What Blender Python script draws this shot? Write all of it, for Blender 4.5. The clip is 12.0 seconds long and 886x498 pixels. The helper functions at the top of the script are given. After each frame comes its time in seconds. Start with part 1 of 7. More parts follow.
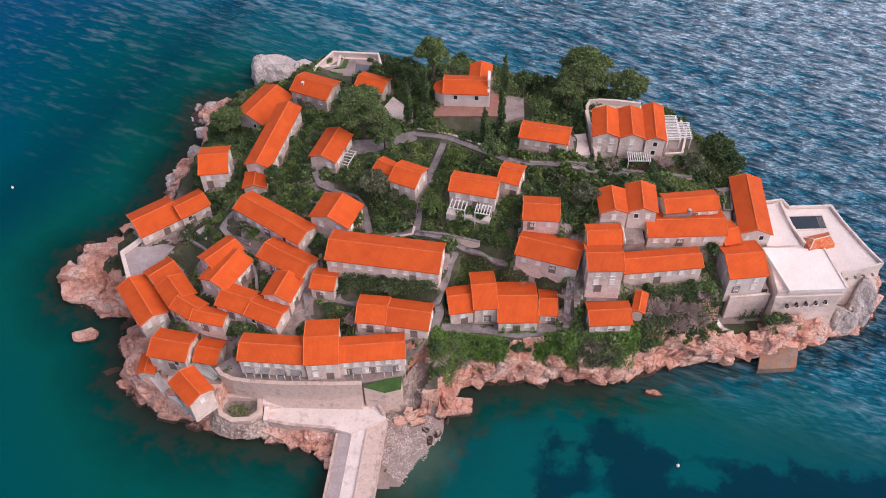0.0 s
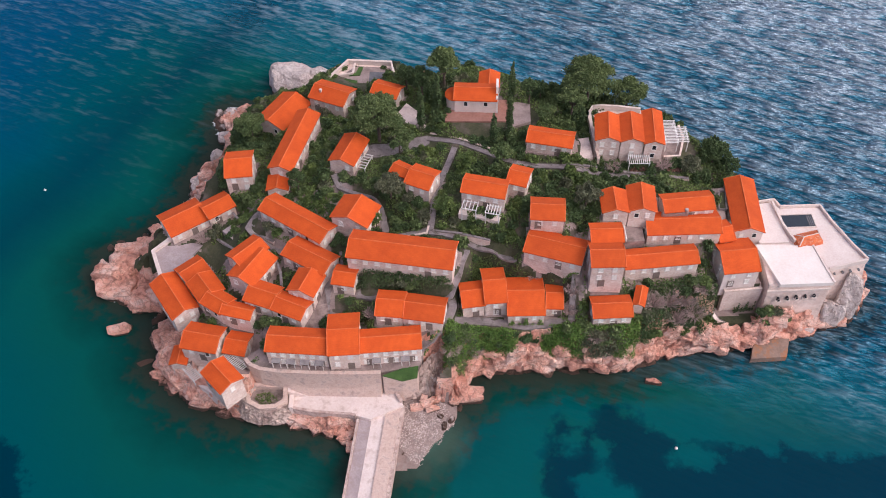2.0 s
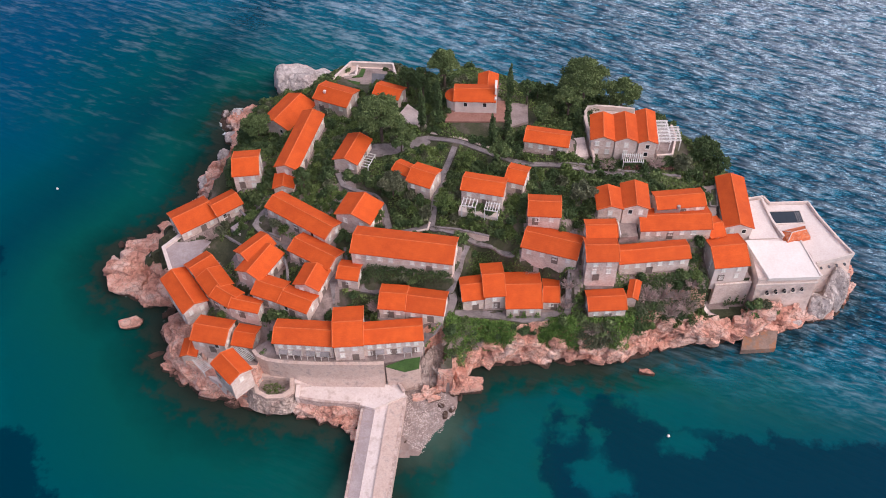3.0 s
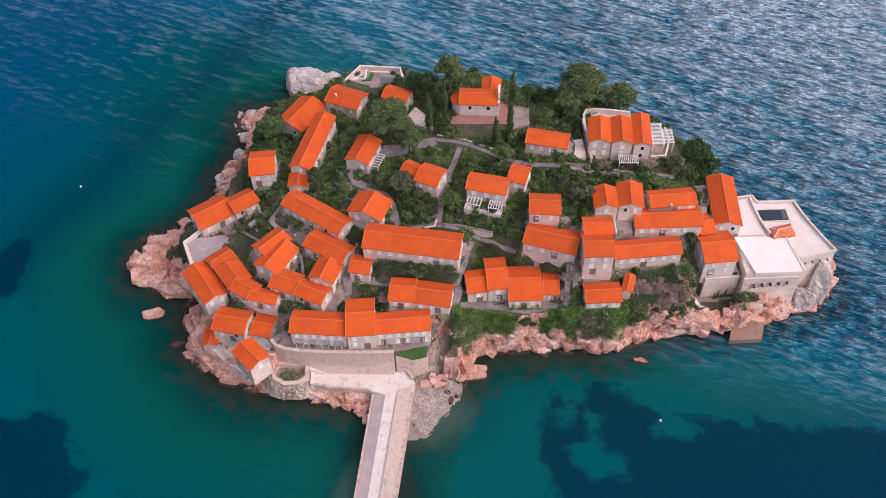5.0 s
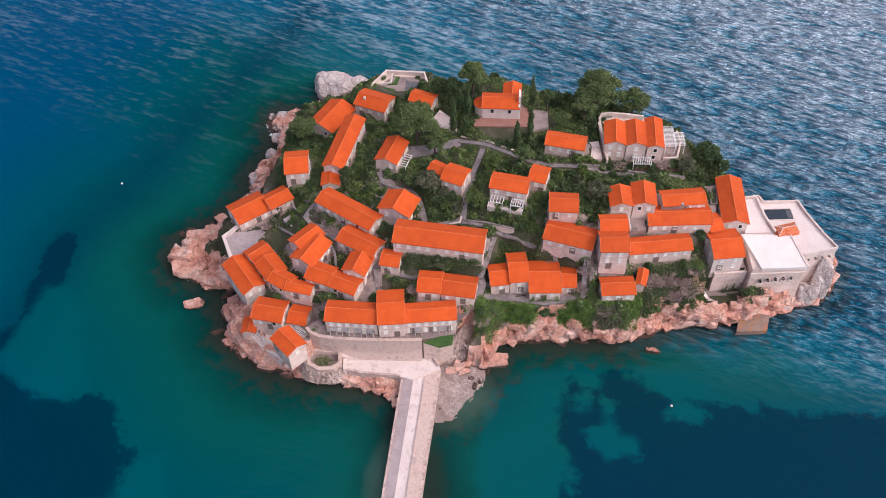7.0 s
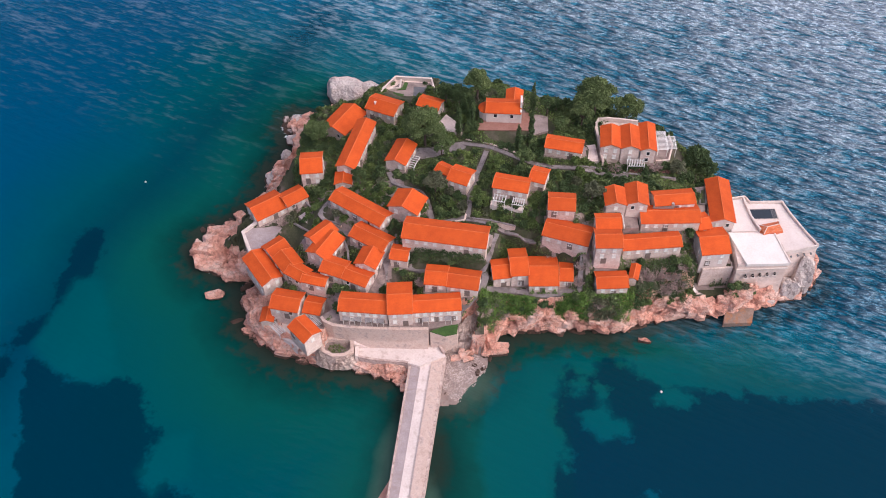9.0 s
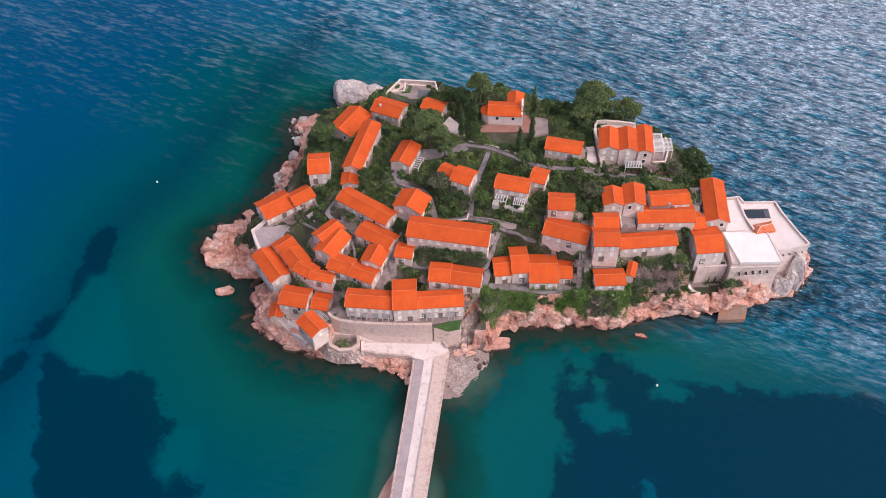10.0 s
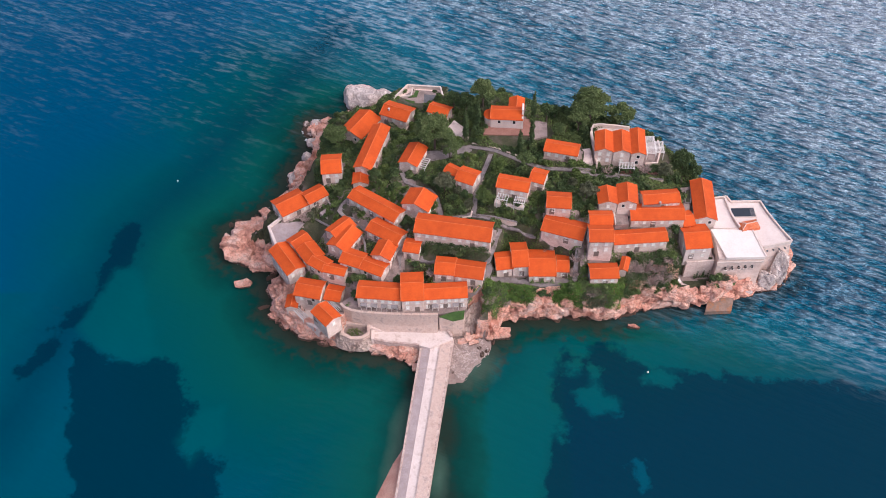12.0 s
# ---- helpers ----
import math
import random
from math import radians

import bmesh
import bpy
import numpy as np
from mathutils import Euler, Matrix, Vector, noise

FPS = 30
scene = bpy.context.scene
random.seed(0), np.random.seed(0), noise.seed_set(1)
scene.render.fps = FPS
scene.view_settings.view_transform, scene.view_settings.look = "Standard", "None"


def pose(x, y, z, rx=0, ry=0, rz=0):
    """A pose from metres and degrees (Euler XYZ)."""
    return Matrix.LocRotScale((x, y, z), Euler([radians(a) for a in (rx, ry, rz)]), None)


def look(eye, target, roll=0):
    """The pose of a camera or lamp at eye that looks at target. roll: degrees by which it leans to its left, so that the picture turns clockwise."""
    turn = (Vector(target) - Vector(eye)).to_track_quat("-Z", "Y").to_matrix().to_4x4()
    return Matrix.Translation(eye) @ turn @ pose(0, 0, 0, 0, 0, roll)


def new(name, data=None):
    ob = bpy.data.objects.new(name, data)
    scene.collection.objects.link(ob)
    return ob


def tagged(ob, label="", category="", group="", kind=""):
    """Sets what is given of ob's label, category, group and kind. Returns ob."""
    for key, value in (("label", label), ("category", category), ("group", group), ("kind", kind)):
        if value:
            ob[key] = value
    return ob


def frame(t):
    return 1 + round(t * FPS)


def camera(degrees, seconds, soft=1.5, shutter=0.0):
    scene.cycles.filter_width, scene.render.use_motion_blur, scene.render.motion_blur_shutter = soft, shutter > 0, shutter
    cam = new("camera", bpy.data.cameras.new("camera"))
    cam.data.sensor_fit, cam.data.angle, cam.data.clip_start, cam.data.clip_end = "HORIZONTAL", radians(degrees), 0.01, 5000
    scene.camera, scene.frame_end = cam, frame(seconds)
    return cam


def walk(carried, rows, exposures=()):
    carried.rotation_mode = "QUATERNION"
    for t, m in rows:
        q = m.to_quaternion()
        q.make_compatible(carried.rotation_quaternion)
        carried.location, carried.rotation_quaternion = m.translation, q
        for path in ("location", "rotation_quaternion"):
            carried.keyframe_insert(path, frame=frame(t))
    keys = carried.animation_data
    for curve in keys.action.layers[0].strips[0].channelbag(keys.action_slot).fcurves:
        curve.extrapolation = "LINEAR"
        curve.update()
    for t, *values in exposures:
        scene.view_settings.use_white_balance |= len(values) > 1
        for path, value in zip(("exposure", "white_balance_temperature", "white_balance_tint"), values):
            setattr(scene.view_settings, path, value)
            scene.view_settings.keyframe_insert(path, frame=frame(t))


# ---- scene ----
cam = camera(52.0, 12.0, soft=1.0)
PATH = [
    (0, (0.0, 0.0, 171.13), (0.0, 64.9, 95.05), -1.51),
    (0.5, (-0.72, -1.95, 173.5), (-0.77, 62.99, 97.45), -1.56),
    (1, (-1.44, -4.07, 175.83), (-1.57, 60.89, 99.8), -1.71),
    (1.5, (-2.28, -6.1, 178.45), (-2.38, 58.71, 102.29), -1.73),
    (2, (-2.85, -8.58, 181.19), (-2.89, 56.17, 104.99), -1.73),
    (2.5, (-3.1, -11.41, 183.73), (-3.08, 53.36, 107.55), -1.76),
    (3, (-3.08, -14.36, 186.44), (-3.1, 50.38, 110.23), -1.79),
    (5, (-4.97, -23.04, 196.71), (-4.86, 41.34, 120.19), -1.60),
    (5.5, (-6.62, -25.01, 199.15), (-6.71, 39.39, 122.64), -1.67),
    (6, (-8.66, -27.57, 201.7), (-9.1, 36.85, 125.21), -1.81),
    (6.5, (-9.7, -30.38, 204.36), (-10.24, 34.0, 127.85), -1.74),
    (7, (-10.28, -33.62, 207.31), (-10.73, 30.78, 130.81), -1.61),
    (9, (-11.16, -45.88, 219.29), (-11.88, 18.64, 142.89), -1.48),
    (9.5, (-11.47, -48.97, 222.41), (-12.25, 15.57, 146.03), -1.49),
    (10, (-11.76, -52.15, 225.57), (-12.6, 12.43, 149.22), -1.46),
    (10.5, (-11.94, -55.29, 228.73), (-12.86, 9.38, 152.46), -1.50),
    (11, (-12.13, -58.73, 232.14), (-13.16, 5.93, 155.87), -1.50),
    (11.5, (-12.41, -62.09, 235.34), (-13.47, 2.6, 159.09), -1.52),
    (12, (-12.67, -65.43, 238.31), (-13.71, -0.74, 162.06), -1.44),
]
walk(cam, [(t, look(eye, target, roll)) for t, eye, target, roll in PATH], exposures=[(0.0, 0.2, 6050, 15), (12.0, 0.34, 6050, 15)])

# ---- daylight: late, soft, from the sea side ----
SUN_AZ, SUN_EL = 114.0, 48.0  # degrees clockwise from +y, and above the horizon
world = bpy.data.worlds.new("sky")
scene.world = world
world.use_nodes = True
wn = world.node_tree
sky = wn.nodes.new("ShaderNodeTexSky")
sky.sky_type = "NISHITA"
sky.sun_disc = False
sky.sun_elevation = radians(SUN_EL)
sky.sun_rotation = radians(SUN_AZ)
sky.dust_density = 4.0
sky.air_density = 0.55
sky.ozone_density = 0.3
wn.links.new(sky.outputs[0], wn.nodes["Background"].inputs[0])
wn.nodes["Background"].inputs[1].default_value = 0.15
sun_data = bpy.data.lights.new("sun", "SUN")
sun_data.energy = 1.5
sun_data.angle = radians(130)
sun_data.color = (1.0, 0.84, 0.76)
sun = new("sun", sun_data)
az, el = radians(SUN_AZ), radians(SUN_EL)
sun.matrix_world = look((0, 0, 300), (-math.sin(az) * math.cos(el) * 100, -math.cos(az) * math.cos(el) * 100, 300 - math.sin(el) * 100))


# ---- materials ----
def nodes_of(name):
    m = bpy.data.materials.new(name)
    m.use_nodes = True
    nt = m.node_tree
    return m, nt, nt.nodes["Principled BSDF"]


def node(nt, kind, **values):
    n = nt.nodes.new(kind)
    for key, value in values.items():
        if key in n.inputs:
            n.inputs[key].default_value = value
    return n


def ramp(nt, fac, stops):
    r = nt.nodes.new("ShaderNodeValToRGB")
    while len(r.color_ramp.elements) < len(stops):
        r.color_ramp.elements.new(0.5)
    for e, (p, c) in zip(r.color_ramp.elements, stops):
        e.position, e.color = p, (*c, 1) if len(c) == 3 else c
    nt.links.new(fac, r.inputs[0])
    return r.outputs[0]


def mixed(nt, fac, a, b, mode="MIX"):
    n = nt.nodes.new("ShaderNodeMix")
    n.data_type, n.blend_type = "RGBA", mode
    for sock, v in ((n.inputs[0], fac), (n.inputs[6], a), (n.inputs[7], b)):
        if isinstance(v, bpy.types.NodeSocket):
            nt.links.new(v, sock)
        elif isinstance(v, (int, float)):
            sock.default_value = v
        else:
            sock.default_value = (*v, 1)
    return n.outputs[2]


def noise_of(nt, coord, scale, detail=4.0, rough=0.6):
    n = node(nt, "ShaderNodeTexNoise", Scale=scale, Detail=detail, Roughness=rough)
    nt.links.new(coord, n.inputs["Vector"])
    return n.outputs[0]


def surface(name, dark, light, scale, fine, rough=0.9, bump=0.3, bump_size=0.05, vary=0.0, island=False, metal=0.0, stain=None):
    """A mottled surface: broad patches between two colours, fine grain, relief, and a shift of tone from piece to piece."""
    m, nt, bsdf = nodes_of(name)
    geo = nt.nodes.new("ShaderNodeTexCoord")
    co = geo.outputs["Object"]
    broad, grain = noise_of(nt, co, scale), noise_of(nt, co, fine, 6.0, 0.7)
    col = ramp(nt, broad, [(0.3, dark), (0.7, light)])
    col = mixed(nt, 0.5, col, ramp(nt, grain, [(0.25, (0.3, 0.3, 0.3)), (0.75, (0.75, 0.75, 0.75))]), "OVERLAY")
    if stain:
        spots = noise_of(nt, co, stain[1], 5.0, 0.65)
        col = mixed(nt, ramp(nt, spots, [(0.52, (0, 0, 0)), (0.68, (1, 1, 1))]), col, stain[0])
    if vary:
        if island:
            rnd = nt.nodes.new("ShaderNodeNewGeometry").outputs["Random Per Island"]
        else:
            rnd = nt.nodes.new("ShaderNodeObjectInfo").outputs["Random"]
        hsv = node(nt, "ShaderNodeHueSaturation")
        mp = node(nt, "ShaderNodeMapRange")
        mp.inputs["To Min"].default_value, mp.inputs["To Max"].default_value = 1 - vary, 1 + vary
        nt.links.new(rnd, mp.inputs[0])
        nt.links.new(mp.outputs[0], hsv.inputs["Value"])
        nt.links.new(col, hsv.inputs["Color"])
        col = hsv.outputs[0]
    nt.links.new(col, bsdf.inputs["Base Color"])
    bsdf.inputs["Roughness"].default_value = rough
    bsdf.inputs["Metallic"].default_value = metal
    if bump:
        b = node(nt, "ShaderNodeBump", Strength=bump, Distance=bump_size)
        nt.links.new(grain, b.inputs["Height"])
        nt.links.new(b.outputs[0], bsdf.inputs["Normal"])
    return m


def roof_material():
    """Clay pantiles: barrel rows run down the slope, courses across it, tile by tile a little lighter or darker."""
    m, nt, bsdf = nodes_of("clay_tile")
    co = nt.nodes.new("ShaderNodeTexCoord").outputs["Object"]
    wave = node(nt, "ShaderNodeTexWave", Scale=1.25, Distortion=0.3)
    wave.wave_type, wave.bands_direction = "BANDS", "X"
    nt.links.new(co, wave.inputs["Vector"])
    course = node(nt, "ShaderNodeTexWave", Scale=0.8, Distortion=0.4)
    course.wave_type, course.bands_direction, course.wave_profile = "BANDS", "Y", "SAW"
    nt.links.new(co, course.inputs["Vector"])
    broad, grain = noise_of(nt, co, 0.35, 3.0), noise_of(nt, co, 5.0, 4.0, 0.75)
    col = ramp(nt, broad, [(0.3, (0.53, 0.068, 0.003)), (0.72, (0.65, 0.097, 0.007))])
    col = mixed(nt, 0.35, col, ramp(nt, grain, [(0.3, (0.30, 0.28, 0.28)), (0.7, (0.72, 0.72, 0.72))]), "OVERLAY")
    col = mixed(nt, 0.10, col, ramp(nt, wave.outputs[0], [(0.0, (0.34, 0.34, 0.34)), (0.6, (0.64, 0.64, 0.64))]), "OVERLAY")
    rnd = nt.nodes.new("ShaderNodeObjectInfo").outputs["Random"]
    hsv, mp = node(nt, "ShaderNodeHueSaturation"), node(nt, "ShaderNodeMapRange")
    mp.inputs["To Min"].default_value, mp.inputs["To Max"].default_value = 0.9, 1.08
    nt.links.new(rnd, mp.inputs[0])
    nt.links.new(mp.outputs[0], hsv.inputs["Value"])
    nt.links.new(col, hsv.inputs["Color"])
    nt.links.new(hsv.outputs[0], bsdf.inputs["Base Color"])
    bsdf.inputs["Roughness"].default_value = 0.85
    add = node(nt, "ShaderNodeMath")
    nt.links.new(wave.outputs[0], add.inputs[0])
    nt.links.new(course.outputs[0], add.inputs[1])
    b = node(nt, "ShaderNodeBump", Strength=0.25, Distance=0.05)
    nt.links.new(add.outputs[0], b.inputs["Height"])
    nt.links.new(b.outputs[0], bsdf.inputs["Normal"])
    return m


def wall_material():
    """Coursed limestone masonry, weathered grey and rose."""
    m, nt, bsdf = nodes_of("limestone_wall")
    tc = nt.nodes.new("ShaderNodeTexCoord")
    co = tc.outputs["Object"]
    vor = node(nt, "ShaderNodeTexVoronoi", Scale=2.6)
    mapg = nt.nodes.new("ShaderNodeMapping")
    mapg.inputs["Scale"].default_value = (1, 1, 1.7)
    nt.links.new(co, mapg.inputs[0])
    nt.links.new(mapg.outputs[0], vor.inputs["Vector"])
    edge = node(nt, "ShaderNodeTexVoronoi", Scale=2.6)
    edge.feature = "DISTANCE_TO_EDGE"
    nt.links.new(mapg.outputs[0], edge.inputs["Vector"])
    broad, grain = noise_of(nt, co, 0.3, 5.0, 0.65), noise_of(nt, co, 4.0, 5.0, 0.7)
    col = ramp(nt, broad, [(0.3, (0.56, 0.43, 0.375)), (0.5, (0.72, 0.575, 0.51)), (0.72, (0.82, 0.69, 0.62))])
    bw = nt.nodes.new("ShaderNodeRGBToBW")
    nt.links.new(vor.outputs["Color"], bw.inputs[0])
    col = mixed(nt, 0.45, col, ramp(nt, bw.outputs[0], [(0.1, (0.3, 0.3, 0.3)), (0.9, (0.72, 0.7, 0.69))]), "OVERLAY")
    col = mixed(nt, 0.5, col, ramp(nt, grain, [(0.3, (0.36, 0.36, 0.36)), (0.7, (0.66, 0.66, 0.66))]), "OVERLAY")
    nt.links.new(col, bsdf.inputs["Base Color"])
    bsdf.inputs["Roughness"].default_value = 0.92
    lift = ramp(nt, edge.outputs[0], [(0.0, (0, 0, 0)), (0.12, (1, 1, 1))])
    b = node(nt, "ShaderNodeBump", Strength=0.5, Distance=0.05)
    nt.links.new(lift, b.inputs["Height"])
    nt.links.new(b.outputs[0], bsdf.inputs["Normal"])
    return m


def sea_material():
    """Clear sea over sand and weed: the bed's colour by depth, sky sheen painted over it, wind ripples and swell in the
    relief.
    """
    m, nt, bsdf = nodes_of("sea_water")
    geo = nt.nodes.new("ShaderNodeNewGeometry")
    co = geo.outputs["Position"]
    def attr(name):
        a = nt.nodes.new("ShaderNodeAttribute")
        a.attribute_name = name
        return a.outputs["Fac"]
    def shifted(a, scale, amount):
        n = noise_of(nt, co, scale, 6.0, 0.62)
        s = node(nt, "ShaderNodeMath")
        s.operation = "MULTIPLY_ADD"
        nt.links.new(n, s.inputs[0])
        s.inputs[1].default_value = amount
        nt.links.new(a, s.inputs[2])
        o = node(nt, "ShaderNodeMath")
        o.operation = "SUBTRACT"
        nt.links.new(s.outputs[0], o.inputs[0])
        o.inputs[1].default_value = amount / 2
        return o.outputs[0]
    depth = shifted(attr("depth"), 0.05, 0.18)
    col = ramp(nt, depth, [(0.0, (0.0143, 0.0269, 0.0197)), (0.05, (0.0018, 0.0412, 0.0340)), (0.16, (0.0020, 0.0760, 0.0660)), (0.40, (0.0000, 0.0660, 0.0840)), (0.75, (0.0000, 0.0600, 0.1260)), (1.0, (0.0000, 0.0600, 0.1330))])
    # wind-roughened water is painted a paler blue, in place of reflected sky
    col = mixed(nt, ramp(nt, shifted(attr("calm"), 0.02, 0.2), [(0.0, (1, 1, 1)), (0.4, (0, 0, 0))]), col, (0.0, 0.155, 0.275))
    trench = ramp(nt, shifted(attr("trench"), 0.04, 0.5), [(0.25, (0, 0, 0)), (0.8, (0.55, 0.55, 0.55))])
    col = mixed(nt, trench, col, (0.0, 0.026, 0.056))
    # farther out paler still: the sky's sheen painted into the colour
    col = mixed(nt, ramp(nt, attr("sky_sheen"), [(0.3, (0, 0, 0)), (0.65, (0.5, 0.5, 0.5)), (1.0, (0.95, 0.95, 0.95))]), col, (0.09, 0.38, 0.55))
    weed = ramp(nt, shifted(attr("weed"), 0.13, 0.85), [(0.45, (0, 0, 0)), (0.54, (0.8, 0.8, 0.8))])
    col = mixed(nt, weed, col, (0.0, 0.019, 0.040))
    sand = ramp(nt, shifted(attr("sand"), 0.1, 0.3), [(0.44, (0, 0, 0)), (0.60, (1, 1, 1))])
    half = node(nt, "ShaderNodeMath")
    half.operation = "MULTIPLY"
    half.inputs[1].default_value = 0.6
    nt.links.new(sand, half.inputs[0])
    col = mixed(nt, half.outputs[0], col, (0.0, 0.080, 0.092))
    reef = ramp(nt, shifted(attr("reef"), 0.28, 1.1), [(0.48, (0, 0, 0)), (0.66, (0.6, 0.6, 0.6))])
    col = mixed(nt, reef, col, (0.035, 0.038, 0.028))
    shoal = ramp(nt, shifted(attr("shoal"), 0.12, 0.5), [(0.2, (0, 0, 0)), (1.0, (1, 1, 1))])
    col = mixed(nt, shoal, col, (0.060, 0.125, 0.095))
    foam = ramp(nt, shifted(attr("foam"), 0.6, 1.0), [(0.62, (0, 0, 0)), (0.78, (1, 1, 1))])
    col = mixed(nt, foam, col, (0.75, 0.78, 0.78))
    bsdf.inputs["IOR"].default_value = 1.45
    bsdf.inputs["Specular Tint"].default_value = (0.62, 0.86, 1.0, 1)
    def waves(angle, stretch, scale, detail):
        mp = nt.nodes.new("ShaderNodeMapping")
        mp.vector_type = "TEXTURE"
        mp.inputs["Rotation"].default_value = (0, 0, radians(angle))
        mp.inputs["Scale"].default_value = (1, 1 / stretch, 1)
        nt.links.new(co, mp.inputs[0])
        return noise_of(nt, mp.outputs[0], scale, detail, 0.55)
    a = waves(-28, 5.5, 0.075, 2.0)
    b = waves(-20, 3.4, 0.2, 2.0)
    swell = waves(-33, 9.0, 0.012, 2.0)
    calm = shifted(attr("calm"), 0.02, 0.2)
    # pale streaks on the crests paint in sky glints, denser far over open water
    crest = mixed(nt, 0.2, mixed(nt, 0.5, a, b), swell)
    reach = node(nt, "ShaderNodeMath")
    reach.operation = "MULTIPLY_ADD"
    nt.links.new(attr("sky_sheen"), reach.inputs[0])
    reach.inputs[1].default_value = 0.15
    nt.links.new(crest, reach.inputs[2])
    sky_glints = ramp(nt, reach.outputs[0], [(0.52, (0, 0, 0)), (0.58, (0.5, 0.5, 0.5)), (0.64, (1, 1, 1))])
    sky_glints = mixed(nt, 1.0, sky_glints, ramp(nt, shifted(attr("sky_sheen"), 0.015, 0.3), [(0.05, (0.0, 0.0, 0.0)), (0.35, (0.30, 0.30, 0.30)), (0.65, (0.72, 0.72, 0.72)), (1.0, (1.0, 1.0, 1.0))]), "MULTIPLY")
    col = mixed(nt, sky_glints, col, (0.66, 0.80, 0.92))
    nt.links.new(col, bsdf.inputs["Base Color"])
    bsdf.inputs["Roughness"].default_value = 0.06
    add = node(nt, "ShaderNodeMath")
    add.operation = "MULTIPLY_ADD"
    nt.links.new(a, add.inputs[0])
    add.inputs[1].default_value = 2.4
    nt.links.new(b, add.inputs[2])
    bump = node(nt, "ShaderNodeBump", Distance=10.0)
    strength = ramp(nt, calm, [(0.0, (1.0, 1.0, 1.0)), (0.3, (0.3, 0.3, 0.3)), (0.45, (0.12, 0.12, 0.12)), (0.75, (0.05, 0.05, 0.05))])
    gloss = ramp(nt, calm, [(0.0, (0.7, 0.7, 0.7)), (0.25, (0.3, 0.3, 0.3)), (0.5, (0.08, 0.08, 0.08))])
    nt.links.new(gloss, bsdf.inputs["Specular IOR Level"])
    nt.links.new(strength, bump.inputs["Strength"])
    nt.links.new(add.outputs[0], bump.inputs["Height"])
    nt.links.new(bump.outputs[0], bsdf.inputs["Normal"])
    return m


ROOF, WALL, SEA = roof_material(), wall_material(), sea_material()
RIDGE = surface("ridge_tile", (0.62, 0.105, 0.020), (0.72, 0.175, 0.055), 1.0, 6.0, 0.85, 0.3, 0.03)
PLASTER = surface("pale_plaster", (0.648, 0.529, 0.481), (0.799, 0.686, 0.632), 0.4, 5.0, 0.9, 0.2, 0.02)
SHUTTER = surface("cream_shutter", (0.84, 0.79, 0.72), (0.90, 0.86, 0.80), 2.0, 9.0, 0.6, 0.1, 0.01, vary=0.08)
SURROUND = surface("window_stone", (0.68, 0.62, 0.58), (0.80, 0.75, 0.71), 2.0, 9.0, 0.85, 0.2, 0.01)
DARK = surface("dark_glass", (0.015, 0.017, 0.02), (0.03, 0.034, 0.04), 0.5, 3.0, 0.15, 0.0)
WOOD_DARK = surface("weathered_door", (0.16, 0.12, 0.10), (0.26, 0.20, 0.17), 2.0, 12.0, 0.7, 0.2, 0.01)
GREY_CANOPY = surface("grey_canopy", (0.20, 0.18, 0.18), (0.32, 0.29, 0.29), 0.6, 6.0, 0.8, 0.2, 0.02)
WHITE = surface("white_paint", (0.70, 0.68, 0.66), (0.82, 0.80, 0.78), 1.0, 8.0, 0.6, 0.1, 0.01)
PAVING = surface("stone_paving", (0.22, 0.165, 0.15), (0.37, 0.29, 0.27), 0.35, 2.5, 0.9, 0.5, 0.04, stain=((0.14, 0.11, 0.095), 0.3))
PATH_STONE = surface("path_stone", (0.17, 0.145, 0.145), (0.29, 0.25, 0.25), 0.5, 3.0, 0.9, 0.5, 0.03, stain=((0.10, 0.09, 0.075), 0.6))
PALE_PAVING = surface("pale_paving", (0.605, 0.482, 0.437), (0.762, 0.638, 0.588), 0.25, 2.5, 0.9, 0.3, 0.02, stain=((0.42, 0.33, 0.30), 0.35))
FORT_FLOOR = surface("limewashed_terrace", (0.686, 0.578, 0.533), (0.787, 0.691, 0.642), 0.2, 2.0, 0.85, 0.2, 0.01)


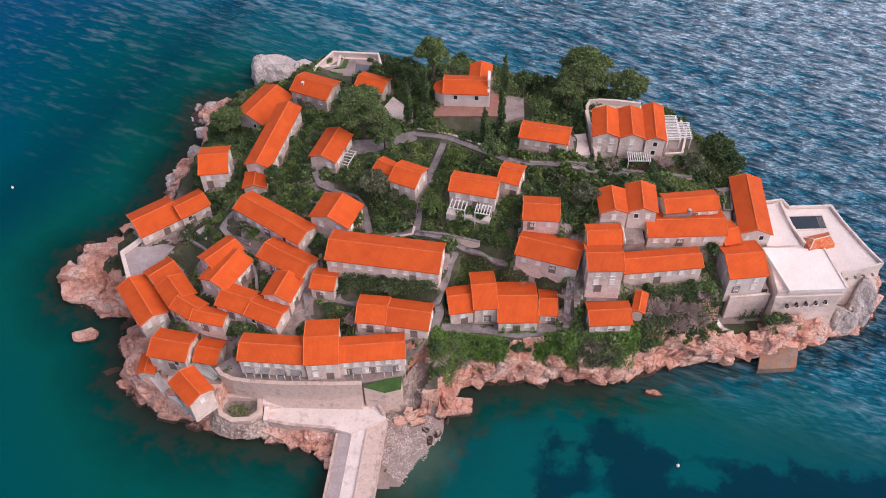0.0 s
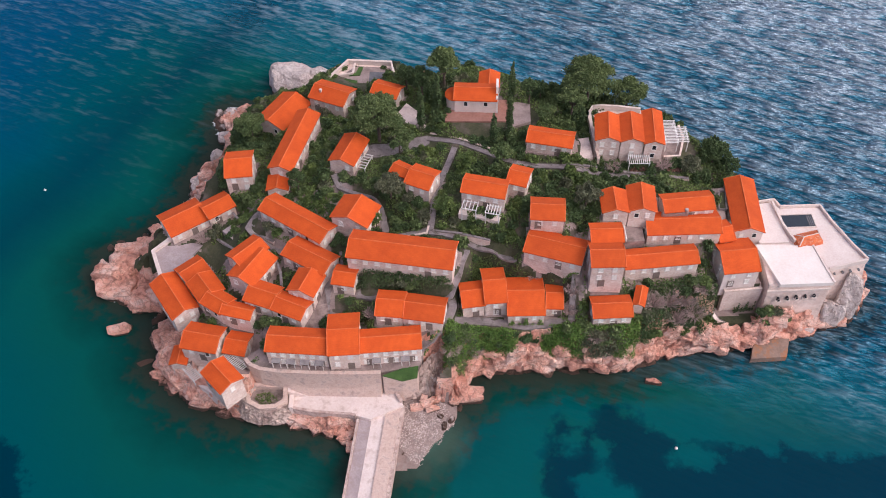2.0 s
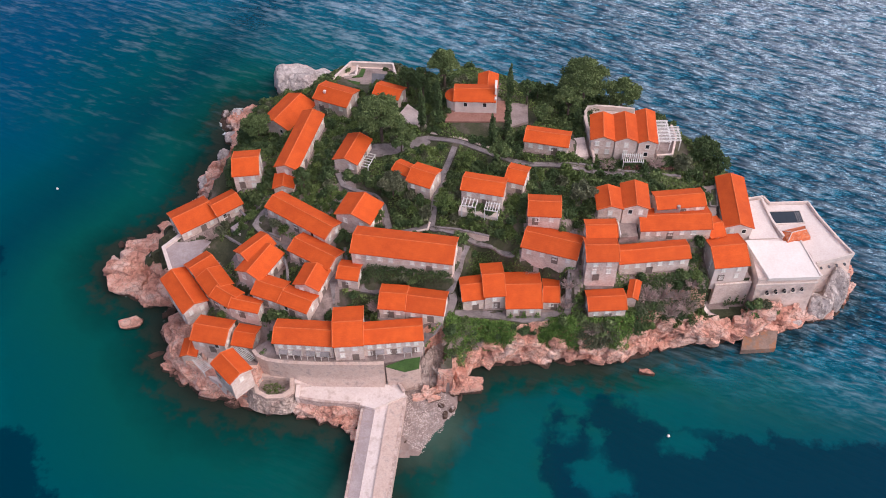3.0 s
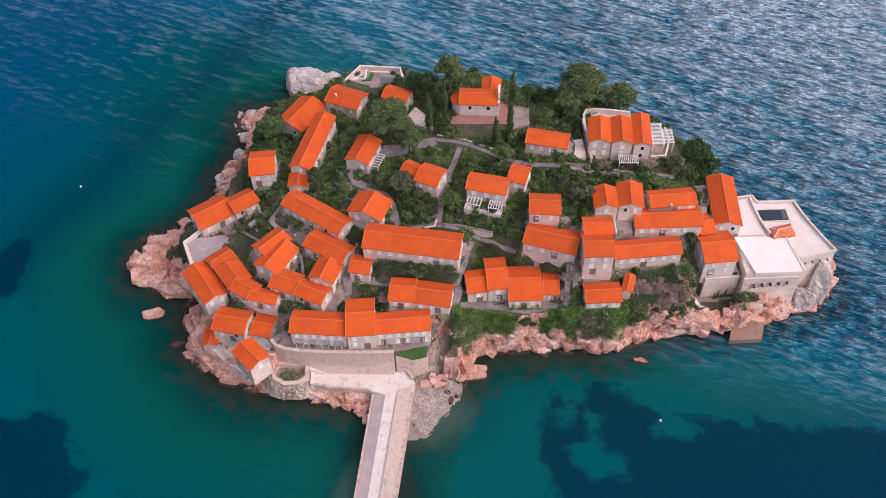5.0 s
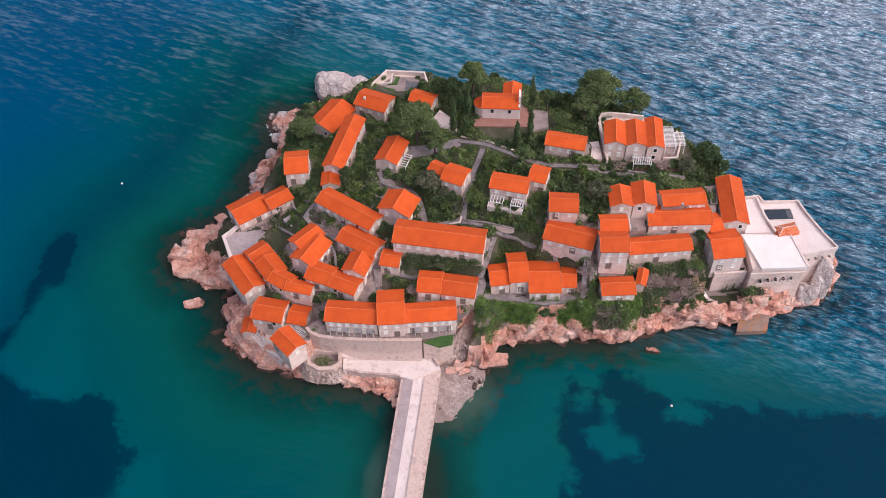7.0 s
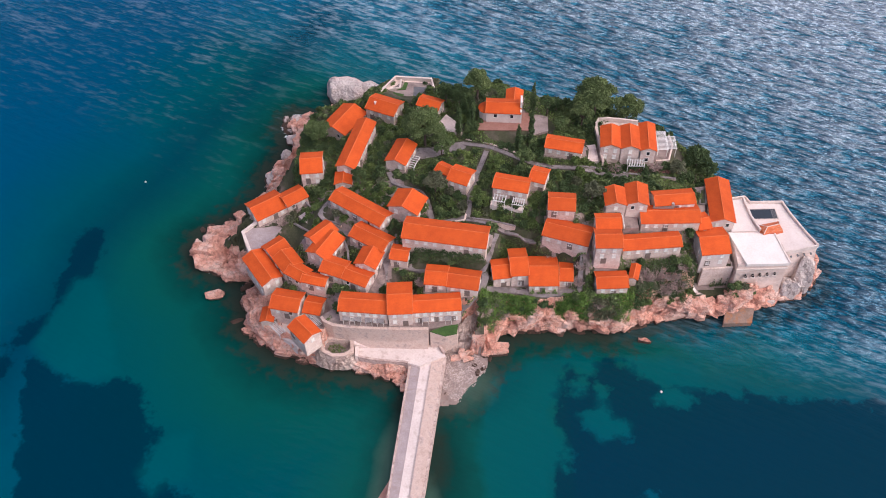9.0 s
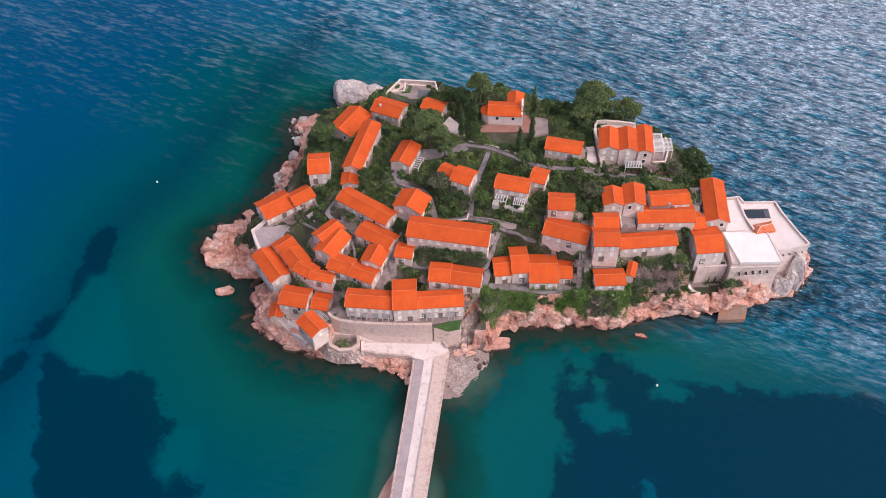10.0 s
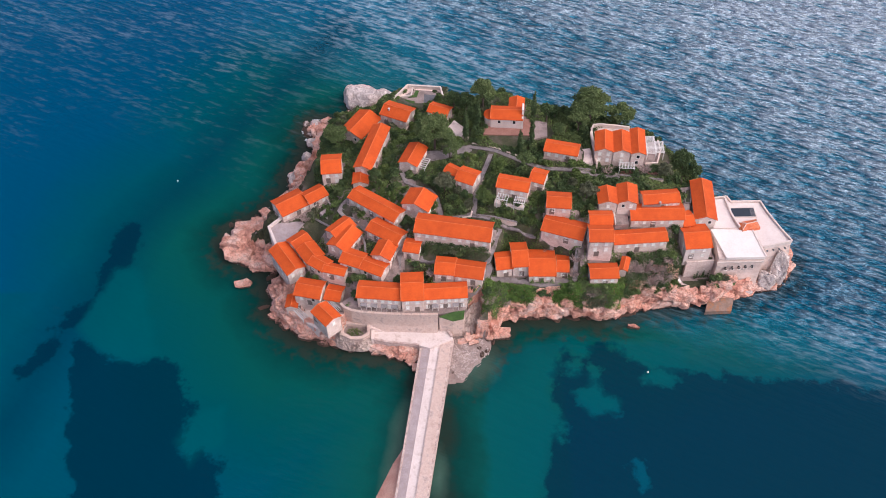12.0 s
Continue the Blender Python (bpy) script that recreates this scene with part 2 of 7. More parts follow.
def rock_material(name, tones, crack):
    """Fissured limestone: bedded, cracked into blocks, dark in the clefts with stain and painted shade, paler where
    worn.
    """
    m, nt, bsdf = nodes_of(name)
    co = nt.nodes.new("ShaderNodeNewGeometry").outputs["Position"]
    warp = node(nt, "ShaderNodeTexNoise", Scale=0.35, Detail=5.0)
    nt.links.new(co, warp.inputs["Vector"])
    vm = nt.nodes.new("ShaderNodeVectorMath")
    vm.operation = "MULTIPLY_ADD"
    vm.inputs[1].default_value = (6.5, 6.5, 6.5)
    nt.links.new(warp.outputs["Color"], vm.inputs[0])
    nt.links.new(co, vm.inputs[2])
    mp = nt.nodes.new("ShaderNodeMapping")
    mp.inputs["Rotation"].default_value = (0.3, 0.2, 0.5)
    mp.inputs["Scale"].default_value = (0.32, 0.32, 0.6)
    nt.links.new(vm.outputs[0], mp.inputs[0])
    edge = node(nt, "ShaderNodeTexVoronoi", Scale=1.0)
    edge.feature = "DISTANCE_TO_EDGE"
    nt.links.new(mp.outputs[0], edge.inputs["Vector"])
    fine = node(nt, "ShaderNodeTexVoronoi", Scale=3.1)
    fine.feature = "DISTANCE_TO_EDGE"
    nt.links.new(mp.outputs[0], fine.inputs["Vector"])
    broad, grain = noise_of(nt, co, 0.22, 5.0), noise_of(nt, co, 1.4, 8.0, 0.75)
    col = ramp(nt, broad, tones)
    col = mixed(nt, 0.6, col, ramp(nt, grain, [(0.3, (0.30, 0.29, 0.29)), (0.72, (0.78, 0.77, 0.76))]), "OVERLAY")
    # clefts darkened for their stain and for shade put into the colour
    gap = ramp(nt, edge.outputs[0], [(0.0, (0.42, 0.42, 0.42)), (0.07, (0, 0, 0))])
    col = mixed(nt, gap, col, crack)
    gap2 = ramp(nt, fine.outputs[0], [(0.0, (0.22, 0.22, 0.22)), (0.05, (0, 0, 0))])
    col = mixed(nt, gap2, col, crack)
    # the wet, weed-browned band along the water
    sep = nt.nodes.new("ShaderNodeSeparateXYZ")
    nt.links.new(co, sep.inputs[0])
    tide = node(nt, "ShaderNodeMath")
    tide.operation = "MULTIPLY_ADD"
    nt.links.new(grain, tide.inputs[0])
    tide.inputs[1].default_value = -1.2
    nt.links.new(sep.outputs[2], tide.inputs[2])
    wet = ramp(nt, tide.outputs[0], [(0.0, (1, 1, 1)), (0.35, (0, 0, 0))])
    col = mixed(nt, wet, col, (0.085, 0.05, 0.035))
    nt.links.new(col, bsdf.inputs["Base Color"])
    bsdf.inputs["Roughness"].default_value = 0.95
    lift = ramp(nt, edge.outputs[0], [(0.0, (0, 0, 0)), (0.05, (1, 1, 1))])
    add = node(nt, "ShaderNodeMath")
    add.operation = "MULTIPLY_ADD"
    nt.links.new(grain, add.inputs[0])
    add.inputs[1].default_value = 1.6
    nt.links.new(lift, add.inputs[2])
    bp = node(nt, "ShaderNodeBump", Strength=0.8, Distance=0.5)
    nt.links.new(add.outputs[0], bp.inputs["Height"])
    nt.links.new(bp.outputs[0], bsdf.inputs["Normal"])
    return m


ROCK = rock_material("rose_limestone", [(0.3, (0.56, 0.24, 0.17)), (0.48, (0.79, 0.42, 0.32)), (0.68, (0.87, 0.62, 0.525))], (0.20, 0.09, 0.07))
RUBBLE = rock_material("set_rubble", [(0.3, (0.44, 0.32, 0.275)), (0.5, (0.56, 0.435, 0.38)), (0.72, (0.66, 0.53, 0.47))], (0.22, 0.15, 0.12))
GREY_ROCK = rock_material("grey_limestone", [(0.3, (0.54, 0.45, 0.42)), (0.7, (0.74, 0.65, 0.61))], (0.25, 0.19, 0.17))
SOIL = surface("garden_soil", (0.036, 0.044, 0.019), (0.081, 0.081, 0.044), 0.25, 2.0, 1.0, 0.8, 0.15, stain=((0.170, 0.132, 0.111), 0.12))
LEAF = surface("broad_leaf", (0.062, 0.107, 0.025), (0.159, 0.216, 0.057), 0.3, 3.0, 0.7, 0.0, vary=0.35, island=True)
LEAF_DARK = surface("dark_leaf", (0.036, 0.072, 0.022), (0.082, 0.125, 0.040), 0.3, 3.0, 0.75, 0.0, vary=0.35, island=True)
PINE = surface("pine_needles", (0.071, 0.117, 0.037), (0.160, 0.210, 0.074), 0.25, 3.0, 0.8, 0.0, vary=0.35, island=True)
LEAF_BRIGHT = surface("bright_leaf", (0.064, 0.140, 0.022), (0.176, 0.281, 0.053), 0.4, 3.0, 0.7, 0.0, vary=0.35, island=True)
LAWN = surface("grass_blades", (0.031, 0.076, 0.013), (0.066, 0.132, 0.029), 0.4, 4.0, 0.9, 0.5, 0.05)
OLIVE = surface("olive_leaf", (0.077, 0.093, 0.049), (0.164, 0.169, 0.098), 0.3, 3.0, 0.75, 0.0, vary=0.3, island=True)
BARK = surface("bark", (0.07, 0.05, 0.04), (0.16, 0.12, 0.10), 1.5, 8.0, 0.95, 0.6, 0.04)
TWIG = surface("bare_twig", (0.36, 0.27, 0.245), (0.52, 0.40, 0.365), 1.0, 5.0, 0.95, 0.0, vary=0.2, island=True)


# ---- building helpers ----
def part(name, data, material, parent=None, label="", m=None):
    """Links a bmesh, or a mesh that is shared, as one mesh object under a thing."""
    if isinstance(data, bmesh.types.BMesh):
        me = bpy.data.meshes.new(name)
        data.to_mesh(me)
        data.free()
    else:
        me = data
    if material and not me.materials:
        me.materials.append(material)
    ob = new(name, me)
    if parent:
        ob.parent = parent
    if m is not None:
        ob.matrix_basis = m
    return tagged(ob, label)


def mesh_of(name, verts, faces, material=None, smooth=False):
    me = bpy.data.meshes.new(name)
    me.from_pydata(verts, [], faces)
    if material:
        me.materials.append(material)
    if smooth:
        me.polygons.foreach_set("use_smooth", [True] * len(me.polygons))
    me.update()
    return me


def box(bm, x0, x1, y0, y1, z0, z1, bevel=0.0):
    vs = [bm.verts.new((x, y, z)) for z in (z0, z1) for y in (y0, y1) for x in (x0, x1)]
    fs = [bm.faces.new([vs[i] for i in f]) for f in ((0, 2, 3, 1), (4, 5, 7, 6), (0, 1, 5, 4), (2, 6, 7, 3), (0, 4, 6, 2), (1, 3, 7, 5))]
    if bevel:
        bmesh.ops.bevel(bm, geom=list({e for f in fs for e in f.edges}), offset=bevel, segments=1, affect="EDGES")
    return bm


def boxed(*a, bevel=0.0):
    return box(bmesh.new(), *a, bevel=bevel)


def empty(name, m, label, category, group="", kind=""):
    ob = new(name)
    ob.empty_display_size = 0.5
    ob.matrix_basis = m
    return tagged(ob, label, category, group, kind)


def prism(poly, z0, z1):
    """A block over a plan polygon; the tops may be a number or one height a corner."""
    bm = bmesh.new()
    tops = z1 if isinstance(z1, (list, tuple)) else [z1] * len(poly)
    lows = z0 if isinstance(z0, (list, tuple)) else [z0] * len(poly)
    lo = [bm.verts.new((x, y, z)) for (x, y), z in zip(poly, lows)]
    hi = [bm.verts.new((x, y, z)) for (x, y), z in zip(poly, tops)]
    n = len(poly)
    bm.faces.new(hi)
    bm.faces.new(lo[::-1])
    for i in range(n):
        bm.faces.new((lo[i], lo[(i + 1) % n], hi[(i + 1) % n], hi[i]))
    bmesh.ops.recalc_face_normals(bm, faces=bm.faces)
    return bm


# ---- houses ----
LEVELS = []  # ground levels at the houses, from which the hill is shaped
PLANS = []  # footprints, kept free of plants


def window_meshes():
    ring = bmesh.new()
    for a in ((-0.58, -0.44, -0.72, 0.72), (0.44, 0.58, -0.72, 0.72), (-0.44, 0.44, 0.58, 0.72), (-0.62, 0.62, -0.86, -0.72)):
        box(ring, a[0], a[1], -0.12 if a[3] > -0.7 else -0.2, 0.03, a[2], a[3])
    frame_me = bpy.data.meshes.new("frame")
    ring.to_mesh(frame_me)
    ring.free()
    frame_me.materials.append(SURROUND)
    leaf = bmesh.new()
    box(leaf, -0.44, -0.01, -0.06, -0.01, -0.72, 0.58)
    box(leaf, 0.01, 0.44, -0.06, -0.01, -0.72, 0.58)
    for k in range(5):
        box(leaf, -0.40, -0.05, -0.085, -0.06, -0.66 + k * 0.25, -0.56 + k * 0.25)
        box(leaf, 0.05, 0.40, -0.085, -0.06, -0.66 + k * 0.25, -0.56 + k * 0.25)
    shut = bpy.data.meshes.new("shutter")
    leaf.to_mesh(shut)
    leaf.free()
    shut.materials.append(SHUTTER)
    pane = boxed(-0.44, 0.44, -0.03, 0.0, -0.72, 0.58)
    pm = bpy.data.meshes.new("pane")
    pane.to_mesh(pm)
    pane.free()
    pm.materials.append(DARK)
    return frame_me, shut, pm


WIN_FRAME, WIN_SHUTTER, WIN_PANE = window_meshes()
DOOR_ME = bpy.data.meshes.new("door")
door_bm = boxed(-0.55, 0.55, -0.08, 0.02, 0.0, 2.05)
box(door_bm, -0.75, -0.55, -0.14, 0.02, 0.0, 2.05)
box(door_bm, 0.55, 0.75, -0.14, 0.02, 0.0, 2.05)
box(door_bm, -0.75, 0.75, -0.14, 0.02, 2.05, 2.27)
door_bm.to_mesh(DOOR_ME)
door_bm.free()
DOOR_ME.materials.append(WOOD_DARK)


def window(house_ob, m, dark=False):
    w = part("window", WIN_FRAME, None, house_ob, m=m)
    part("pane" if dark else "shutter", WIN_PANE if dark else WIN_SHUTTER, None, w)


def roof_mesh(length, width, rise, over=0.3, thick=0.22, dip=0.0):
    """Two tiled slopes with a thickness and a slightly uneven surface, along x."""
    a, b = length / 2 + over * 0.6, width / 2 + over
    drop = rise / (width / 2) * over
    n, rows = max(2, int(length / 1.6)), 4
    bm = bmesh.new()
    for side in (-1, 1):
        grid = []
        for layer in (0, 1):
            g = []
            for i in range(n + 1):
                col = []
                for j in range(rows + 1):
                    s = j / rows
                    x = -a + 2 * a * i / n
                    z = rise - s * (rise + drop) + (0.0 if layer else -thick)
                    z += 0.05 * noise.noise((x * 0.5 + length, side * s * 3 + width, 0.0)) if layer else 0.0
                    col.append(bm.verts.new((x, side * s * b, z)))
                g.append(col)
            grid.append(g)
        lo, hi = grid
        for i in range(n):
            for j in range(rows):
                bm.faces.new((hi[i][j], hi[i + 1][j], hi[i + 1][j + 1], hi[i][j + 1]))
                bm.faces.new((lo[i][j], lo[i][j + 1], lo[i + 1][j + 1], lo[i + 1][j]))
            bm.faces.new((hi[i][rows], hi[i + 1][rows], lo[i + 1][rows], lo[i][rows]))
        for i in (0, n):
            for j in range(rows):
                bm.faces.new((hi[i][j], hi[i][j + 1], lo[i][j + 1], lo[i][j]))
    bmesh.ops.recalc_face_normals(bm, faces=bm.faces)
    return bm


def half_round(points, radius, seg=6):
    """A half-round row of cap tiles along a line."""
    bm = bmesh.new()
    rings = []
    for k, p in enumerate(points):
        q = points[min(k + 1, len(points) - 1)] - points[max(k - 1, 0)]
        side = Vector((q.y, -q.x, 0)).normalized()
        up = side.cross(q).normalized()
        if up.z < 0:
            up = -up
        r = radius * (1.0 if k % 2 else 0.85)
        rings.append([bm.verts.new(p + side * (r * math.cos(math.pi * i / seg)) + up * (r * 0.8 * math.sin(math.pi * i / seg))) for i in range(seg + 1)])
    for r0, r1 in zip(rings, rings[1:]):
        for i in range(seg):
            bm.faces.new((r0[i], r0[i + 1], r1[i + 1], r1[i]))
    bm.faces.new(rings[0])
    bm.faces.new(rings[-1])
    bmesh.ops.recalc_face_normals(bm, faces=bm.faces)
    return bm


def house(x, y, length, width, yaw, eave, wall, label, rise=None, storeys=None, step=2.5, chimneys=0, doors=1, name="house", pale=False, dark=0.05, level=True, awnings=0, apse=False, bell=False):
    """A stone house with a tiled gable roof: centre, length along the ridge, width, turn of the ridge, eave's height above the sea, wall height."""
    rng = random.Random(int(x * 31 + y * 57 + length * 11))
    rise = rise or 0.40 * width / 2
    ground = eave - wall
    if level:
        LEVELS.append((x, y, ground, length / 2, width / 2, radians(yaw)))
    PLANS.append((x, y, length / 2, width / 2, radians(yaw)))
    h = empty(name, pose(x, y, ground, 0, 0, yaw), label, "house", "stone houses of the island village")
    a, b = length / 2 - 0.12, width / 2 - 0.15
    bm = bmesh.new()
    sec = [(-b, -3.0), (b, -3.0), (b, wall), (0, wall + rise * 0.93 - 0.12), (-b, wall)]
    ends = [[bm.verts.new((s * a, yy, zz)) for yy, zz in sec] for s in (-1, 1)]
    bm.faces.new(ends[0][::-1])
    bm.faces.new(ends[1])
    for i in range(5):
        bm.faces.new((ends[0][i], ends[0][(i + 1) % 5], ends[1][(i + 1) % 5], ends[1][i]))
    bmesh.ops.recalc_face_normals(bm, faces=bm.faces)
    part("wall", bm, PLASTER if pale else WALL, h)
    r = part("roof", roof_mesh(length, width, rise), ROOF, h, m=pose(0, 0, wall + 0.08))
    n = max(4, int(length / 0.45))
    part("ridge_cap", half_round([Vector((-a - 0.15 + (2 * a + 0.3) * k / n, 0, rise + 0.02)) for k in range(n + 1)], 0.16), RIDGE, r, "paler ridge tiles")
    for s in (-1, 1):
        for side in (-1, 1):
            n2 = max(3, int(width / 0.9))
            drop = rise / (width / 2) * 0.3
            pts = [Vector((s * (length / 2 + 0.12), side * (width / 2 + 0.3) * k / n2, rise - (rise + drop) * k / n2 + 0.03)) for k in range(n2 + 1)]
            part("verge", half_round(pts, 0.11, 4), RIDGE, r)
    # cornice under the eaves
    for side in (-1, 1):
        part("cornice", boxed(-a - 0.02, a + 0.02, side * b - 0.1, side * b + 0.1, wall - 0.22, wall - 0.04), SURROUND, h)
    levels = storeys if storeys is not None else (2 if wall >= 4.8 else 1)
    turn = radians(yaw)
    for axis, half, span in (("front", b, length), ("back", b, length), ("right", a, width), ("left", a, width)):
        ang = {"front": 0, "back": 180, "right": 90, "left": -90}[axis]
        out = turn + radians(ang) - math.pi / 2
        if math.sin(out) > 0.45:
            continue
        count = max(1, int((span - 1.0) / step)) if span > 3 else 0
        if axis in ("right", "left"):
            count = min(count, 2)
        for lv in range(levels):
            z = wall - 1.35 - lv * 2.6
            if z < 0.9:
                continue
            for k in range(count):
                u = (k + 0.5 - count / 2) * (span - 0.8) / count + rng.uniform(-0.15, 0.15)
                if rng.random() < 0.08:
                    continue
                m = pose(0, 0, 0, 0, 0, ang) @ pose(u, -half - 0.02, z)
                window(h, m, rng.random() < dark)
        if axis == "front":
            for k in range(doors):
                u = rng.uniform(-0.3, 0.3) * span if doors == 1 else (k + 0.5 - doors / 2) * span / doors
                part("door", DOOR_ME, None, h, m=pose(u, -half - 0.01, 0.0))
    for k in range(awnings):
        u = (k + 0.5 - awnings / 2) * (length - 1.0) / awnings
        bm = prism([(u - 1.0, -b - 1.1), (u + 1.0, -b - 1.1), (u + 1.0, -b), (u - 1.0, -b)], [1.95, 1.95, 2.3, 2.3], [2.05, 2.05, 2.4, 2.4])
        aw = part("awning", bm, GREY_CANOPY, h, "grey lean-to canopy")
        for sx in (-0.85, 0.85):
            part("post", boxed(u + sx - 0.07, u + sx + 0.07, -b - 1.05, -b - 0.93, -0.3, 1.96), SURROUND, aw)
    if apse:
        bm, cap = bmesh.new(), bmesh.new()
        arc = [math.pi / 2 + math.pi * k / 10 for k in range(11)]
        lo = [bm.verts.new((-a + 2.4 * math.cos(q), 2.6 * math.sin(q), -2)) for q in arc]
        hi = [bm.verts.new((-a + 2.4 * math.cos(q), 2.6 * math.sin(q), wall - 0.9)) for q in arc]
        for k in range(10):
            bm.faces.new((lo[k], lo[k + 1], hi[k + 1], hi[k]))
        part("apse", bm, PLASTER, h, "rounded pale stone apse")
        rim = [cap.verts.new((-a + 2.7 * math.cos(q), 2.9 * math.sin(q), wall - 0.9)) for q in arc]
        tip = cap.verts.new((-a, 0, wall + 0.5))
        for k in range(10):
            cap.faces.new((rim[k], rim[k + 1], tip))
        part("apse_roof", cap, ROOF, h)
    if bell:
        top = wall + rise + 1.4
        bm = prism([(a - 0.1, -b), (a + 0.45, -b), (a + 0.45, b), (a - 0.1, b)], -1, [wall + 0.6, wall + 0.6, wall + 0.6, wall + 0.6])
        box(bm, a - 0.1, a + 0.45, -1.6, -0.55, wall + 0.6, top)
        box(bm, a - 0.1, a + 0.45, 0.55, 1.6, wall + 0.6, top)
        box(bm, a - 0.15, a + 0.5, -1.7, 1.7, top, top + 0.35)
        part("bell_gable", bm, SURROUND, h, "pale stone bell gable")
    for k in range(chimneys):
        cx, cy = rng.uniform(-0.35, 0.35) * length, rng.choice((-1, 1)) * width * 0.22
        zc = wall + rise * (1 - abs(cy) / (width / 2))
        bm = boxed(cx - 0.28, cx + 0.28, cy - 0.28, cy + 0.28, zc - 0.3, zc + 0.75, bevel=0.03)
        box(bm, cx - 0.36, cx + 0.36, cy - 0.36, cy + 0.36, zc + 0.75, zc + 0.86)
        part("chimney", bm, PLASTER, h)
    return h


STONE = "two-storey stone house with an orange tiled gable roof"
house(-53.4, 156.3, 6.7, 8.9, 4, 22.5, 4.9, "tall narrow stone house with an orange tiled roof")
house(-67.3, 145.1, 10.2, 8.4, 34, 15.5, 3.2, "long low stone house above the western rocks, orange roof")
house(-59.2, 148.0, 7.3, 6.0, 36, 16.5, 3.6, "stone house joined to a longer one, orange roof")
house(-39.7, 162.3, 21.7, 5.9, 75, 24.5, 4.2, "long stone house with a narrow orange gable roof")
house(-43.2, 150.2, 5.0, 5.1, 89, 21.5, 3.2, "small low stone outbuilding with an orange roof")
house(-45.3, 181.0, 12.8, 9.2, 59, 18.0, 3.6, STONE)
house(-31.8, 184.8, 10.5, 7.7, -25, 20.7, 4.2, "stone house with orange roof near the bastion", chimneys=1)
house(-16.5, 181.1, 7.6, 5.3, -24, 24.5, 4.0, STONE)
house(-25.5, 156.3, 9.8, 6.4, 69, 26.2, 3.4, STONE)
house(-7.3, 144.1, 6.4, 6.6, -26, 28.2, 4.4, STONE)
house(-12.2, 147.7, 4.5, 4.0, -34, 27.4, 4.0, STONE)
house(-23.2, 136.3, 7.4, 9.3, 66, 25.3, 4.8, STONE)
house(-37.2, 137.0, 19.0, 6.1, -36, 23.0, 3.6, STONE)
house(6.7, 173.2, 10.9, 6.6, -5, 29.3, 4.4, "small pale stone church with an orange tiled roof", name="church", pale=True, storeys=1, step=4.5, dark=1.0, apse=True, bell=True, doors=0)
house(10.5, 179.0, 5.8, 5.0, 84, 28.4, 4.0, "little stone chapel with an orange tiled roof", name="chapel", pale=True, storeys=1)
house(24.5, 156.9, 11.3, 5.6, -15, 28.0, 3.5, STONE)
house(38.8, 158.9, 9.2, 6.0, 83, 28.5, 6.5, "one gable of a triple-gabled stone house, orange roof")
house(44.5, 158.5, 9.8, 5.8, 85, 28.5, 6.5, "middle gable of a triple-gabled stone house, orange roof")
house(49.9, 158.6, 11.8, 4.6, 84, 28.5, 6.5, "end gable of a triple-gabled stone house, orange roof")
house(7.3, 138.9, 10.3, 5.8, -15, 29.8, 4.8, STONE)
house(15.6, 142.5, 4.8, 6.0, -21, 29.3, 4.5, STONE)
house(21.2, 131.9, 7.6, 6.6, -6, 29.0, 3.4, "small square single-storey stone house with orange roof")
house(37.0, 134.9, 6.9, 5.9, 89, 27.5, 2.9, STONE)
house(43.4, 135.5, 8.0, 6.2, 85, 27.5, 3.2, STONE)
house(54.4, 136.1, 11.8, 5.6, 4, 25.5, 3.2, STONE)
house(52.9, 131.8, 17.1, 6.8, 0, 23.0, 3.6, STONE)
house(70.4, 140.7, 17.3, 6.9, 85, 18.7, 3.4, "long stone house beside the bastion terrace, orange roof", pale=True)
house(65.1, 125.2, 8.4, 9.7, 4, 18.3, 5.5, "stone gate tower house beside the sea bastion", pale=True)
house(63.1, 131.8, 3.8, 6.2, 10, 19.6, 4.5, STONE)
house(33.2, 119.6, 7.4, 7.0, -1, 27.0, 7.2, "tall three-storey stone house with an orange roof", storeys=3)
house(33.9, 125.7, 7.2, 5.4, -1, 27.3, 7.0, STONE)
house(46.7, 123.8, 17.0, 5.5, 4, 20.5, 4.6, "long stone house on a slope, orange tiled roof")
house(34.4, 112.6, 8.8, 5.7, 1, 17.0, 4.0, STONE)
house(41.2, 114.8, 5.3, 2.3, 72, 17.6, 4.0, STONE)
house(22.7, 124.5, 13.3, 7.2, -20, 24.5, 3.6, STONE)
house(3.3, 116.9, 5.1, 6.8, 6, 17.5, 4.4, STONE)
house(8.4, 118.6, 5.0, 9.7, 3, 18.3, 5.0, STONE)
house(15.4, 116.6, 8.3, 10.4, -1, 16.5, 3.8, STONE)
house(22.1, 116.6, 3.7, 6.5, -4, 16.0, 3.4, STONE)
house(-14.9, 113.2, 6.1, 6.8, -7, 19.8, 3.6, STONE)
house(-7.3, 111.9, 9.0, 6.6, -11, 19.5, 3.6, STONE)
house(-12.1, 123.8, 24.1, 8.0, -11, 25.8, 4.3, "very long two-storey stone house with an orange roof")
house(-35.1, 105.6, 13.7, 6.4, -6, 17.5, 5.3, "long front house with rows of pale shutters, orange roof", step=2.0, doors=4, awnings=4)
house(-25.2, 106.4, 6.8, 10.6, 2, 18.3, 6.1, "taller middle wing of the long front house", step=2.0, rise=1.7)
house(-15.2, 105.2, 13.6, 5.8, 3, 17.5, 5.3, "east wing of the long front house, orange roof", step=2.0, doors=3, awnings=2)
house(-25.2, 120.6, 5.1, 5.3, -12, 21.0, 3.8, "small square stone house with an orange roof")
house(-33.6, 126.6, 12.0, 6.1, -33, 21.3, 3.6, STONE)
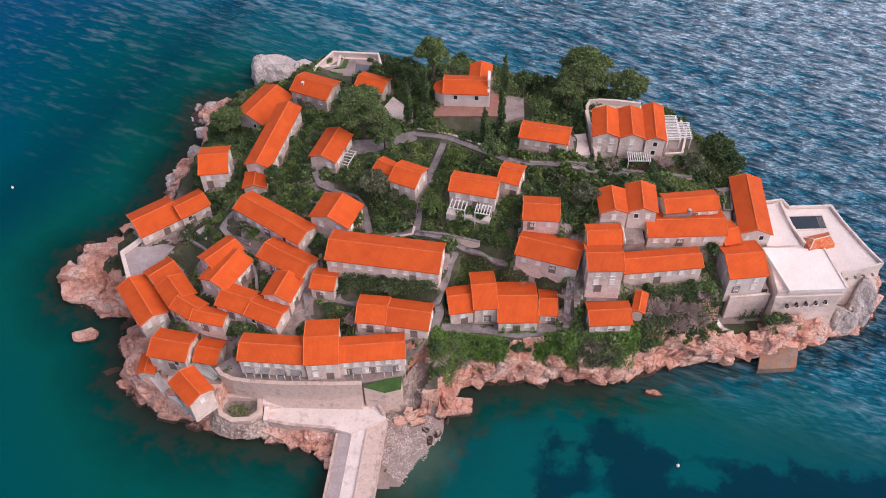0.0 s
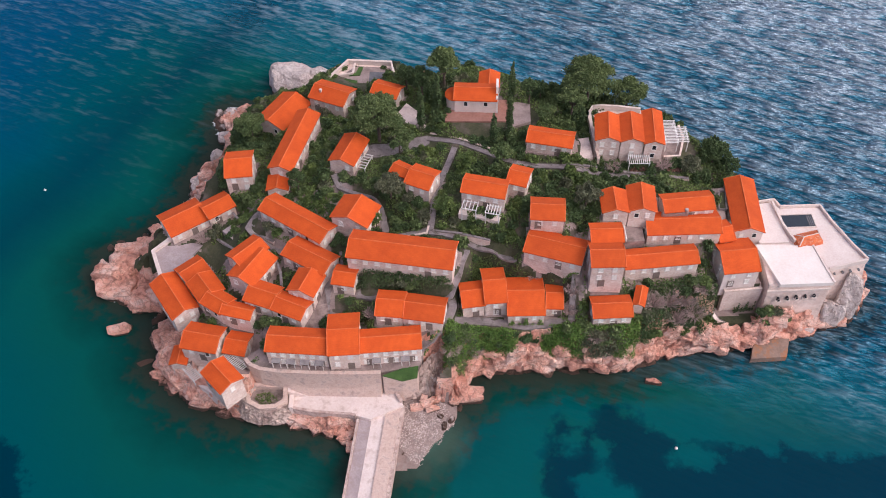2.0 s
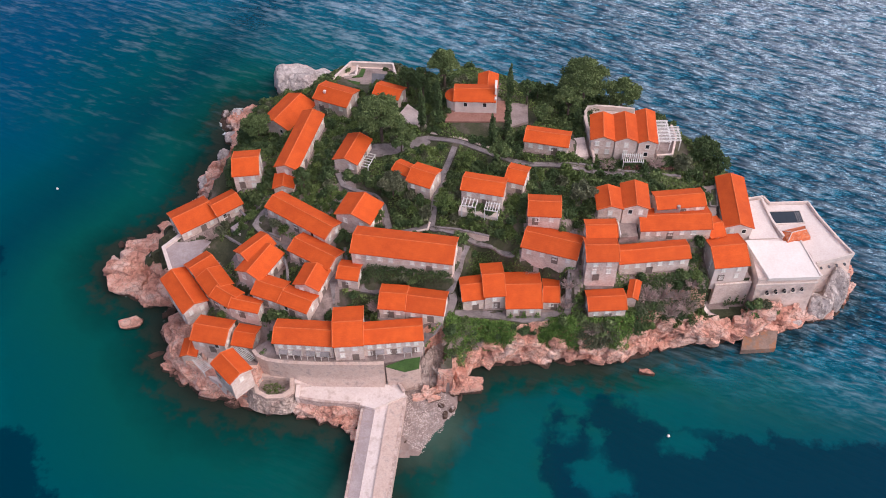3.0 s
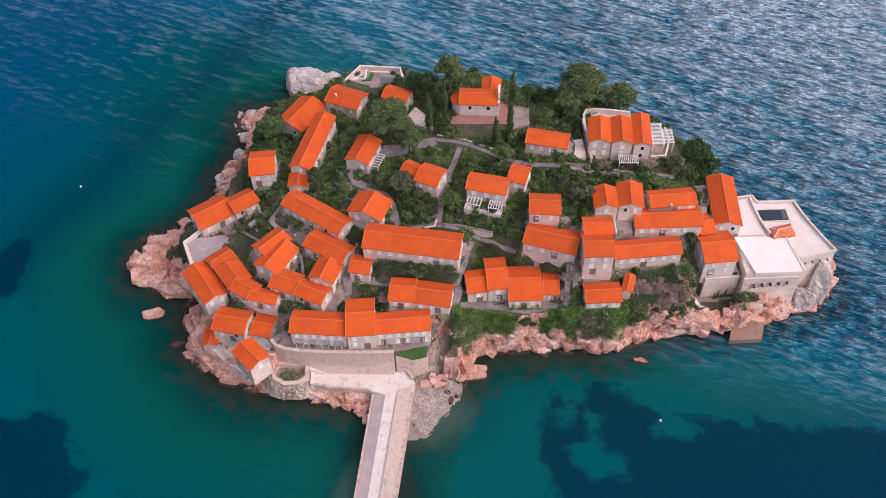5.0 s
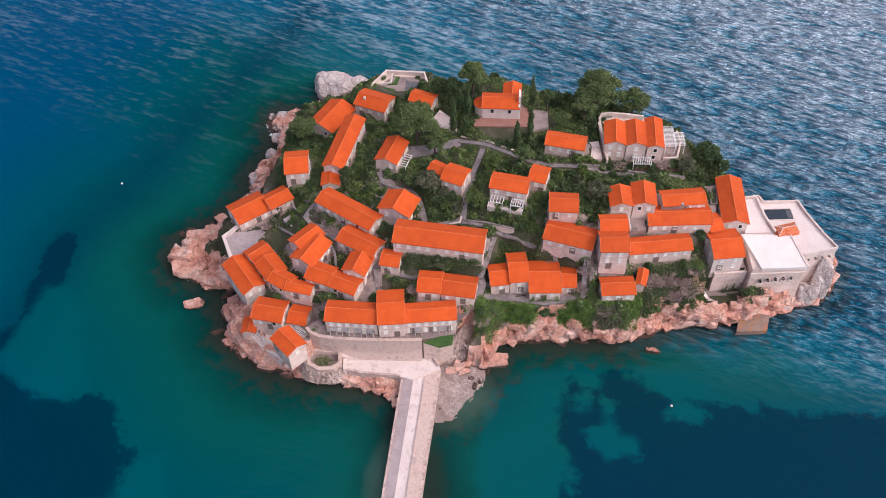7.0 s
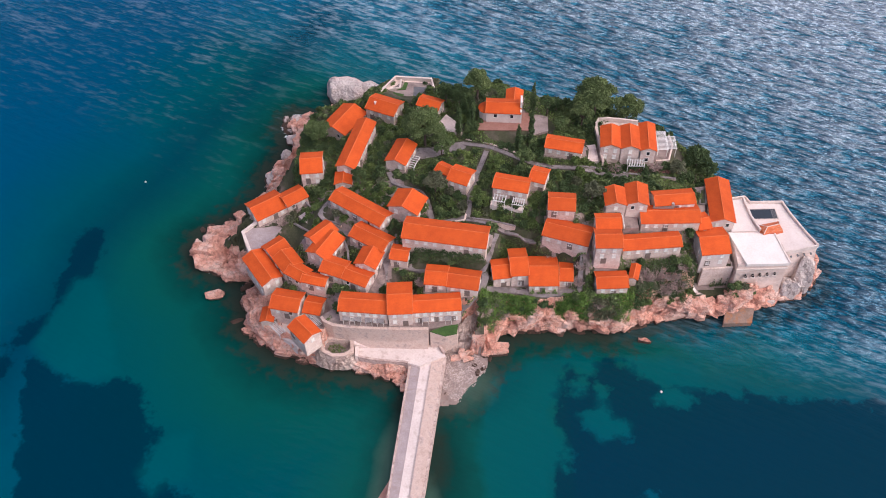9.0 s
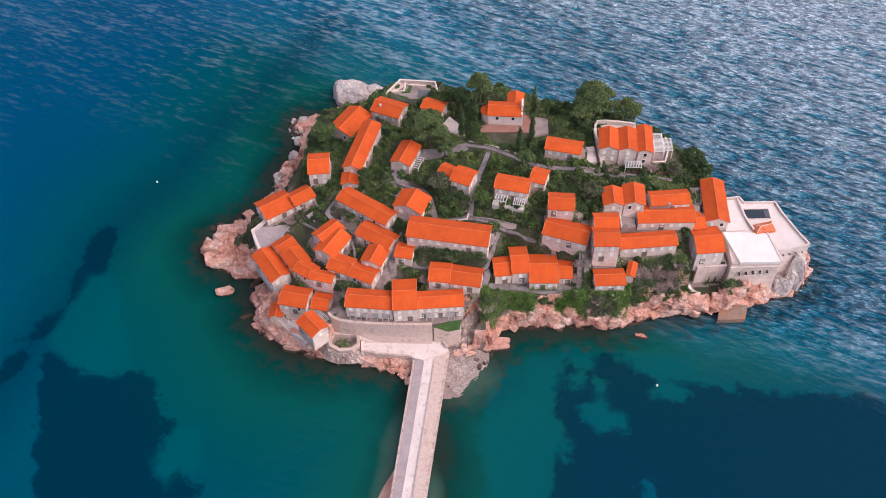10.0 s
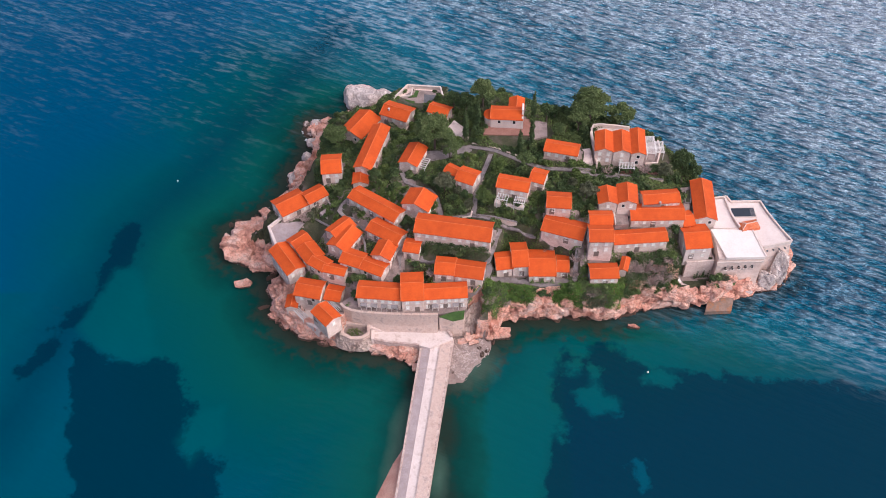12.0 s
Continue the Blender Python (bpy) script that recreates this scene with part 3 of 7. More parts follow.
house(-34.1, 119.2, 6.5, 6.3, 69, 20.6, 4.6, STONE)
house(-44.0, 118.0, 7.0, 6.1, -23, 18.5, 3.6, STONE)
house(-37.2, 114.2, 7.7, 5.3, -26, 18.8, 3.8, STONE)
house(-48.7, 129.7, 8.2, 5.6, 46, 19.8, 3.6, STONE)
house(-47.1, 125.3, 9.6, 7.0, 60, 19.5, 4.2, STONE)
house(-62.6, 128.7, 6.3, 5.5, 41, 15.0, 3.6, STONE)
house(-58.3, 122.6, 6.8, 6.3, -55, 16.0, 3.6, STONE)
house(-54.7, 118.0, 6.2, 5.1, -35, 16.4, 3.6, STONE)
house(-49.7, 115.0, 7.3, 3.7, -16, 16.7, 3.6, STONE)
house(-66.0, 121.8, 12.7, 6.3, 124, 14.0, 5.2, STONE)
house(-57.7, 110.3, 8.4, 6.9, -13, 13.0, 4.2, STONE)
house(-50.1, 109.6, 5.1, 5.8, -13, 11.3, 3.4, STONE)
house(-63.7, 108.6, 4.8, 3.6, 86, 8.5, 3.6, STONE)
house(-51.5, 98.8, 7.4, 5.6, -48, 15.0, 4.0, STONE)


# ---- the hill and its shore ----
SHORE_WEST = [(-20, 95), (-24, 93), (-30, 94), (-38, 95.5), (-47, 96.5), (-54, 98.5), (-61, 101), (-66, 105), (-71, 111), (-71, 116), (-74, 121), (-73, 126), (-78, 129), (-85, 132), (-90, 137), (-91, 142), (-88, 147), (-82, 152), (-77, 157), (-72, 166), (-72, 172), (-69, 178), (-66, 184), (-66, 191), (-69, 197), (-66, 203), (-56, 203), (-50, 206), (-42, 207)]
SHORE_EAST = [(-34, 211), (-22, 212), (-10, 210), (5, 204), (20, 199), (36, 195), (52, 187), (64, 177), (74, 165), (82, 152), (92, 146), (97, 136), (100, 127), (97, 121), (91, 118), (85, 116), (79, 114), (72, 112), (66, 112), (59, 111), (49, 111.5), (43, 108.5), (36, 106.5), (26, 107), (20, 107.5), (14, 107.5), (5, 107.5), (1, 105), (0, 99), (-1.5, 95), (-5.5, 90.5), (-11.5, 85)]
SHORE = SHORE_WEST + SHORE_EAST
for spot in ((-83, 135, 3), (-86, 142, 2.5), (-80, 149, 3), (-70, 172, 4), (-67, 187, 3), (-63, 200, 2.5), (-66, 110, 4), (-67, 136, 12.0), (-62, 102, 3.5), (-20, 97, 3.5), (-30, 98, 3.8), (-10, 99, 2.0), (-4, 97, 1.0), (-3, 104, 9), (3, 112.4, 12.9), (10, 112.0, 12.6), (17, 110.8, 12.2), (24, 113, 12.6), (18.5, 121.6, 20.6), (24, 119.6, 20.2), (28.6, 119.5, 18.6), (52, 114, 8), (60, 114, 5), (66, 114, 3), (88, 121, 5), (-24, 200, 14), (-8, 205, 12), (25, 192, 15), (50, 180, 16), (62, 160, 20), (70, 160, 14), (-48, 202, 4), (0, 150, 23), (20, 148, 24), (10, 128, 22), (0, 134, 22), (-10, 165, 22), (5, 160, 24), (30, 178, 22)):
    LEVELS.append((*spot, 0, 0, 0))


def inside_distance(px, py):
    """Distance to the shore line, positive on land."""
    d = np.full(px.shape, 1e9)
    ins = np.zeros(px.shape, bool)
    n = len(SHORE)
    for i in range(n):
        (ax, ay), (bx, by) = SHORE[i], SHORE[(i + 1) % n]
        t = np.clip(((px - ax) * (bx - ax) + (py - ay) * (by - ay)) / ((bx - ax) ** 2 + (by - ay) ** 2), 0, 1)
        d = np.minimum(d, np.hypot(px - ax - t * (bx - ax), py - ay - t * (by - ay)))
        cross = ((ay > py) != (by > py)) & (px < (bx - ax) * (py - ay) / (by - ay + 1e-12) + ax)
        ins ^= cross
    return np.where(ins, d, -d)


def field(px, py, scale, seed, octaves=4):
    """Value noise on a plane, -1 to 1."""
    out, amp, total = np.zeros(px.shape), 1.0, 0.0
    rs = np.random.RandomState(seed)
    for o in range(octaves):
        g = rs.uniform(-1, 1, (64, 64))
        u, v = px * scale * 2**o, py * scale * 2**o
        iu, iv = np.floor(u).astype(int), np.floor(v).astype(int)
        fu, fv = u - iu, v - iv
        fu, fv = fu * fu * (3 - 2 * fu), fv * fv * (3 - 2 * fv)
        a, b = g[iu % 64, iv % 64], g[(iu + 1) % 64, iv % 64]
        c, e = g[iu % 64, (iv + 1) % 64], g[(iu + 1) % 64, (iv + 1) % 64]
        out += amp * ((a * (1 - fu) + b * fu) * (1 - fv) + (c * (1 - fu) + e * fu) * fv)
        total += amp
        amp *= 0.5
    return out / total


def blocks(px, py, cell, seed):
    """Rounded blocks of rock parted by clefts, 0 in the clefts to about 3."""
    rs = np.random.RandomState(seed)
    jx, jy, tall = rs.uniform(0.1, 0.9, (64, 64)), rs.uniform(0.1, 0.9, (64, 64)), rs.uniform(0.0, 1.6, (64, 64))
    wx, wy = px + 1.3 * field(px, py, 0.25, seed + 40, 2), py + 1.3 * field(px, py, 0.25, seed + 41, 2)
    iu, iv = np.floor(wx / cell).astype(int), np.floor(wy / cell).astype(int)
    near, next_near, top = np.full(px.shape, 9.0), np.full(px.shape, 9.0), np.zeros(px.shape)
    for du in (-1, 0, 1):
        for dv in (-1, 0, 1):
            a, b = (iu + du) % 64, (iv + dv) % 64
            far = np.hypot(wx / cell - iu - du - jx[a, b], wy / cell - iv - dv - jy[a, b])
            next_near = np.where(far < near, near, np.minimum(next_near, far))
            top = np.where(far < near, tall[a, b], top)
            near = np.minimum(near, far)
    edge = np.clip((next_near - near) / 0.30, 0, 1)
    return (edge * (2 - edge)) * (1.2 + top)


def hill(px, py):
    """Ground level from the levels at the houses."""
    num, den = np.zeros(px.shape), np.zeros(px.shape)
    for x, y, z, a, b, turn in LEVELS:
        u, v = (px - x) * math.cos(turn) + (py - y) * math.sin(turn), -(px - x) * math.sin(turn) + (py - y) * math.cos(turn)
        gap = np.maximum(np.abs(u) - a, 0) ** 2 + np.maximum(np.abs(v) - b, 0) ** 2
        w = 1.0 / (gap + (1.2 if a else 3.0)) ** 1.7
        num += w * z
        den += w
    return num / den


# terraces and courts are cut into the hill, down to a level
CUTS = [
    ([(-38.5, 92), (-13, 92), (-13, 101.6), (-38.5, 102.5)], 2.5),
    ([(-48.6, 94), (-38.5, 94), (-38.5, 102.6), (-46.0, 103.0)], 3.4),
    ([(-48, 103.8), (-45.8, 101.6), (-8, 100.4), (-7.5, 106), (-44, 108)], 11.6),
    ([(-15, 82), (-1, 88), (-0.5, 98.5), (-5.5, 100), (-9.5, 101), (-13.2, 101)], 0.75),
    ([(-9.2, 103.2), (-3.0, 108.8), (-2.6, 103.8), (-5.6, 100.8), (-10.6, 100.2)], 0.6),
    ([(71, 116), (98, 121), (92, 146), (72, 146)], 2.0),
    ([(38.4, 126.6), (44.4, 126.6), (44.6, 133.2), (38.6, 133.2)], 19.5),
    ([(-60.5, 108.5), (-56, 107), (-51, 101.5), (-55, 99), (-60, 102)], 5.2),
    ([(60, 115.5), (71, 115.5), (71.5, 121), (60.5, 121)], 4.6),
]


BEACH_LINE = (-0.2, 98.8)  # a point of the beach's water line


def ground_height(px, py):
    px, py = np.asarray(px, float), np.asarray(py, float)
    jag = field(px, py, 0.16, 3, 4)
    d = inside_distance(px, py) + 1.6 * jag
    g = hill(px, py)
    sheer = np.clip((px + 6) / 4, 0, 1) * np.clip((122 - py) / 6, 0, 1) * np.clip((70 - px) / 8, 0, 1)
    # the western rocks shelve gently before the bank rises to the houses
    west = np.clip((-56 - px) / 6, 0, 1) * np.clip((py - 112) / 8, 0, 1)
    e = np.maximum(d, 0)
    big, small = blocks(px, py, 6.5, 5), blocks(px, py, 3.4, 6)
    shelf = -3.0 + 0.30 * np.minimum(e, 8.0) + 2.6 * np.maximum(e - 8.0, 0) + np.clip(e / 2, 0, 1) * (2.0 * big + 0.6 * small) - 2.4 * np.clip((-74.5 - px) / 4, 0, 1) * np.clip((160 - py) / 4, 0, 1)
    rock = 0.3 + (1 - west) * (2.2 + 3.6 * sheer) * e**0.95 + west * shelf + 1.5 * np.clip(d, 0, 2) * field(px, py, 0.35, 7, 3)
    rock = rock + (1 - west) * np.clip(e, 0, 1) * (0.55 * small - 0.5)
    rock = np.where(d < 0, 0.3 + d * 0.8 - west * 1.8, rock)
    top = g + 0.25 * field(px, py, 0.12, 5, 3)
    z = np.minimum(rock, top)
    for poly, level in CUTS:
        ins = np.zeros(px.shape, bool)
        for i in range(len(poly)):
            (ax, ay), (bx, by) = poly[i], poly[(i + 1) % len(poly)]
            ins ^= ((ay > py) != (by > py)) & (px < (bx - ax) * (py - ay) / (by - ay + 1e-12) + ax)
        z = np.where(ins, np.minimum(z, level), z)
    reach = (px - BEACH_LINE[0]) * -0.79 + (py - BEACH_LINE[1]) * 0.61
    cove = (px > -15) & (px < 1.5) & (py < 100.8) & (py > 76) & (py < 100.5 - 0.4 * np.maximum(px + 6, 0))
    z = np.where(cove, np.minimum(np.maximum(z, 0.1), 0.1 + 0.12 * reach + 0.35 * jag), z)
    return np.maximum(z, -4.0), rock < top


def ground_at(x, y):
    return float(ground_height(np.array([x]), np.array([y]))[0][0])


def island_ground():
    step = 0.65
    xs, ys = np.arange(-100, 106, step), np.arange(86, 218, step)
    gx, gy = np.meshgrid(xs, ys)
    z, rocky = ground_height(gx, gy)
    nx, ny = len(xs), len(ys)
    # crags: the rock is pushed about sideways, and broken into ledges
    crag = np.where(rocky & (z > -0.8), 1.0, 0.0)
    crag = np.where((gx > -49) & (gx < 0.5) & (gy > 95.4 - 12 * (gx > -26)) & (gy < 102.6) & ~((gx > -11) & (gy > 99.5)), 0.0, crag)
    z = z + crag * 0.55 * np.sin(z * 1.9 + 3 * field(gx, gy, 0.1, 13, 2))
    sx = gx + crag * 1.1 * field(gx + z * 1.7, gy - z * 1.3, 0.45, 17, 3)
    sy = gy + crag * 1.1 * field(gx - z * 1.5, gy + z * 1.9, 0.45, 19, 3)
    verts = np.stack([sx.ravel(), sy.ravel(), z.ravel()], 1)
    # lanes and yards are paved among the close-set houses
    near = np.full(gx.shape, 99.0)
    for x, y, a, b, turn in PLANS:
        u, v = (gx - x) * math.cos(turn) + (gy - y) * math.sin(turn), -(gx - x) * math.sin(turn) + (gy - y) * math.cos(turn)
        near = np.minimum(near, np.hypot(np.maximum(np.abs(u) - a, 0), np.maximum(np.abs(v) - b, 0)))
    shelf = (inside_distance(gx, gy) < 9) & (gx < -54) & (gy > 108)
    west_lanes = (gx < -24 + 4 * field(gx, gy, 0.1, 23, 2)) & (gy < 148) & (field(gx, gy, 0.12, 29, 2) < 0.25)
    east_lanes = (gx > 25) & (gy < 133) & (near < 2.6)
    village = west_lanes | east_lanes | (near < 0.9)
    faces, mats = [], []
    zz = z
    inland = (inside_distance(gx, gy) > 7) & (gy > 110)
    for j in range(ny - 1):
        for i in range(nx - 1):
            q = zz[j : j + 2, i : i + 2]
            if q.max() < -1.5:
                continue
            a = j * nx + i
            faces.append((a, a + 1, a + nx + 1, a + nx))
            steep = shelf[j, i] or rocky[j : j + 2, i : i + 2].sum() >= 2 or q.max() - q.min() > 1.5
            mats.append(1 if steep and inland[j, i] else 0 if steep else 2 if village[j, i] else 1)
    me = mesh_of("ground", verts.tolist(), faces)
    me.materials.append(ROCK)
    me.materials.append(SOIL)
    me.materials.append(PAVING)
    me.polygons.foreach_set("material_index", mats)
    ob = new("ground", me)
    return tagged(ob, "rocky island hill with garden soil and rose limestone cliffs", "ground", kind="structure")


island_ground()


def sea():
    """One sheet to the horizon, fine where the island stands."""
    step = 1.6
    xs = np.concatenate([[-4000, -1500, -600, -350], np.arange(-230, 231, step), [320, 600, 1500, 4000]])
    ys = np.concatenate([[-4000, -1500, -400, -100, -20], np.arange(20, 331, step), [420, 700, 1500, 4000]])
    gx, gy = np.meshgrid(xs, ys)
    d = -inside_distance(gx, gy)
    nx, ny = len(xs), len(ys)
    z = np.zeros(gx.shape)
    faces = [(j * nx + i, j * nx + i + 1, (j + 1) * nx + i + 1, (j + 1) * nx + i) for j in range(ny - 1) for i in range(nx - 1)]
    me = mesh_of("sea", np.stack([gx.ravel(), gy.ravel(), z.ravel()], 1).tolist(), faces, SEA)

    spit = np.hypot(np.maximum(np.abs(gx + 20) - 5, 0), np.maximum(gy - 95, 0)) * 1.2
    depth = np.clip(np.minimum(np.maximum(d, 0), spit + 1.0) / np.where(gx < 20, 105.0, 75.0), 0, 1)
    depth = np.where(gy < 120, np.minimum(depth, 0.55), depth)
    def plot(*poly):
        """How far inside a patch of the sea bed, in metres; negative outside."""
        far, ins = np.full(gx.shape, 1e9), np.zeros(gx.shape, bool)
        for (ax, ay), (bx, by) in zip(poly, poly[1:] + poly[:1]):
            t = np.clip(((gx - ax) * (bx - ax) + (gy - ay) * (by - ay)) / ((bx - ax) ** 2 + (by - ay) ** 2), 0, 1)
            far = np.minimum(far, np.hypot(gx - ax - t * (bx - ax), gy - ay - t * (by - ay)))
            ins ^= ((ay > gy) != (by > gy)) & (gx < (bx - ax) * (gy - ay) / (by - ay + 1e-12) + ax)
        return np.where(ins, far, -far)

    def band(wide, *line):
        far = np.full(gx.shape, 1e9)
        for (ax, ay), (bx, by) in zip(line, line[1:]):
            t = np.clip(((gx - ax) * (bx - ax) + (gy - ay) * (by - ay)) / ((bx - ax) ** 2 + (by - ay) ** 2), 0, 1)
            far = np.minimum(far, np.hypot(gx - ax - t * (bx - ax), gy - ay - t * (by - ay)))
        return wide - far

    meadow = plot((19, 88), (22, 94), (28, 92), (33, 98), (41, 92), (47, 88), (70, 84), (130, 78), (170, 20), (12, 20), (11, 46), (15, 61), (20, 70), (16.5, 80))
    clearing = np.maximum.reduce([plot((22, 90), (26, 90), (27, 85), (23, 85)), plot((23, 79), (28, 82), (30, 88), (32, 86), (32, 79), (37, 76), (35, 71), (29, 71)), plot((43, 84), (50, 87), (56, 85), (54, 82), (45, 82)), plot((38, 56), (42, 57), (44, 49), (39, 47)), plot((16, 66), (20, 68), (18, 61))])
    west_weed = np.maximum.reduce([plot((-134, 101), (-129, 101), (-119, 92), (-103, 93), (-94, 82), (-86, 60), (-82, 46), (-84, 20), (-118, 20), (-121, 47), (-130.5, 80)), band(2.2, (-146, 89), (-139, 105), (-131, 116), (-128, 129)), band(5.0, (-128, 129), (-126, 144)), plot((-86, 59), (-80, 61), (-78, 46), (-88, 40))])
    pale_west = np.maximum.reduce([plot((-128, 131), (-119.5, 130), (-113, 114), (-105, 94), (-117, 92), (-127, 96.5), (-134.5, 105.5), (-130, 119)), plot((-95, 64), (-90, 74), (-82, 76), (-80, 62), (-87, 60.5), (-89, 56))])
    weed = np.clip(0.5 + np.maximum(np.minimum(meadow, -clearing), np.minimum(west_weed, -pale_west)) / 20, 0, 1)
    sandy = np.clip(0.5 + np.maximum(pale_west, np.minimum(plot((-4, 74), (-2, 90), (12, 98), (24, 100), (60, 96), (58, 80), (20, 68), (12, 45), (2, 30), (-4, 40)), -np.minimum(meadow, -clearing))) / 20, 0, 1)
    trench = np.clip(0.5 + band(9.0, (-150, 60), (-133, 118), (-126, 144), (-110, 172), (-90, 209), (-60, 262)) / 30, 0, 1)
    calm = np.clip(1.0 - (gx + 0.5 * (gy - 150) + 60) / 140, 0, 1) * 0.8
    calm = calm * (1 - 0.5 * np.clip((gy - 170) / 90, 0, 1))
    calm = np.maximum(calm, np.clip(1 - (gy - 88 + 0.35 * (gx - 20) + 14 * field(gx, gy, 0.02, 91, 3)) / 60, 0, 1) * 0.8)
    beach = np.maximum(0.9 * np.clip(1 - np.hypot((gx + 7) / 13, (gy - 90) / 15), 0, 1), np.clip(1 - np.abs(gx + 29 - (gy - 60) * 0.14) / 6.0, 0, 1) * np.clip((86 - gy) / 16, 0, 1))
    beach = np.maximum(beach, np.clip(1 - np.hypot((gx + 17.5) / 5, (gy - 52) / 16), 0, 1) * 0.8)
    surf = np.clip(1 - np.abs(d - 1.0) / 3.0, 0, 1) * np.where((gy > 190) & (gx < 0), 0.8, np.where(gx > 86, 0.6, np.where(gx < -70, 0.62, 0.35)))
    # sheen mask: the painted sky reflection grows north-eastward over open water
    for key, val in (("shoal", beach), ("foam", surf), ("depth", depth), ("weed", weed), ("sand", sandy), ("calm", calm), ("trench", trench), ("sky_sheen", np.maximum(np.clip((gx + 1.1 * (gy - 150) + 40) / 330, 0, 1) * np.clip(1.4 - 2.2 * calm, 0, 1), 0.14 * np.clip((gy - 140) / 130, 0, 1))), ("reef", 0.8 * np.clip(1 - d / 20, 0, 1))):
        at = me.attributes.new(key, "FLOAT", "POINT")
        at.data.foreach_set("value", val.ravel().astype(np.float32))
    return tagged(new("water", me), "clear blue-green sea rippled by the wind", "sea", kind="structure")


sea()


# ---- draped sheets, walls, paths ----
def draped(name, poly, lift, mat, label, category, kind="structure", step=0.7):
    """A sheet that follows the ground inside a plan polygon."""
    xs = [p[0] for p in poly]
    ys = [p[1] for p in poly]
    gx, gy = np.meshgrid(np.arange(min(xs) - step, max(xs) + step, step), np.arange(min(ys) - step, max(ys) + step, step))
    ins = np.zeros(gx.shape, bool)
    n = len(poly)
    for i in range(n):
        (ax, ay), (bx, by) = poly[i], poly[(i + 1) % n]
        ins ^= ((ay > gy) != (by > gy)) & (gx < (bx - ax) * (gy - ay) / (by - ay + 1e-12) + ax)
    z = ground_height(gx, gy)[0] + lift
    nx = gx.shape[1]
    faces = [(j * nx + i, j * nx + i + 1, (j + 1) * nx + i + 1, (j + 1) * nx + i) for j in range(gx.shape[0] - 1) for i in range(nx - 1) if ins[j : j + 2, i : i + 2].sum() >= 2]
    me = mesh_of(name, np.stack([gx.ravel(), gy.ravel(), z.ravel()], 1).tolist(), faces, mat)
    return tagged(new(name, me), label, category, kind=kind)


PATHS = []


def along(pts, step):
    out = []
    for a, b in zip(pts, pts[1:]):
        a, b = Vector(a), Vector(b)
        n = max(1, int((b - a).length / step))
        out += [a.lerp(b, k / n) for k in range(n)]
    return out + [Vector(pts[-1])]


def path(pts, width, mat=None, label="grey stone-paved garden path", kerbs=True):
    """A paved path that climbs with the ground, with low kerb stones on both sides."""
    line = along([(x, y, 0) for x, y in pts], 0.6)
    for q in line:
        PATHS.append((q.x, q.y, width / 2 + 0.3))
    heights = ground_height(np.array([q.x for q in line]), np.array([q.y for q in line]))[0]
    heights = np.convolve(np.pad(heights, 3, mode="edge"), np.ones(7) / 7, "valid") + 0.14
    bm, kerb, prev, kprev = bmesh.new(), bmesh.new(), None, None
    for k, q in enumerate(line):
        t = line[min(k + 1, len(line) - 1)] - line[max(k - 1, 0)]
        side = Vector((t.y, -t.x, 0)).normalized()
        w = width / 2 * (1 + 0.12 * noise.noise((q.x * 0.4, q.y * 0.4, 2.0)))
        z = Vector((0, 0, heights[k]))
        row = [bm.verts.new(q + side * w * s + z - Vector((0, 0, 0.5 * d))) for s, d in ((-1, 1), (-1, 0), (0, 0), (1, 0), (1, 1))]
        krow = [[kerb.verts.new(q + side * (s * w + o) + z + Vector((0, 0, h))) for o, h in ((-0.11, -0.5), (-0.11, 0.07), (0.11, 0.07), (0.11, -0.5))] for s in (-1, 1)]
        if prev:
            for i in range(4):
                bm.faces.new((prev[i], row[i], row[i + 1], prev[i + 1]))
            for a, b in zip(kprev, krow):
                for i in range(3):
                    kerb.faces.new((a[i], b[i], b[i + 1], a[i + 1]))
        prev, kprev = row, krow
    for b in (bm, kerb):
        bmesh.ops.recalc_face_normals(b, faces=b.faces)
    p = tagged(part("path", bm, mat or PATH_STONE), label, "path", kind="structure")
    if kerbs:
        part("kerb", kerb, PATH_STONE, p)
    else:
        kerb.free()
    return p


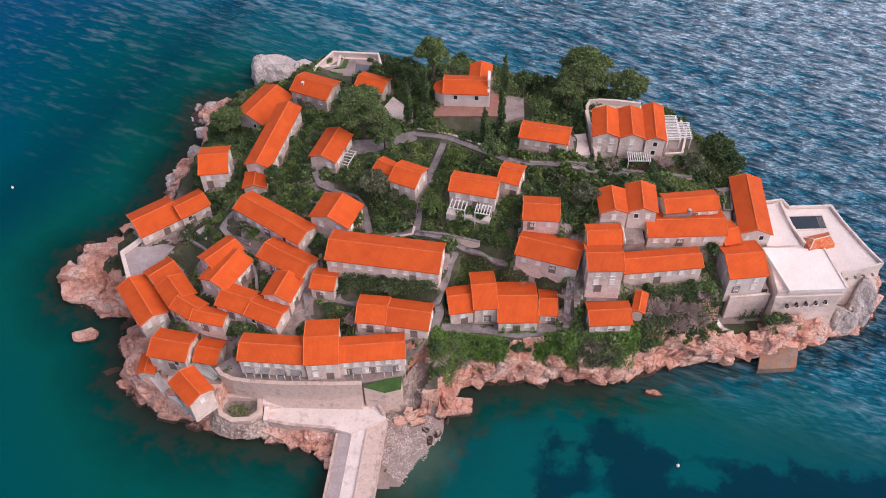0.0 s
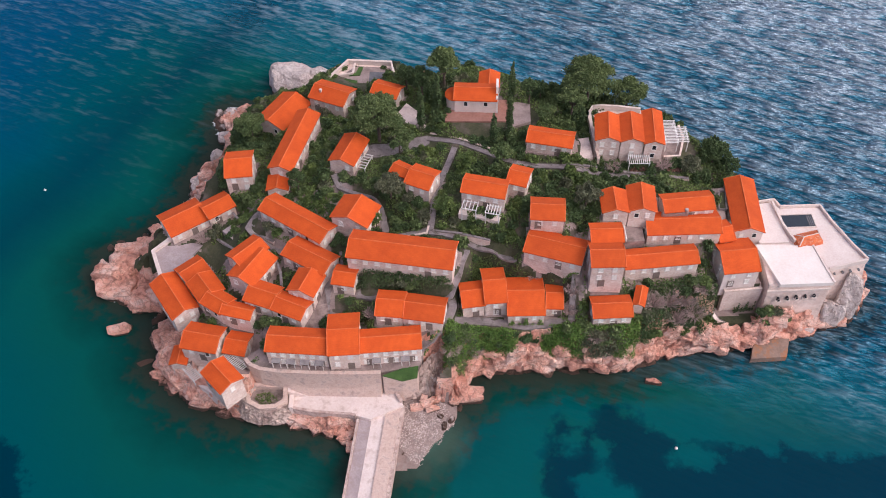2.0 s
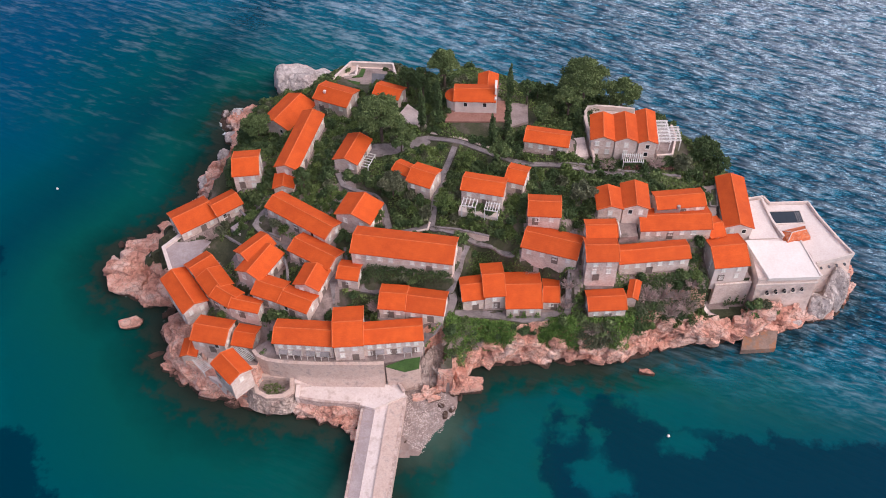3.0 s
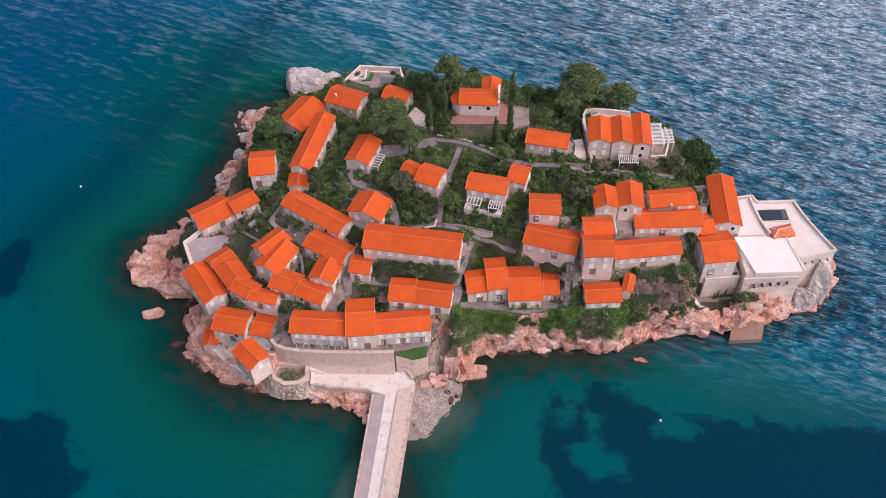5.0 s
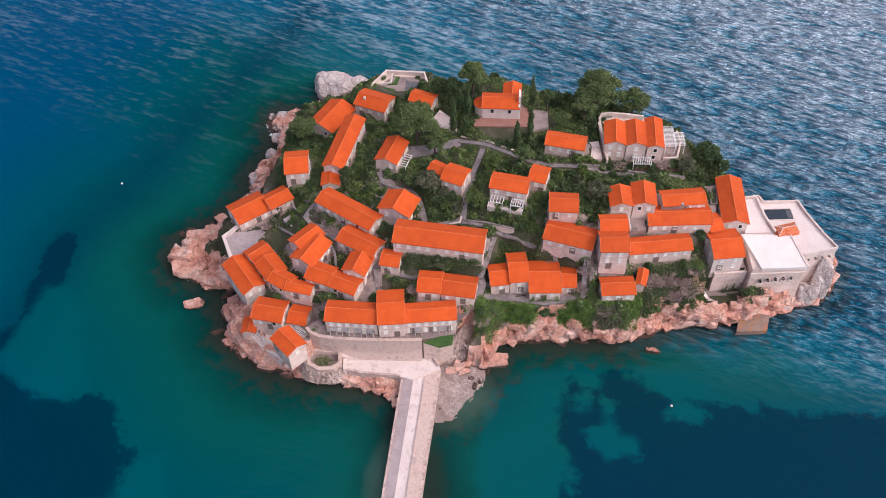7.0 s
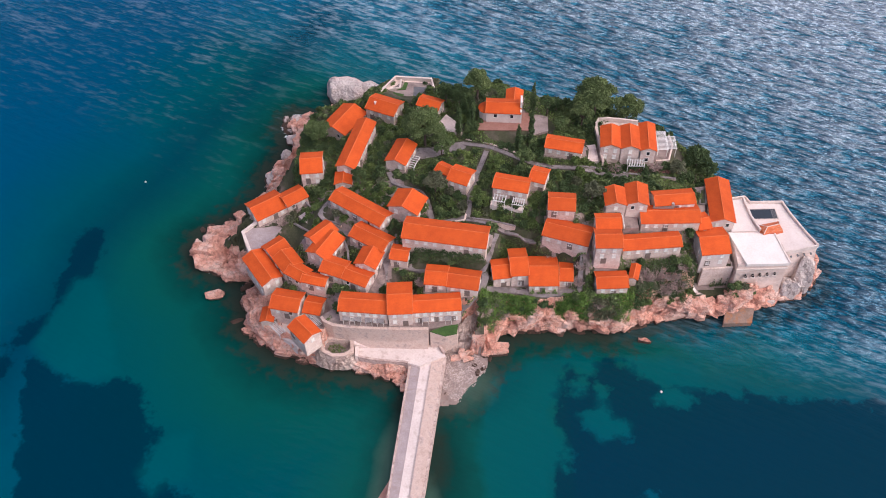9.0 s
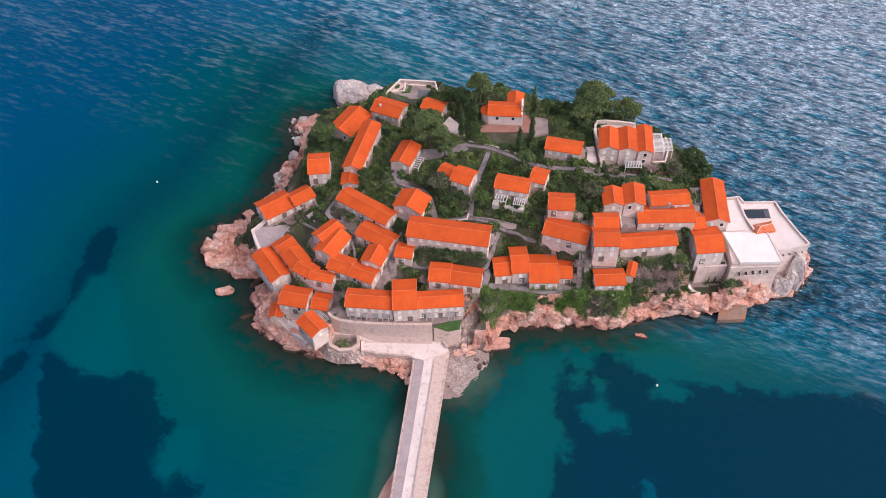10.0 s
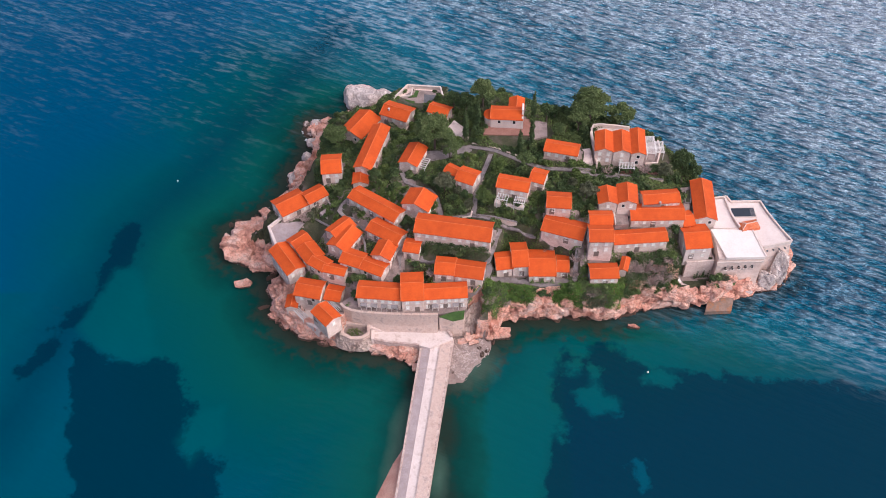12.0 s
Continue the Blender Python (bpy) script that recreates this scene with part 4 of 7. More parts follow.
def wall_run(pts, thick, low, high, mat=None, label="old stone retaining wall", cap=True, name="retaining_wall"):
    """A stone wall along a line; low and high are numbers, or one height a corner."""
    n = len(pts)
    lows = low if isinstance(low, (list, tuple)) else [low] * n
    highs = high if isinstance(high, (list, tuple)) else [high] * n
    dirs = []
    for k in range(n):
        t = Vector(pts[min(k + 1, n - 1)]) - Vector(pts[max(k - 1, 0)])
        dirs.append(Vector((t.y, -t.x)).normalized())
    bm, top, prev, tprev = bmesh.new(), bmesh.new(), None, None
    for k in range(n):
        p = Vector(pts[k])
        a, b = p - dirs[k] * thick / 2, p + dirs[k] * thick / 2
        ring = [bm.verts.new((a.x, a.y, lows[k])), bm.verts.new((b.x, b.y, lows[k])), bm.verts.new((b.x, b.y, highs[k])), bm.verts.new((a.x, a.y, highs[k]))]
        a, b = p - dirs[k] * (thick / 2 + 0.08), p + dirs[k] * (thick / 2 + 0.08)
        tring = [top.verts.new((a.x, a.y, highs[k] + 0.004)), top.verts.new((b.x, b.y, highs[k] + 0.004)), top.verts.new((b.x, b.y, highs[k] + 0.16)), top.verts.new((a.x, a.y, highs[k] + 0.16))]
        for m, r, q in ((bm, ring, prev), (top, tring, tprev)):
            if q:
                for i in range(4):
                    m.faces.new((q[i], q[(i + 1) % 4], r[(i + 1) % 4], r[i]))
            if k in (0, n - 1):
                m.faces.new(r)
        prev, tprev = ring, tring
    for m in (bm, top):
        bmesh.ops.recalc_face_normals(m, faces=m.faces)
    w = tagged(part(name, bm, mat or WALL), label, "wall", kind="structure")
    if cap:
        part("coping", top, PATH_STONE if mat is None else mat, w)
    else:
        top.free()
    return w


def slab(name, poly, z0, z1, mat, label, category, kind="structure"):
    return tagged(part(name, prism(poly, z0, z1), mat), label, category, kind=kind)


# ---- causeway, landing and front terrace ----
def causeway():
    def cut(u0, u1, z0, z1, y0=18.0):
        """A strip of the causeway between two shares of its width."""
        l0, l1, r0, r1 = Vector((-32.8, y0)), Vector((-23.2, 93.5)), Vector((-24.0, y0)), Vector((-12.6, 97.0))
        a, b = l0.lerp(r0, u0), l0.lerp(r0, u1)
        c, d = l1.lerp(r1, u1), l1.lerp(r1, u0)
        return prism([(a.x, a.y), (b.x, b.y), (c.x, c.y), (d.x, d.y)], z0, z1)
    c = tagged(part("causeway", cut(0.06, 0.94, -3, 3.0), PALE_PAVING), "pale paved causeway with stone side walls", "causeway", kind="structure")
    part("walkway", cut(0.06, 0.32, 2.9, 3.22), PAVING_ROSE, c, "raised mauve stone walkway")
    part("road_strip", cut(0.324, 0.61, 2.9, 3.06), PALE_LIGHT, c, "worn pale paving")
    part("verge_strip", cut(0.614, 0.93, 2.9, 3.45), ROCKWALL_PALE, c, "broad rubble wall top")
    part("side_wall", cut(0.0, 0.056, -3, 3.65), ROCKWALL, c, "low rubble side wall")
    part("side_wall", cut(0.934, 1.0, -3, 3.2), ROCKWALL, c, "broad rubble side wall")


PAVING_ROSE = surface("mauve_paving", (0.327, 0.267, 0.271), (0.421, 0.353, 0.353), 0.3, 2.5, 0.9, 0.4, 0.02, stain=((0.34, 0.27, 0.26), 0.5))
PALE_LIGHT = surface("worn_paving", (0.664, 0.554, 0.515), (0.790, 0.686, 0.641), 0.3, 2.0, 0.88, 0.3, 0.02, stain=((0.572, 0.458, 0.410), 0.6))
ROCKWALL = surface("rubble_wall", (0.40, 0.28, 0.24), (0.66, 0.53, 0.48), 0.7, 3.0, 0.95, 0.8, 0.1, stain=((0.30, 0.22, 0.19), 0.9))
ROCKWALL_PALE = surface("pale_rubble", (0.52, 0.375, 0.315), (0.70, 0.545, 0.475), 0.5, 2.5, 0.95, 0.7, 0.08, stain=((0.40, 0.30, 0.27), 0.5))
SAND = surface("rose_sand", (0.55, 0.27, 0.20), (0.68, 0.40, 0.31), 0.2, 3.0, 0.95, 0.3, 0.03)
PEBBLE = surface("beach_pebbles", (0.30, 0.235, 0.215), (0.56, 0.47, 0.435), 0.5, 5.0, 0.9, 0.6, 0.06, vary=0.35, island=True)
causeway()
slab("landing", [(-38.2, 96.8), (-32, 95.5), (-23.4, 94.3), (-20.0, 93.2), (-12.8, 96.5), (-15.4, 101.3), (-26, 101.9), (-38.2, 102.4)], -1, 4.0, PALE_LIGHT, "pale paved landing before the village gate", "landing")
wall_run([(-38.2, 96.6), (-33, 95.4), (-28.5, 94.8), (-24.5, 94.4), (-23.4, 94.0)], 0.45, 0, 4.5, ROCKWALL, "low rubble parapet round the landing", name="parapet")
wall_run([(-13.2, 97.2), (-15.2, 101.0)], 0.6, 0, 4.6, ROCKWALL, "low rubble parapet round the landing", name="parapet")
wall_run([(-37.9, 96.2), (-37.9, 99.6)], 0.8, 0, 4.9, PLASTER, "pale wall at the end of the landing", name="parapet")
slab("front_terrace", [(-47.6, 105.0), (-46.5, 103.2), (-44.1, 101.9), (-40, 101.1), (-33.6, 100.5), (-27.8, 100.2), (-23.2, 100.0), (-17.2, 100.2), (-12.7, 100.9), (-9.1, 101.6), (-7.6, 105.6), (-12, 107), (-44, 108)], 3, 12.2, PAVING, "grey paved terrace before the long front house", "terrace")
wall_run([(-47.6, 104.6), (-46.5, 103.1), (-44.1, 101.8), (-40, 101.0), (-33.6, 100.4), (-27.8, 100.1), (-23.2, 99.9), (-17.4, 99.9)], 0.7, 2.5, 12.5, ROCKWALL_PALE, "tall pale retaining wall under the front terrace", name="retaining_wall")
# batter at the wall's foot
slab("wall_batter", [(-38, 99.8), (-17.8, 98.8), (-17.6, 99.5), (-38, 100.5)], 2.5, [4.2, 4.2, 8.2, 8.2], ROCKWALL_PALE, "rubble batter at the foot of the terrace wall", "wall")
# walled planting pit beside the landing
PIT = [(-39.3, 101.2), (-39.0, 97.6), (-41.0, 95.9), (-44.5, 95.8), (-47.0, 97.3), (-47.8, 99.6), (-46.2, 101.6)]
wall_run(PIT + PIT[:1], 0.9, 0, 6.2, ROCKWALL_PALE, "round rubble wall about a sunken garden", name="garden_wall")
slab("garden_floor", PIT, 0, 5.0, PAVING, "grey paved floor of the sunken garden", "floor")
slab("ramp", [(-38.6, 99.4), (-34.2, 99.6), (-34.2, 100.6), (-38.6, 100.6)], 3, [6.4, 4.0, 4.0, 6.4], PALE_PAVING, "pale stone ramp up from the landing", "ramp")

# beach on both sides of the causeway
tagged(part("beach", prism([(-27.6, 61), (-29.0, 48), (-30.6, 36), (-32.6, 18), (-46, 18), (-41, 34), (-36, 44), (-30.6, 56)], -3, [0.5, 2.8, 3.2, 3.2, 0.1, -0.1, -0.1, 0.0]), SAND), "rose sand spit beside the causeway", "beach", kind="structure")


def gravel(name, cx, cy, rx, ry, count, seed, small, big, label):
    """Loose rounded stones, strewn."""
    rs = random.Random(seed)
    verts, faces = [], []
    spots = [(rs.uniform(0, 6.283), rs.random() ** 0.6) for _ in range(count)]
    px = np.array([cx + rx * r * math.cos(a) for a, r in spots])
    py = np.array([cy + ry * r * math.sin(a) for a, r in spots])
    pz = np.maximum(ground_height(px, py)[0], -0.25)
    for (a, _), x, y, z in zip(spots, px.tolist(), py.tolist(), pz.tolist()):
        s = rs.uniform(small, big)
        base = len(verts)
        for k in range(5):
            verts.append((x + s * math.cos(k * 1.257 + a), y + s * 0.8 * math.sin(k * 1.257 + a), z - 0.15))
        for k in range(5):
            verts.append((x + 0.55 * s * math.cos(k * 1.257 + a), y + 0.5 * s * math.sin(k * 1.257 + a), z + s * 0.6))
        faces += [(base + k, base + (k + 1) % 5, base + 5 + (k + 1) % 5, base + 5 + k) for k in range(5)] + [tuple(range(base + 5, base + 10))]
    return tagged(new(name, mesh_of(name, verts, faces, PEBBLE)), label, "pebbles", kind="stuff")


gravel("pebbles", -8.0, 92.5, 6.6, 9.0, 3600, 5, 0.08, 0.26, "pale pebbles strewn over the small beach")
gravel("pebbles", -27.2, 60.0, 1.6, 6.5, 160, 6, 0.15, 0.4, "pale boulders of a breakwater in the shallows")
gravel("pebbles", -25.8, 73.0, 0.9, 8.0, 90, 8, 0.12, 0.3, "pale boulders of a breakwater in the shallows")


SHINGLE = surface("shingle", (0.200, 0.148, 0.132), (0.336, 0.256, 0.228), 0.3, 3.0, 0.95, 0.8, 0.06, stain=((0.286, 0.244, 0.227), 0.4))
draped("beach", [(-13.6, 100.6), (-9.5, 100.6), (-5.5, 99.6), (0.6, 98.5), (1.4, 94.6), (-0.6, 89.4), (-6.6, 84.0), (-12.0, 83.0), (-14.6, 83.0)], 0.08, SHINGLE, "pale rose shingle beach beside the causeway", "beach", step=0.5)


def rubble_slope(top, foot, mat, label, seed, rows=18, name="rubble_slope"):
    """A rough slope of set rubble between a line at its head and one at its foot."""
    cols = 9 * (len(top) - 1)
    def at(line, u):
        k = min(int(u * (len(line) - 1)), len(line) - 2)
        return Vector(line[k]).lerp(Vector(line[k + 1]), u * (len(line) - 1) - k)
    verts = []
    for j in range(rows + 1):
        for i in range(cols + 1):
            p = at(top, i / cols).lerp(at(foot, i / cols), j / rows)
            q = Vector((p.x * 0.9 + seed, p.y * 0.9, p.z * 0.9))
            out = 0.5 * noise.noise(q) + 0.35 * noise.noise(q * 2.3) + 0.25 * noise.noise(q * 5.1)
            verts.append((p.x, p.y - out, p.z + out * 0.8 + 0.5 * math.sin(3.14 * j / rows)))
    w = cols + 1
    faces = [(j * w + i, (j + 1) * w + i, (j + 1) * w + i + 1, j * w + i + 1) for j in range(rows) for i in range(cols)]
    # closed below, so that it is a body and not a skin
    base = len(verts)
    verts += [(x, y + 1.5, min(z, 1.0) - 2.0) for x, y, z in verts]
    faces += [tuple(base + k for k in reversed(f)) for f in faces]
    rim = [i for i in range(w)] + [j * w + cols for j in range(1, rows + 1)] + [rows * w + i for i in range(cols - 1, -1, -1)] + [j * w for j in range(rows - 1, 0, -1)]
    faces += [(rim[k], rim[(k + 1) % len(rim)], base + rim[(k + 1) % len(rim)], base + rim[k]) for k in range(len(rim))]
    return tagged(new(name, mesh_of(name, verts, faces, mat)), label, "stone slope", kind="structure")


rubble_slope([(-8.8, 101.4, 11.6), (-7.2, 104.4, 10.6), (-5.2, 107.6, 9.2), (-3.0, 109.2, 8.8)], [(-11.8, 99.8, 1.2), (-8.6, 99.6, 1.0), (-5.6, 100.8, 1.0), (-2.6, 103.6, 1.0)], RUBBLE, "pale rubble buttress falling from the terrace to the beach", 3.0)
rubble_slope([(-49.6, 103.6, 8.0), (-48.6, 100.2, 6.4), (-47.6, 97.4, 5.9), (-44.6, 95.5, 5.8), (-41.2, 95.5, 5.8), (-38.8, 97.0, 5.2)], [(-53.4, 100.2, 2.0), (-51.2, 97.8, 1.8), (-48.8, 95.4, 1.4), (-45.4, 94.2, 1.2), (-40.6, 94.0, 1.2), (-37.6, 95.4, 1.4)], RUBBLE, "pale rubble slope round the sunken garden", 7.0)


# ---- rocks ----
def rock_mesh(seed, worn=0.0):
    """A block of limestone split along flat joints, of radius about 1."""
    bm = bmesh.new()
    bmesh.ops.create_cube(bm, size=1.9)
    bmesh.ops.subdivide_edges(bm, edges=bm.edges, cuts=9, use_grid_fill=True)
    rs = random.Random(seed)
    off = Vector((seed * 7.3, seed * 3.1, seed * 1.7))
    cuts = [(Vector((rs.gauss(0, 1), rs.gauss(0, 1), rs.gauss(0, 0.8))).normalized(), rs.uniform(0.72, 1.15)) for _ in range(12)]
    for v in bm.verts:
        p = v.co.lerp(v.co.normalized() * 1.12, worn)
        for nrm, dist in cuts:
            over = p.dot(nrm) - dist
            if over > 0:
                p -= nrm * over
        v.co = p * (1.0 + 0.12 * noise.noise(p * 2.0 + off) + 0.09 * noise.noise(p * 5.0 + off))
        v.co.z = max(v.co.z, -0.6)
    me = bpy.data.meshes.new("rock")
    bm.to_mesh(me)
    bm.free()
    return me


ROCKS = [rock_mesh(k) for k in range(8)]
for me in ROCKS:
    me.materials.append(ROCK)
GREYS = [rock_mesh(k + 20, 0.75) for k in range(3)]
for me in GREYS:
    me.materials.append(GREY_ROCK)


def rock(x, y, z, sx, sy, sz, turn, kind=None, grey=False, label="craggy rose limestone rock at the water's edge", group="shore rocks"):
    pool = GREYS if grey else ROCKS
    me = pool[(kind if kind is not None else int(abs(x * 7 + y * 3))) % len(pool)]
    ob = new("rock", me)
    ob.matrix_basis = pose(x, y, z, 0, 0, turn) @ Matrix.Diagonal((sx, sy, sz, 1))
    return tagged(ob, label, "rock", group)


rock(-46.9, 215.0, 0.6, 7.6, 7.2, 6.2, 20, 0, True, "large bare grey sea rock off the village")
rock(-39.6, 213.6, 0.3, 4.6, 5.4, 4.2, 70, 1, True, "large bare grey sea rock off the village")
rock(-82.6, 122.2, 0.0, 3.0, 1.7, 1.5, 10, 2, False, "low rose rock standing alone in the sea", "sea rocks")
rock(44.8, 103.0, 0.0, 1.9, 0.9, 1.0, -10, 3, False, "low rose rock standing alone in the sea", "sea rocks")
rock(0.6, 100.6, 0.3, 4.8, 2.2, 1.9, -8, 4, False, "split rose slab of rock at the beach")
for rx, ry, rw, rd, rh, rt, rk in ((-9.6, 97.6, 1.9, 0.9, 1.3, 15, 5), (-7.2, 98.6, 2.0, 1.0, 1.6, 35, 1), (-6.4, 97.2, 1.6, 0.8, 1.1, 20, 3), (-5.2, 99.6, 1.5, 0.9, 1.5, 40, 6), (-3.6, 101.4, 1.7, 0.9, 1.6, 30, 7), (-8.4, 99.4, 1.2, 0.8, 1.6, 60, 2)):
    rock(rx, ry, 0.7, rw, rd, rh, rt, rk, False, "split rose rock above the beach")
rock(-4.6, 95.6, 0.0, 0.9, 0.7, 0.8, 0, 6, True, "grey boulder in the shallows by the beach")
rock(-2.2, 94.6, 0.0, 1.0, 0.6, 0.8, 50, 1, True, "grey boulder in the shallows by the beach")
rock(-3.9, 93.2, 0.0, 1.1, 0.7, 0.8, 80, 2, True, "grey boulder in the shallows by the beach")


for rx, ry, rw in ((-25.6, 91.0, 1.6), (-27.4, 92.6, 1.8), (-24.9, 88.4, 1.1), (-29.6, 93.2, 1.9), (-33.0, 94.0, 1.7), (-36.0, 94.8, 1.9), (-31.2, 93.2, 1.3)):
    rock(rx, ry, 0.1, rw * 1.4, rw * 0.9, rw, rx * 40, None)
rock(90.6, 120.0, 0.5, 3.8, 3.0, 6.4, 20, 0, True, "pale fissured crag under the sea bastion")
rock(94.0, 122.6, 2.0, 3.6, 3.2, 9.6, 70, 1, True, "pale fissured crag under the sea bastion")
rock(80.5, 115.4, 0.3, 2.6, 1.3, 2.0, 0, 2, True, "pale fissured rock under the sea bastion")
rock(84.0, 115.8, 0.2, 2.4, 1.2, 1.8, 30, 0, True, "pale fissured rock under the sea bastion")


rock(8.8, 110.6, 11.0, 3.6, 0.9, 0.6, 3, 5, True, "pale flat rock ledge below a house")
rock(16.6, 109.8, 5.6, 3.6, 1.6, 3.6, 5, 6, False, "broad pale rose rock face below a house")


# hulks and ledges of the western shore: place, half length, half width, height
for hx, hy, ha, hb, hc in (
    (-85.7, 135.1, 4.6, 3.4, 3.0), (-89.5, 137.7, 2.6, 2.2, 2.0), (-75.9, 130.4, 4.8, 3.0, 3.0), (-79.3, 129.8, 2.6, 2.0, 1.8),
    (-83.5, 142.3, 3.6, 2.8, 3.2), (-87.9, 144.2, 2.6, 2.2, 2.4), (-80.6, 147.8, 4.2, 2.4, 2.6), (-85.5, 148.3, 3.0, 1.8, 2.0),
    (-88.2, 150.3, 1.8, 1.0, 0.9), (-90.9, 149.4, 1.4, 0.8, 0.7), (-78.6, 154.0, 3.0, 1.8, 2.0), (-77.0, 151.6, 2.4, 1.8, 2.2),
    (-77.9, 140.1, 3.4, 3.0, 3.6), (-78.6, 136.2, 2.6, 2.2, 2.6), (-72.6, 133.4, 2.6, 2.2, 2.6), (-81.9, 138.0, 2.4, 1.6, 1.4),
    (-77.5, 144.6, 3.0, 2.2, 3.6),
):
    rock(hx, hy, 0.35 * hc - 0.5, ha * 1.12, hb * 1.15, hc * 0.85, 25 + hx * 17, None, False, "weathered rose limestone rock off the western court")
for hx, hy, ha, hb, hc in (
    (-74.2, 125.0, 1.6, 1.1, 0.9), (-71.5, 122.4, 2.0, 1.4, 1.4), (-72.8, 126.6, 1.5, 1.2, 1.0), (-74.5, 112.7, 2.4, 0.9, 0.7),
    (-70.5, 112.3, 3.0, 1.6, 1.6), (-71.8, 109.5, 1.6, 1.2, 1.2), (-68.9, 118.0, 2.8, 2.2, 2.6), (-69.6, 114.5, 2.2, 1.6, 1.6),
    (-68.0, 121.7, 2.4, 2.0, 3.0),
):
    rock(hx, hy, 0.35 * hc - 0.5, ha, hb, hc * 0.8, 25 + hx * 17, None, False, "weathered rose limestone rock below the gate houses")
for hx, hy, ha, hb, hc in (
    (-68.8, 200.8, 2.2, 1.4, 1.3), (-65.6, 201.4, 2.6, 1.8, 1.7), (-66.2, 197.9, 2.4, 1.8, 1.8), (-69.6, 198.4, 1.4, 1.0, 0.8),
    (-63.8, 198.2, 2.0, 1.6, 2.0), (-66.6, 195.1, 2.0, 1.4, 1.3), (-64.0, 190.5, 3.8, 2.6, 2.2), (-61.5, 187.4, 2.4, 2.0, 2.2),
):
    rock(hx, hy, 0.35 * hc - 0.5, ha, hb, hc * 0.8, 25 + hx * 17, None, True, "weathered pale limestone rock at the north-western point")
for hx, hy, ha, hb, hc in (
    (-69.7, 169.7, 2.8, 2.6, 3.2), (-68.3, 173.0, 2.6, 2.6, 3.6), (-67.0, 177.1, 2.2, 2.6, 3.2), (-66.9, 182.3, 1.8, 2.2, 2.4),
    (-66.1, 169.1, 2.8, 2.4, 4.2), (-71.7, 172.4, 1.8, 1.6, 1.8),
):
    rock(hx, hy, 0.35 * hc - 0.5, ha, hb, hc * 0.8, 25 + hx * 17, None, True, "weathered pale limestone rock under the narrow house")


def shore_rocks():
    rs = random.Random(11)
    spots = []
    n = len(SHORE)
    for i in range(n):
        (ax, ay), (bx, by) = SHORE[i], SHORE[(i + 1) % n]
        length = math.hypot(bx - ax, by - ay)
        nx, ny = (by - ay) / length, -(bx - ax) / length  # to seaward, the line runs clockwise
        nx, ny = -nx, -ny
        steps = max(1, int(length / 1.7))
        for k in range(steps):
            for row in range(5):
                t = (k + rs.uniform(0.1, 0.9)) / steps
                x, y = ax + (bx - ax) * t, ay + (by - ay) * t
                if y > 207 or (-24 < x < -0.8 and y < 101) or (row and y > 160 and x > -55) or (row > 1 and (y > 118 or x < -4 or x > 70) and not (x < -55 and 105 < y < 120)) or (row and x < -60 and y > 118):
                    continue
                west = x < -60 and 118 < y < 205
                big = rs.uniform(0.9, 1.9) if x < -55 and y > 150 else rs.uniform(1.2, 3.3) if west else rs.uniform(0.8, 2.2) if row == 0 else rs.uniform(1.0, 2.4)
                inward = (rs.uniform(-0.2, 3.4) if west else rs.uniform(-0.4, 0.9)) if row == 0 else rs.uniform(1.0, 3.4) if row == 1 else rs.uniform(-1.5, 7.0) if x < -55 and y > 105 else rs.uniform(0.0, 1.3)
                x, y = x - nx * inward, y - ny * inward
                z = ground_at(x, y)
                if (-49 < x < -9 and y > 94.6 + 0.9 * big and y < 103) or (70 < x < 97 and y > 120 + big and y < 140):
                    continue
                if row and (z > 8.0 or z < (-1.2 if x < -55 else 0.8)):
                    continue
                z = max(z - (0.15 if west else 0.45) * big, -0.5)
                tall = rs.uniform(0.5, 1.0)
                spots.append((round(x, 2), round(y, 2), z, big * rs.uniform(1.0, 1.9), big * 0.8, big * tall, math.degrees(math.atan2(by - ay, bx - ax)) + rs.uniform(-35, 35), rs.randrange(8), y > 150 and x > -60))

    spots.sort(key=lambda q: q[1])
    for q in spots[:255]:
        rock(*q)
    # the farther ones are one tumble of stones
    verts, faces = [], []
    for x, y, z, sx, sy, sz, turn, kind, grey in spots[255:]:
        me, base, m = ROCKS[kind], len(verts), pose(x, y, z, 0, 0, turn) @ Matrix.Diagonal((sx, sy, sz, 1))
        verts += [m @ v.co for v in me.vertices]
        faces += [tuple(base + i for i in p.vertices) for p in me.polygons]
    tagged(new("shore_boulders", mesh_of("shore_boulders", verts, faces, ROCK)), "tumbled rose limestone boulders of the far shore", "rocks", kind="stuff")


shore_rocks()


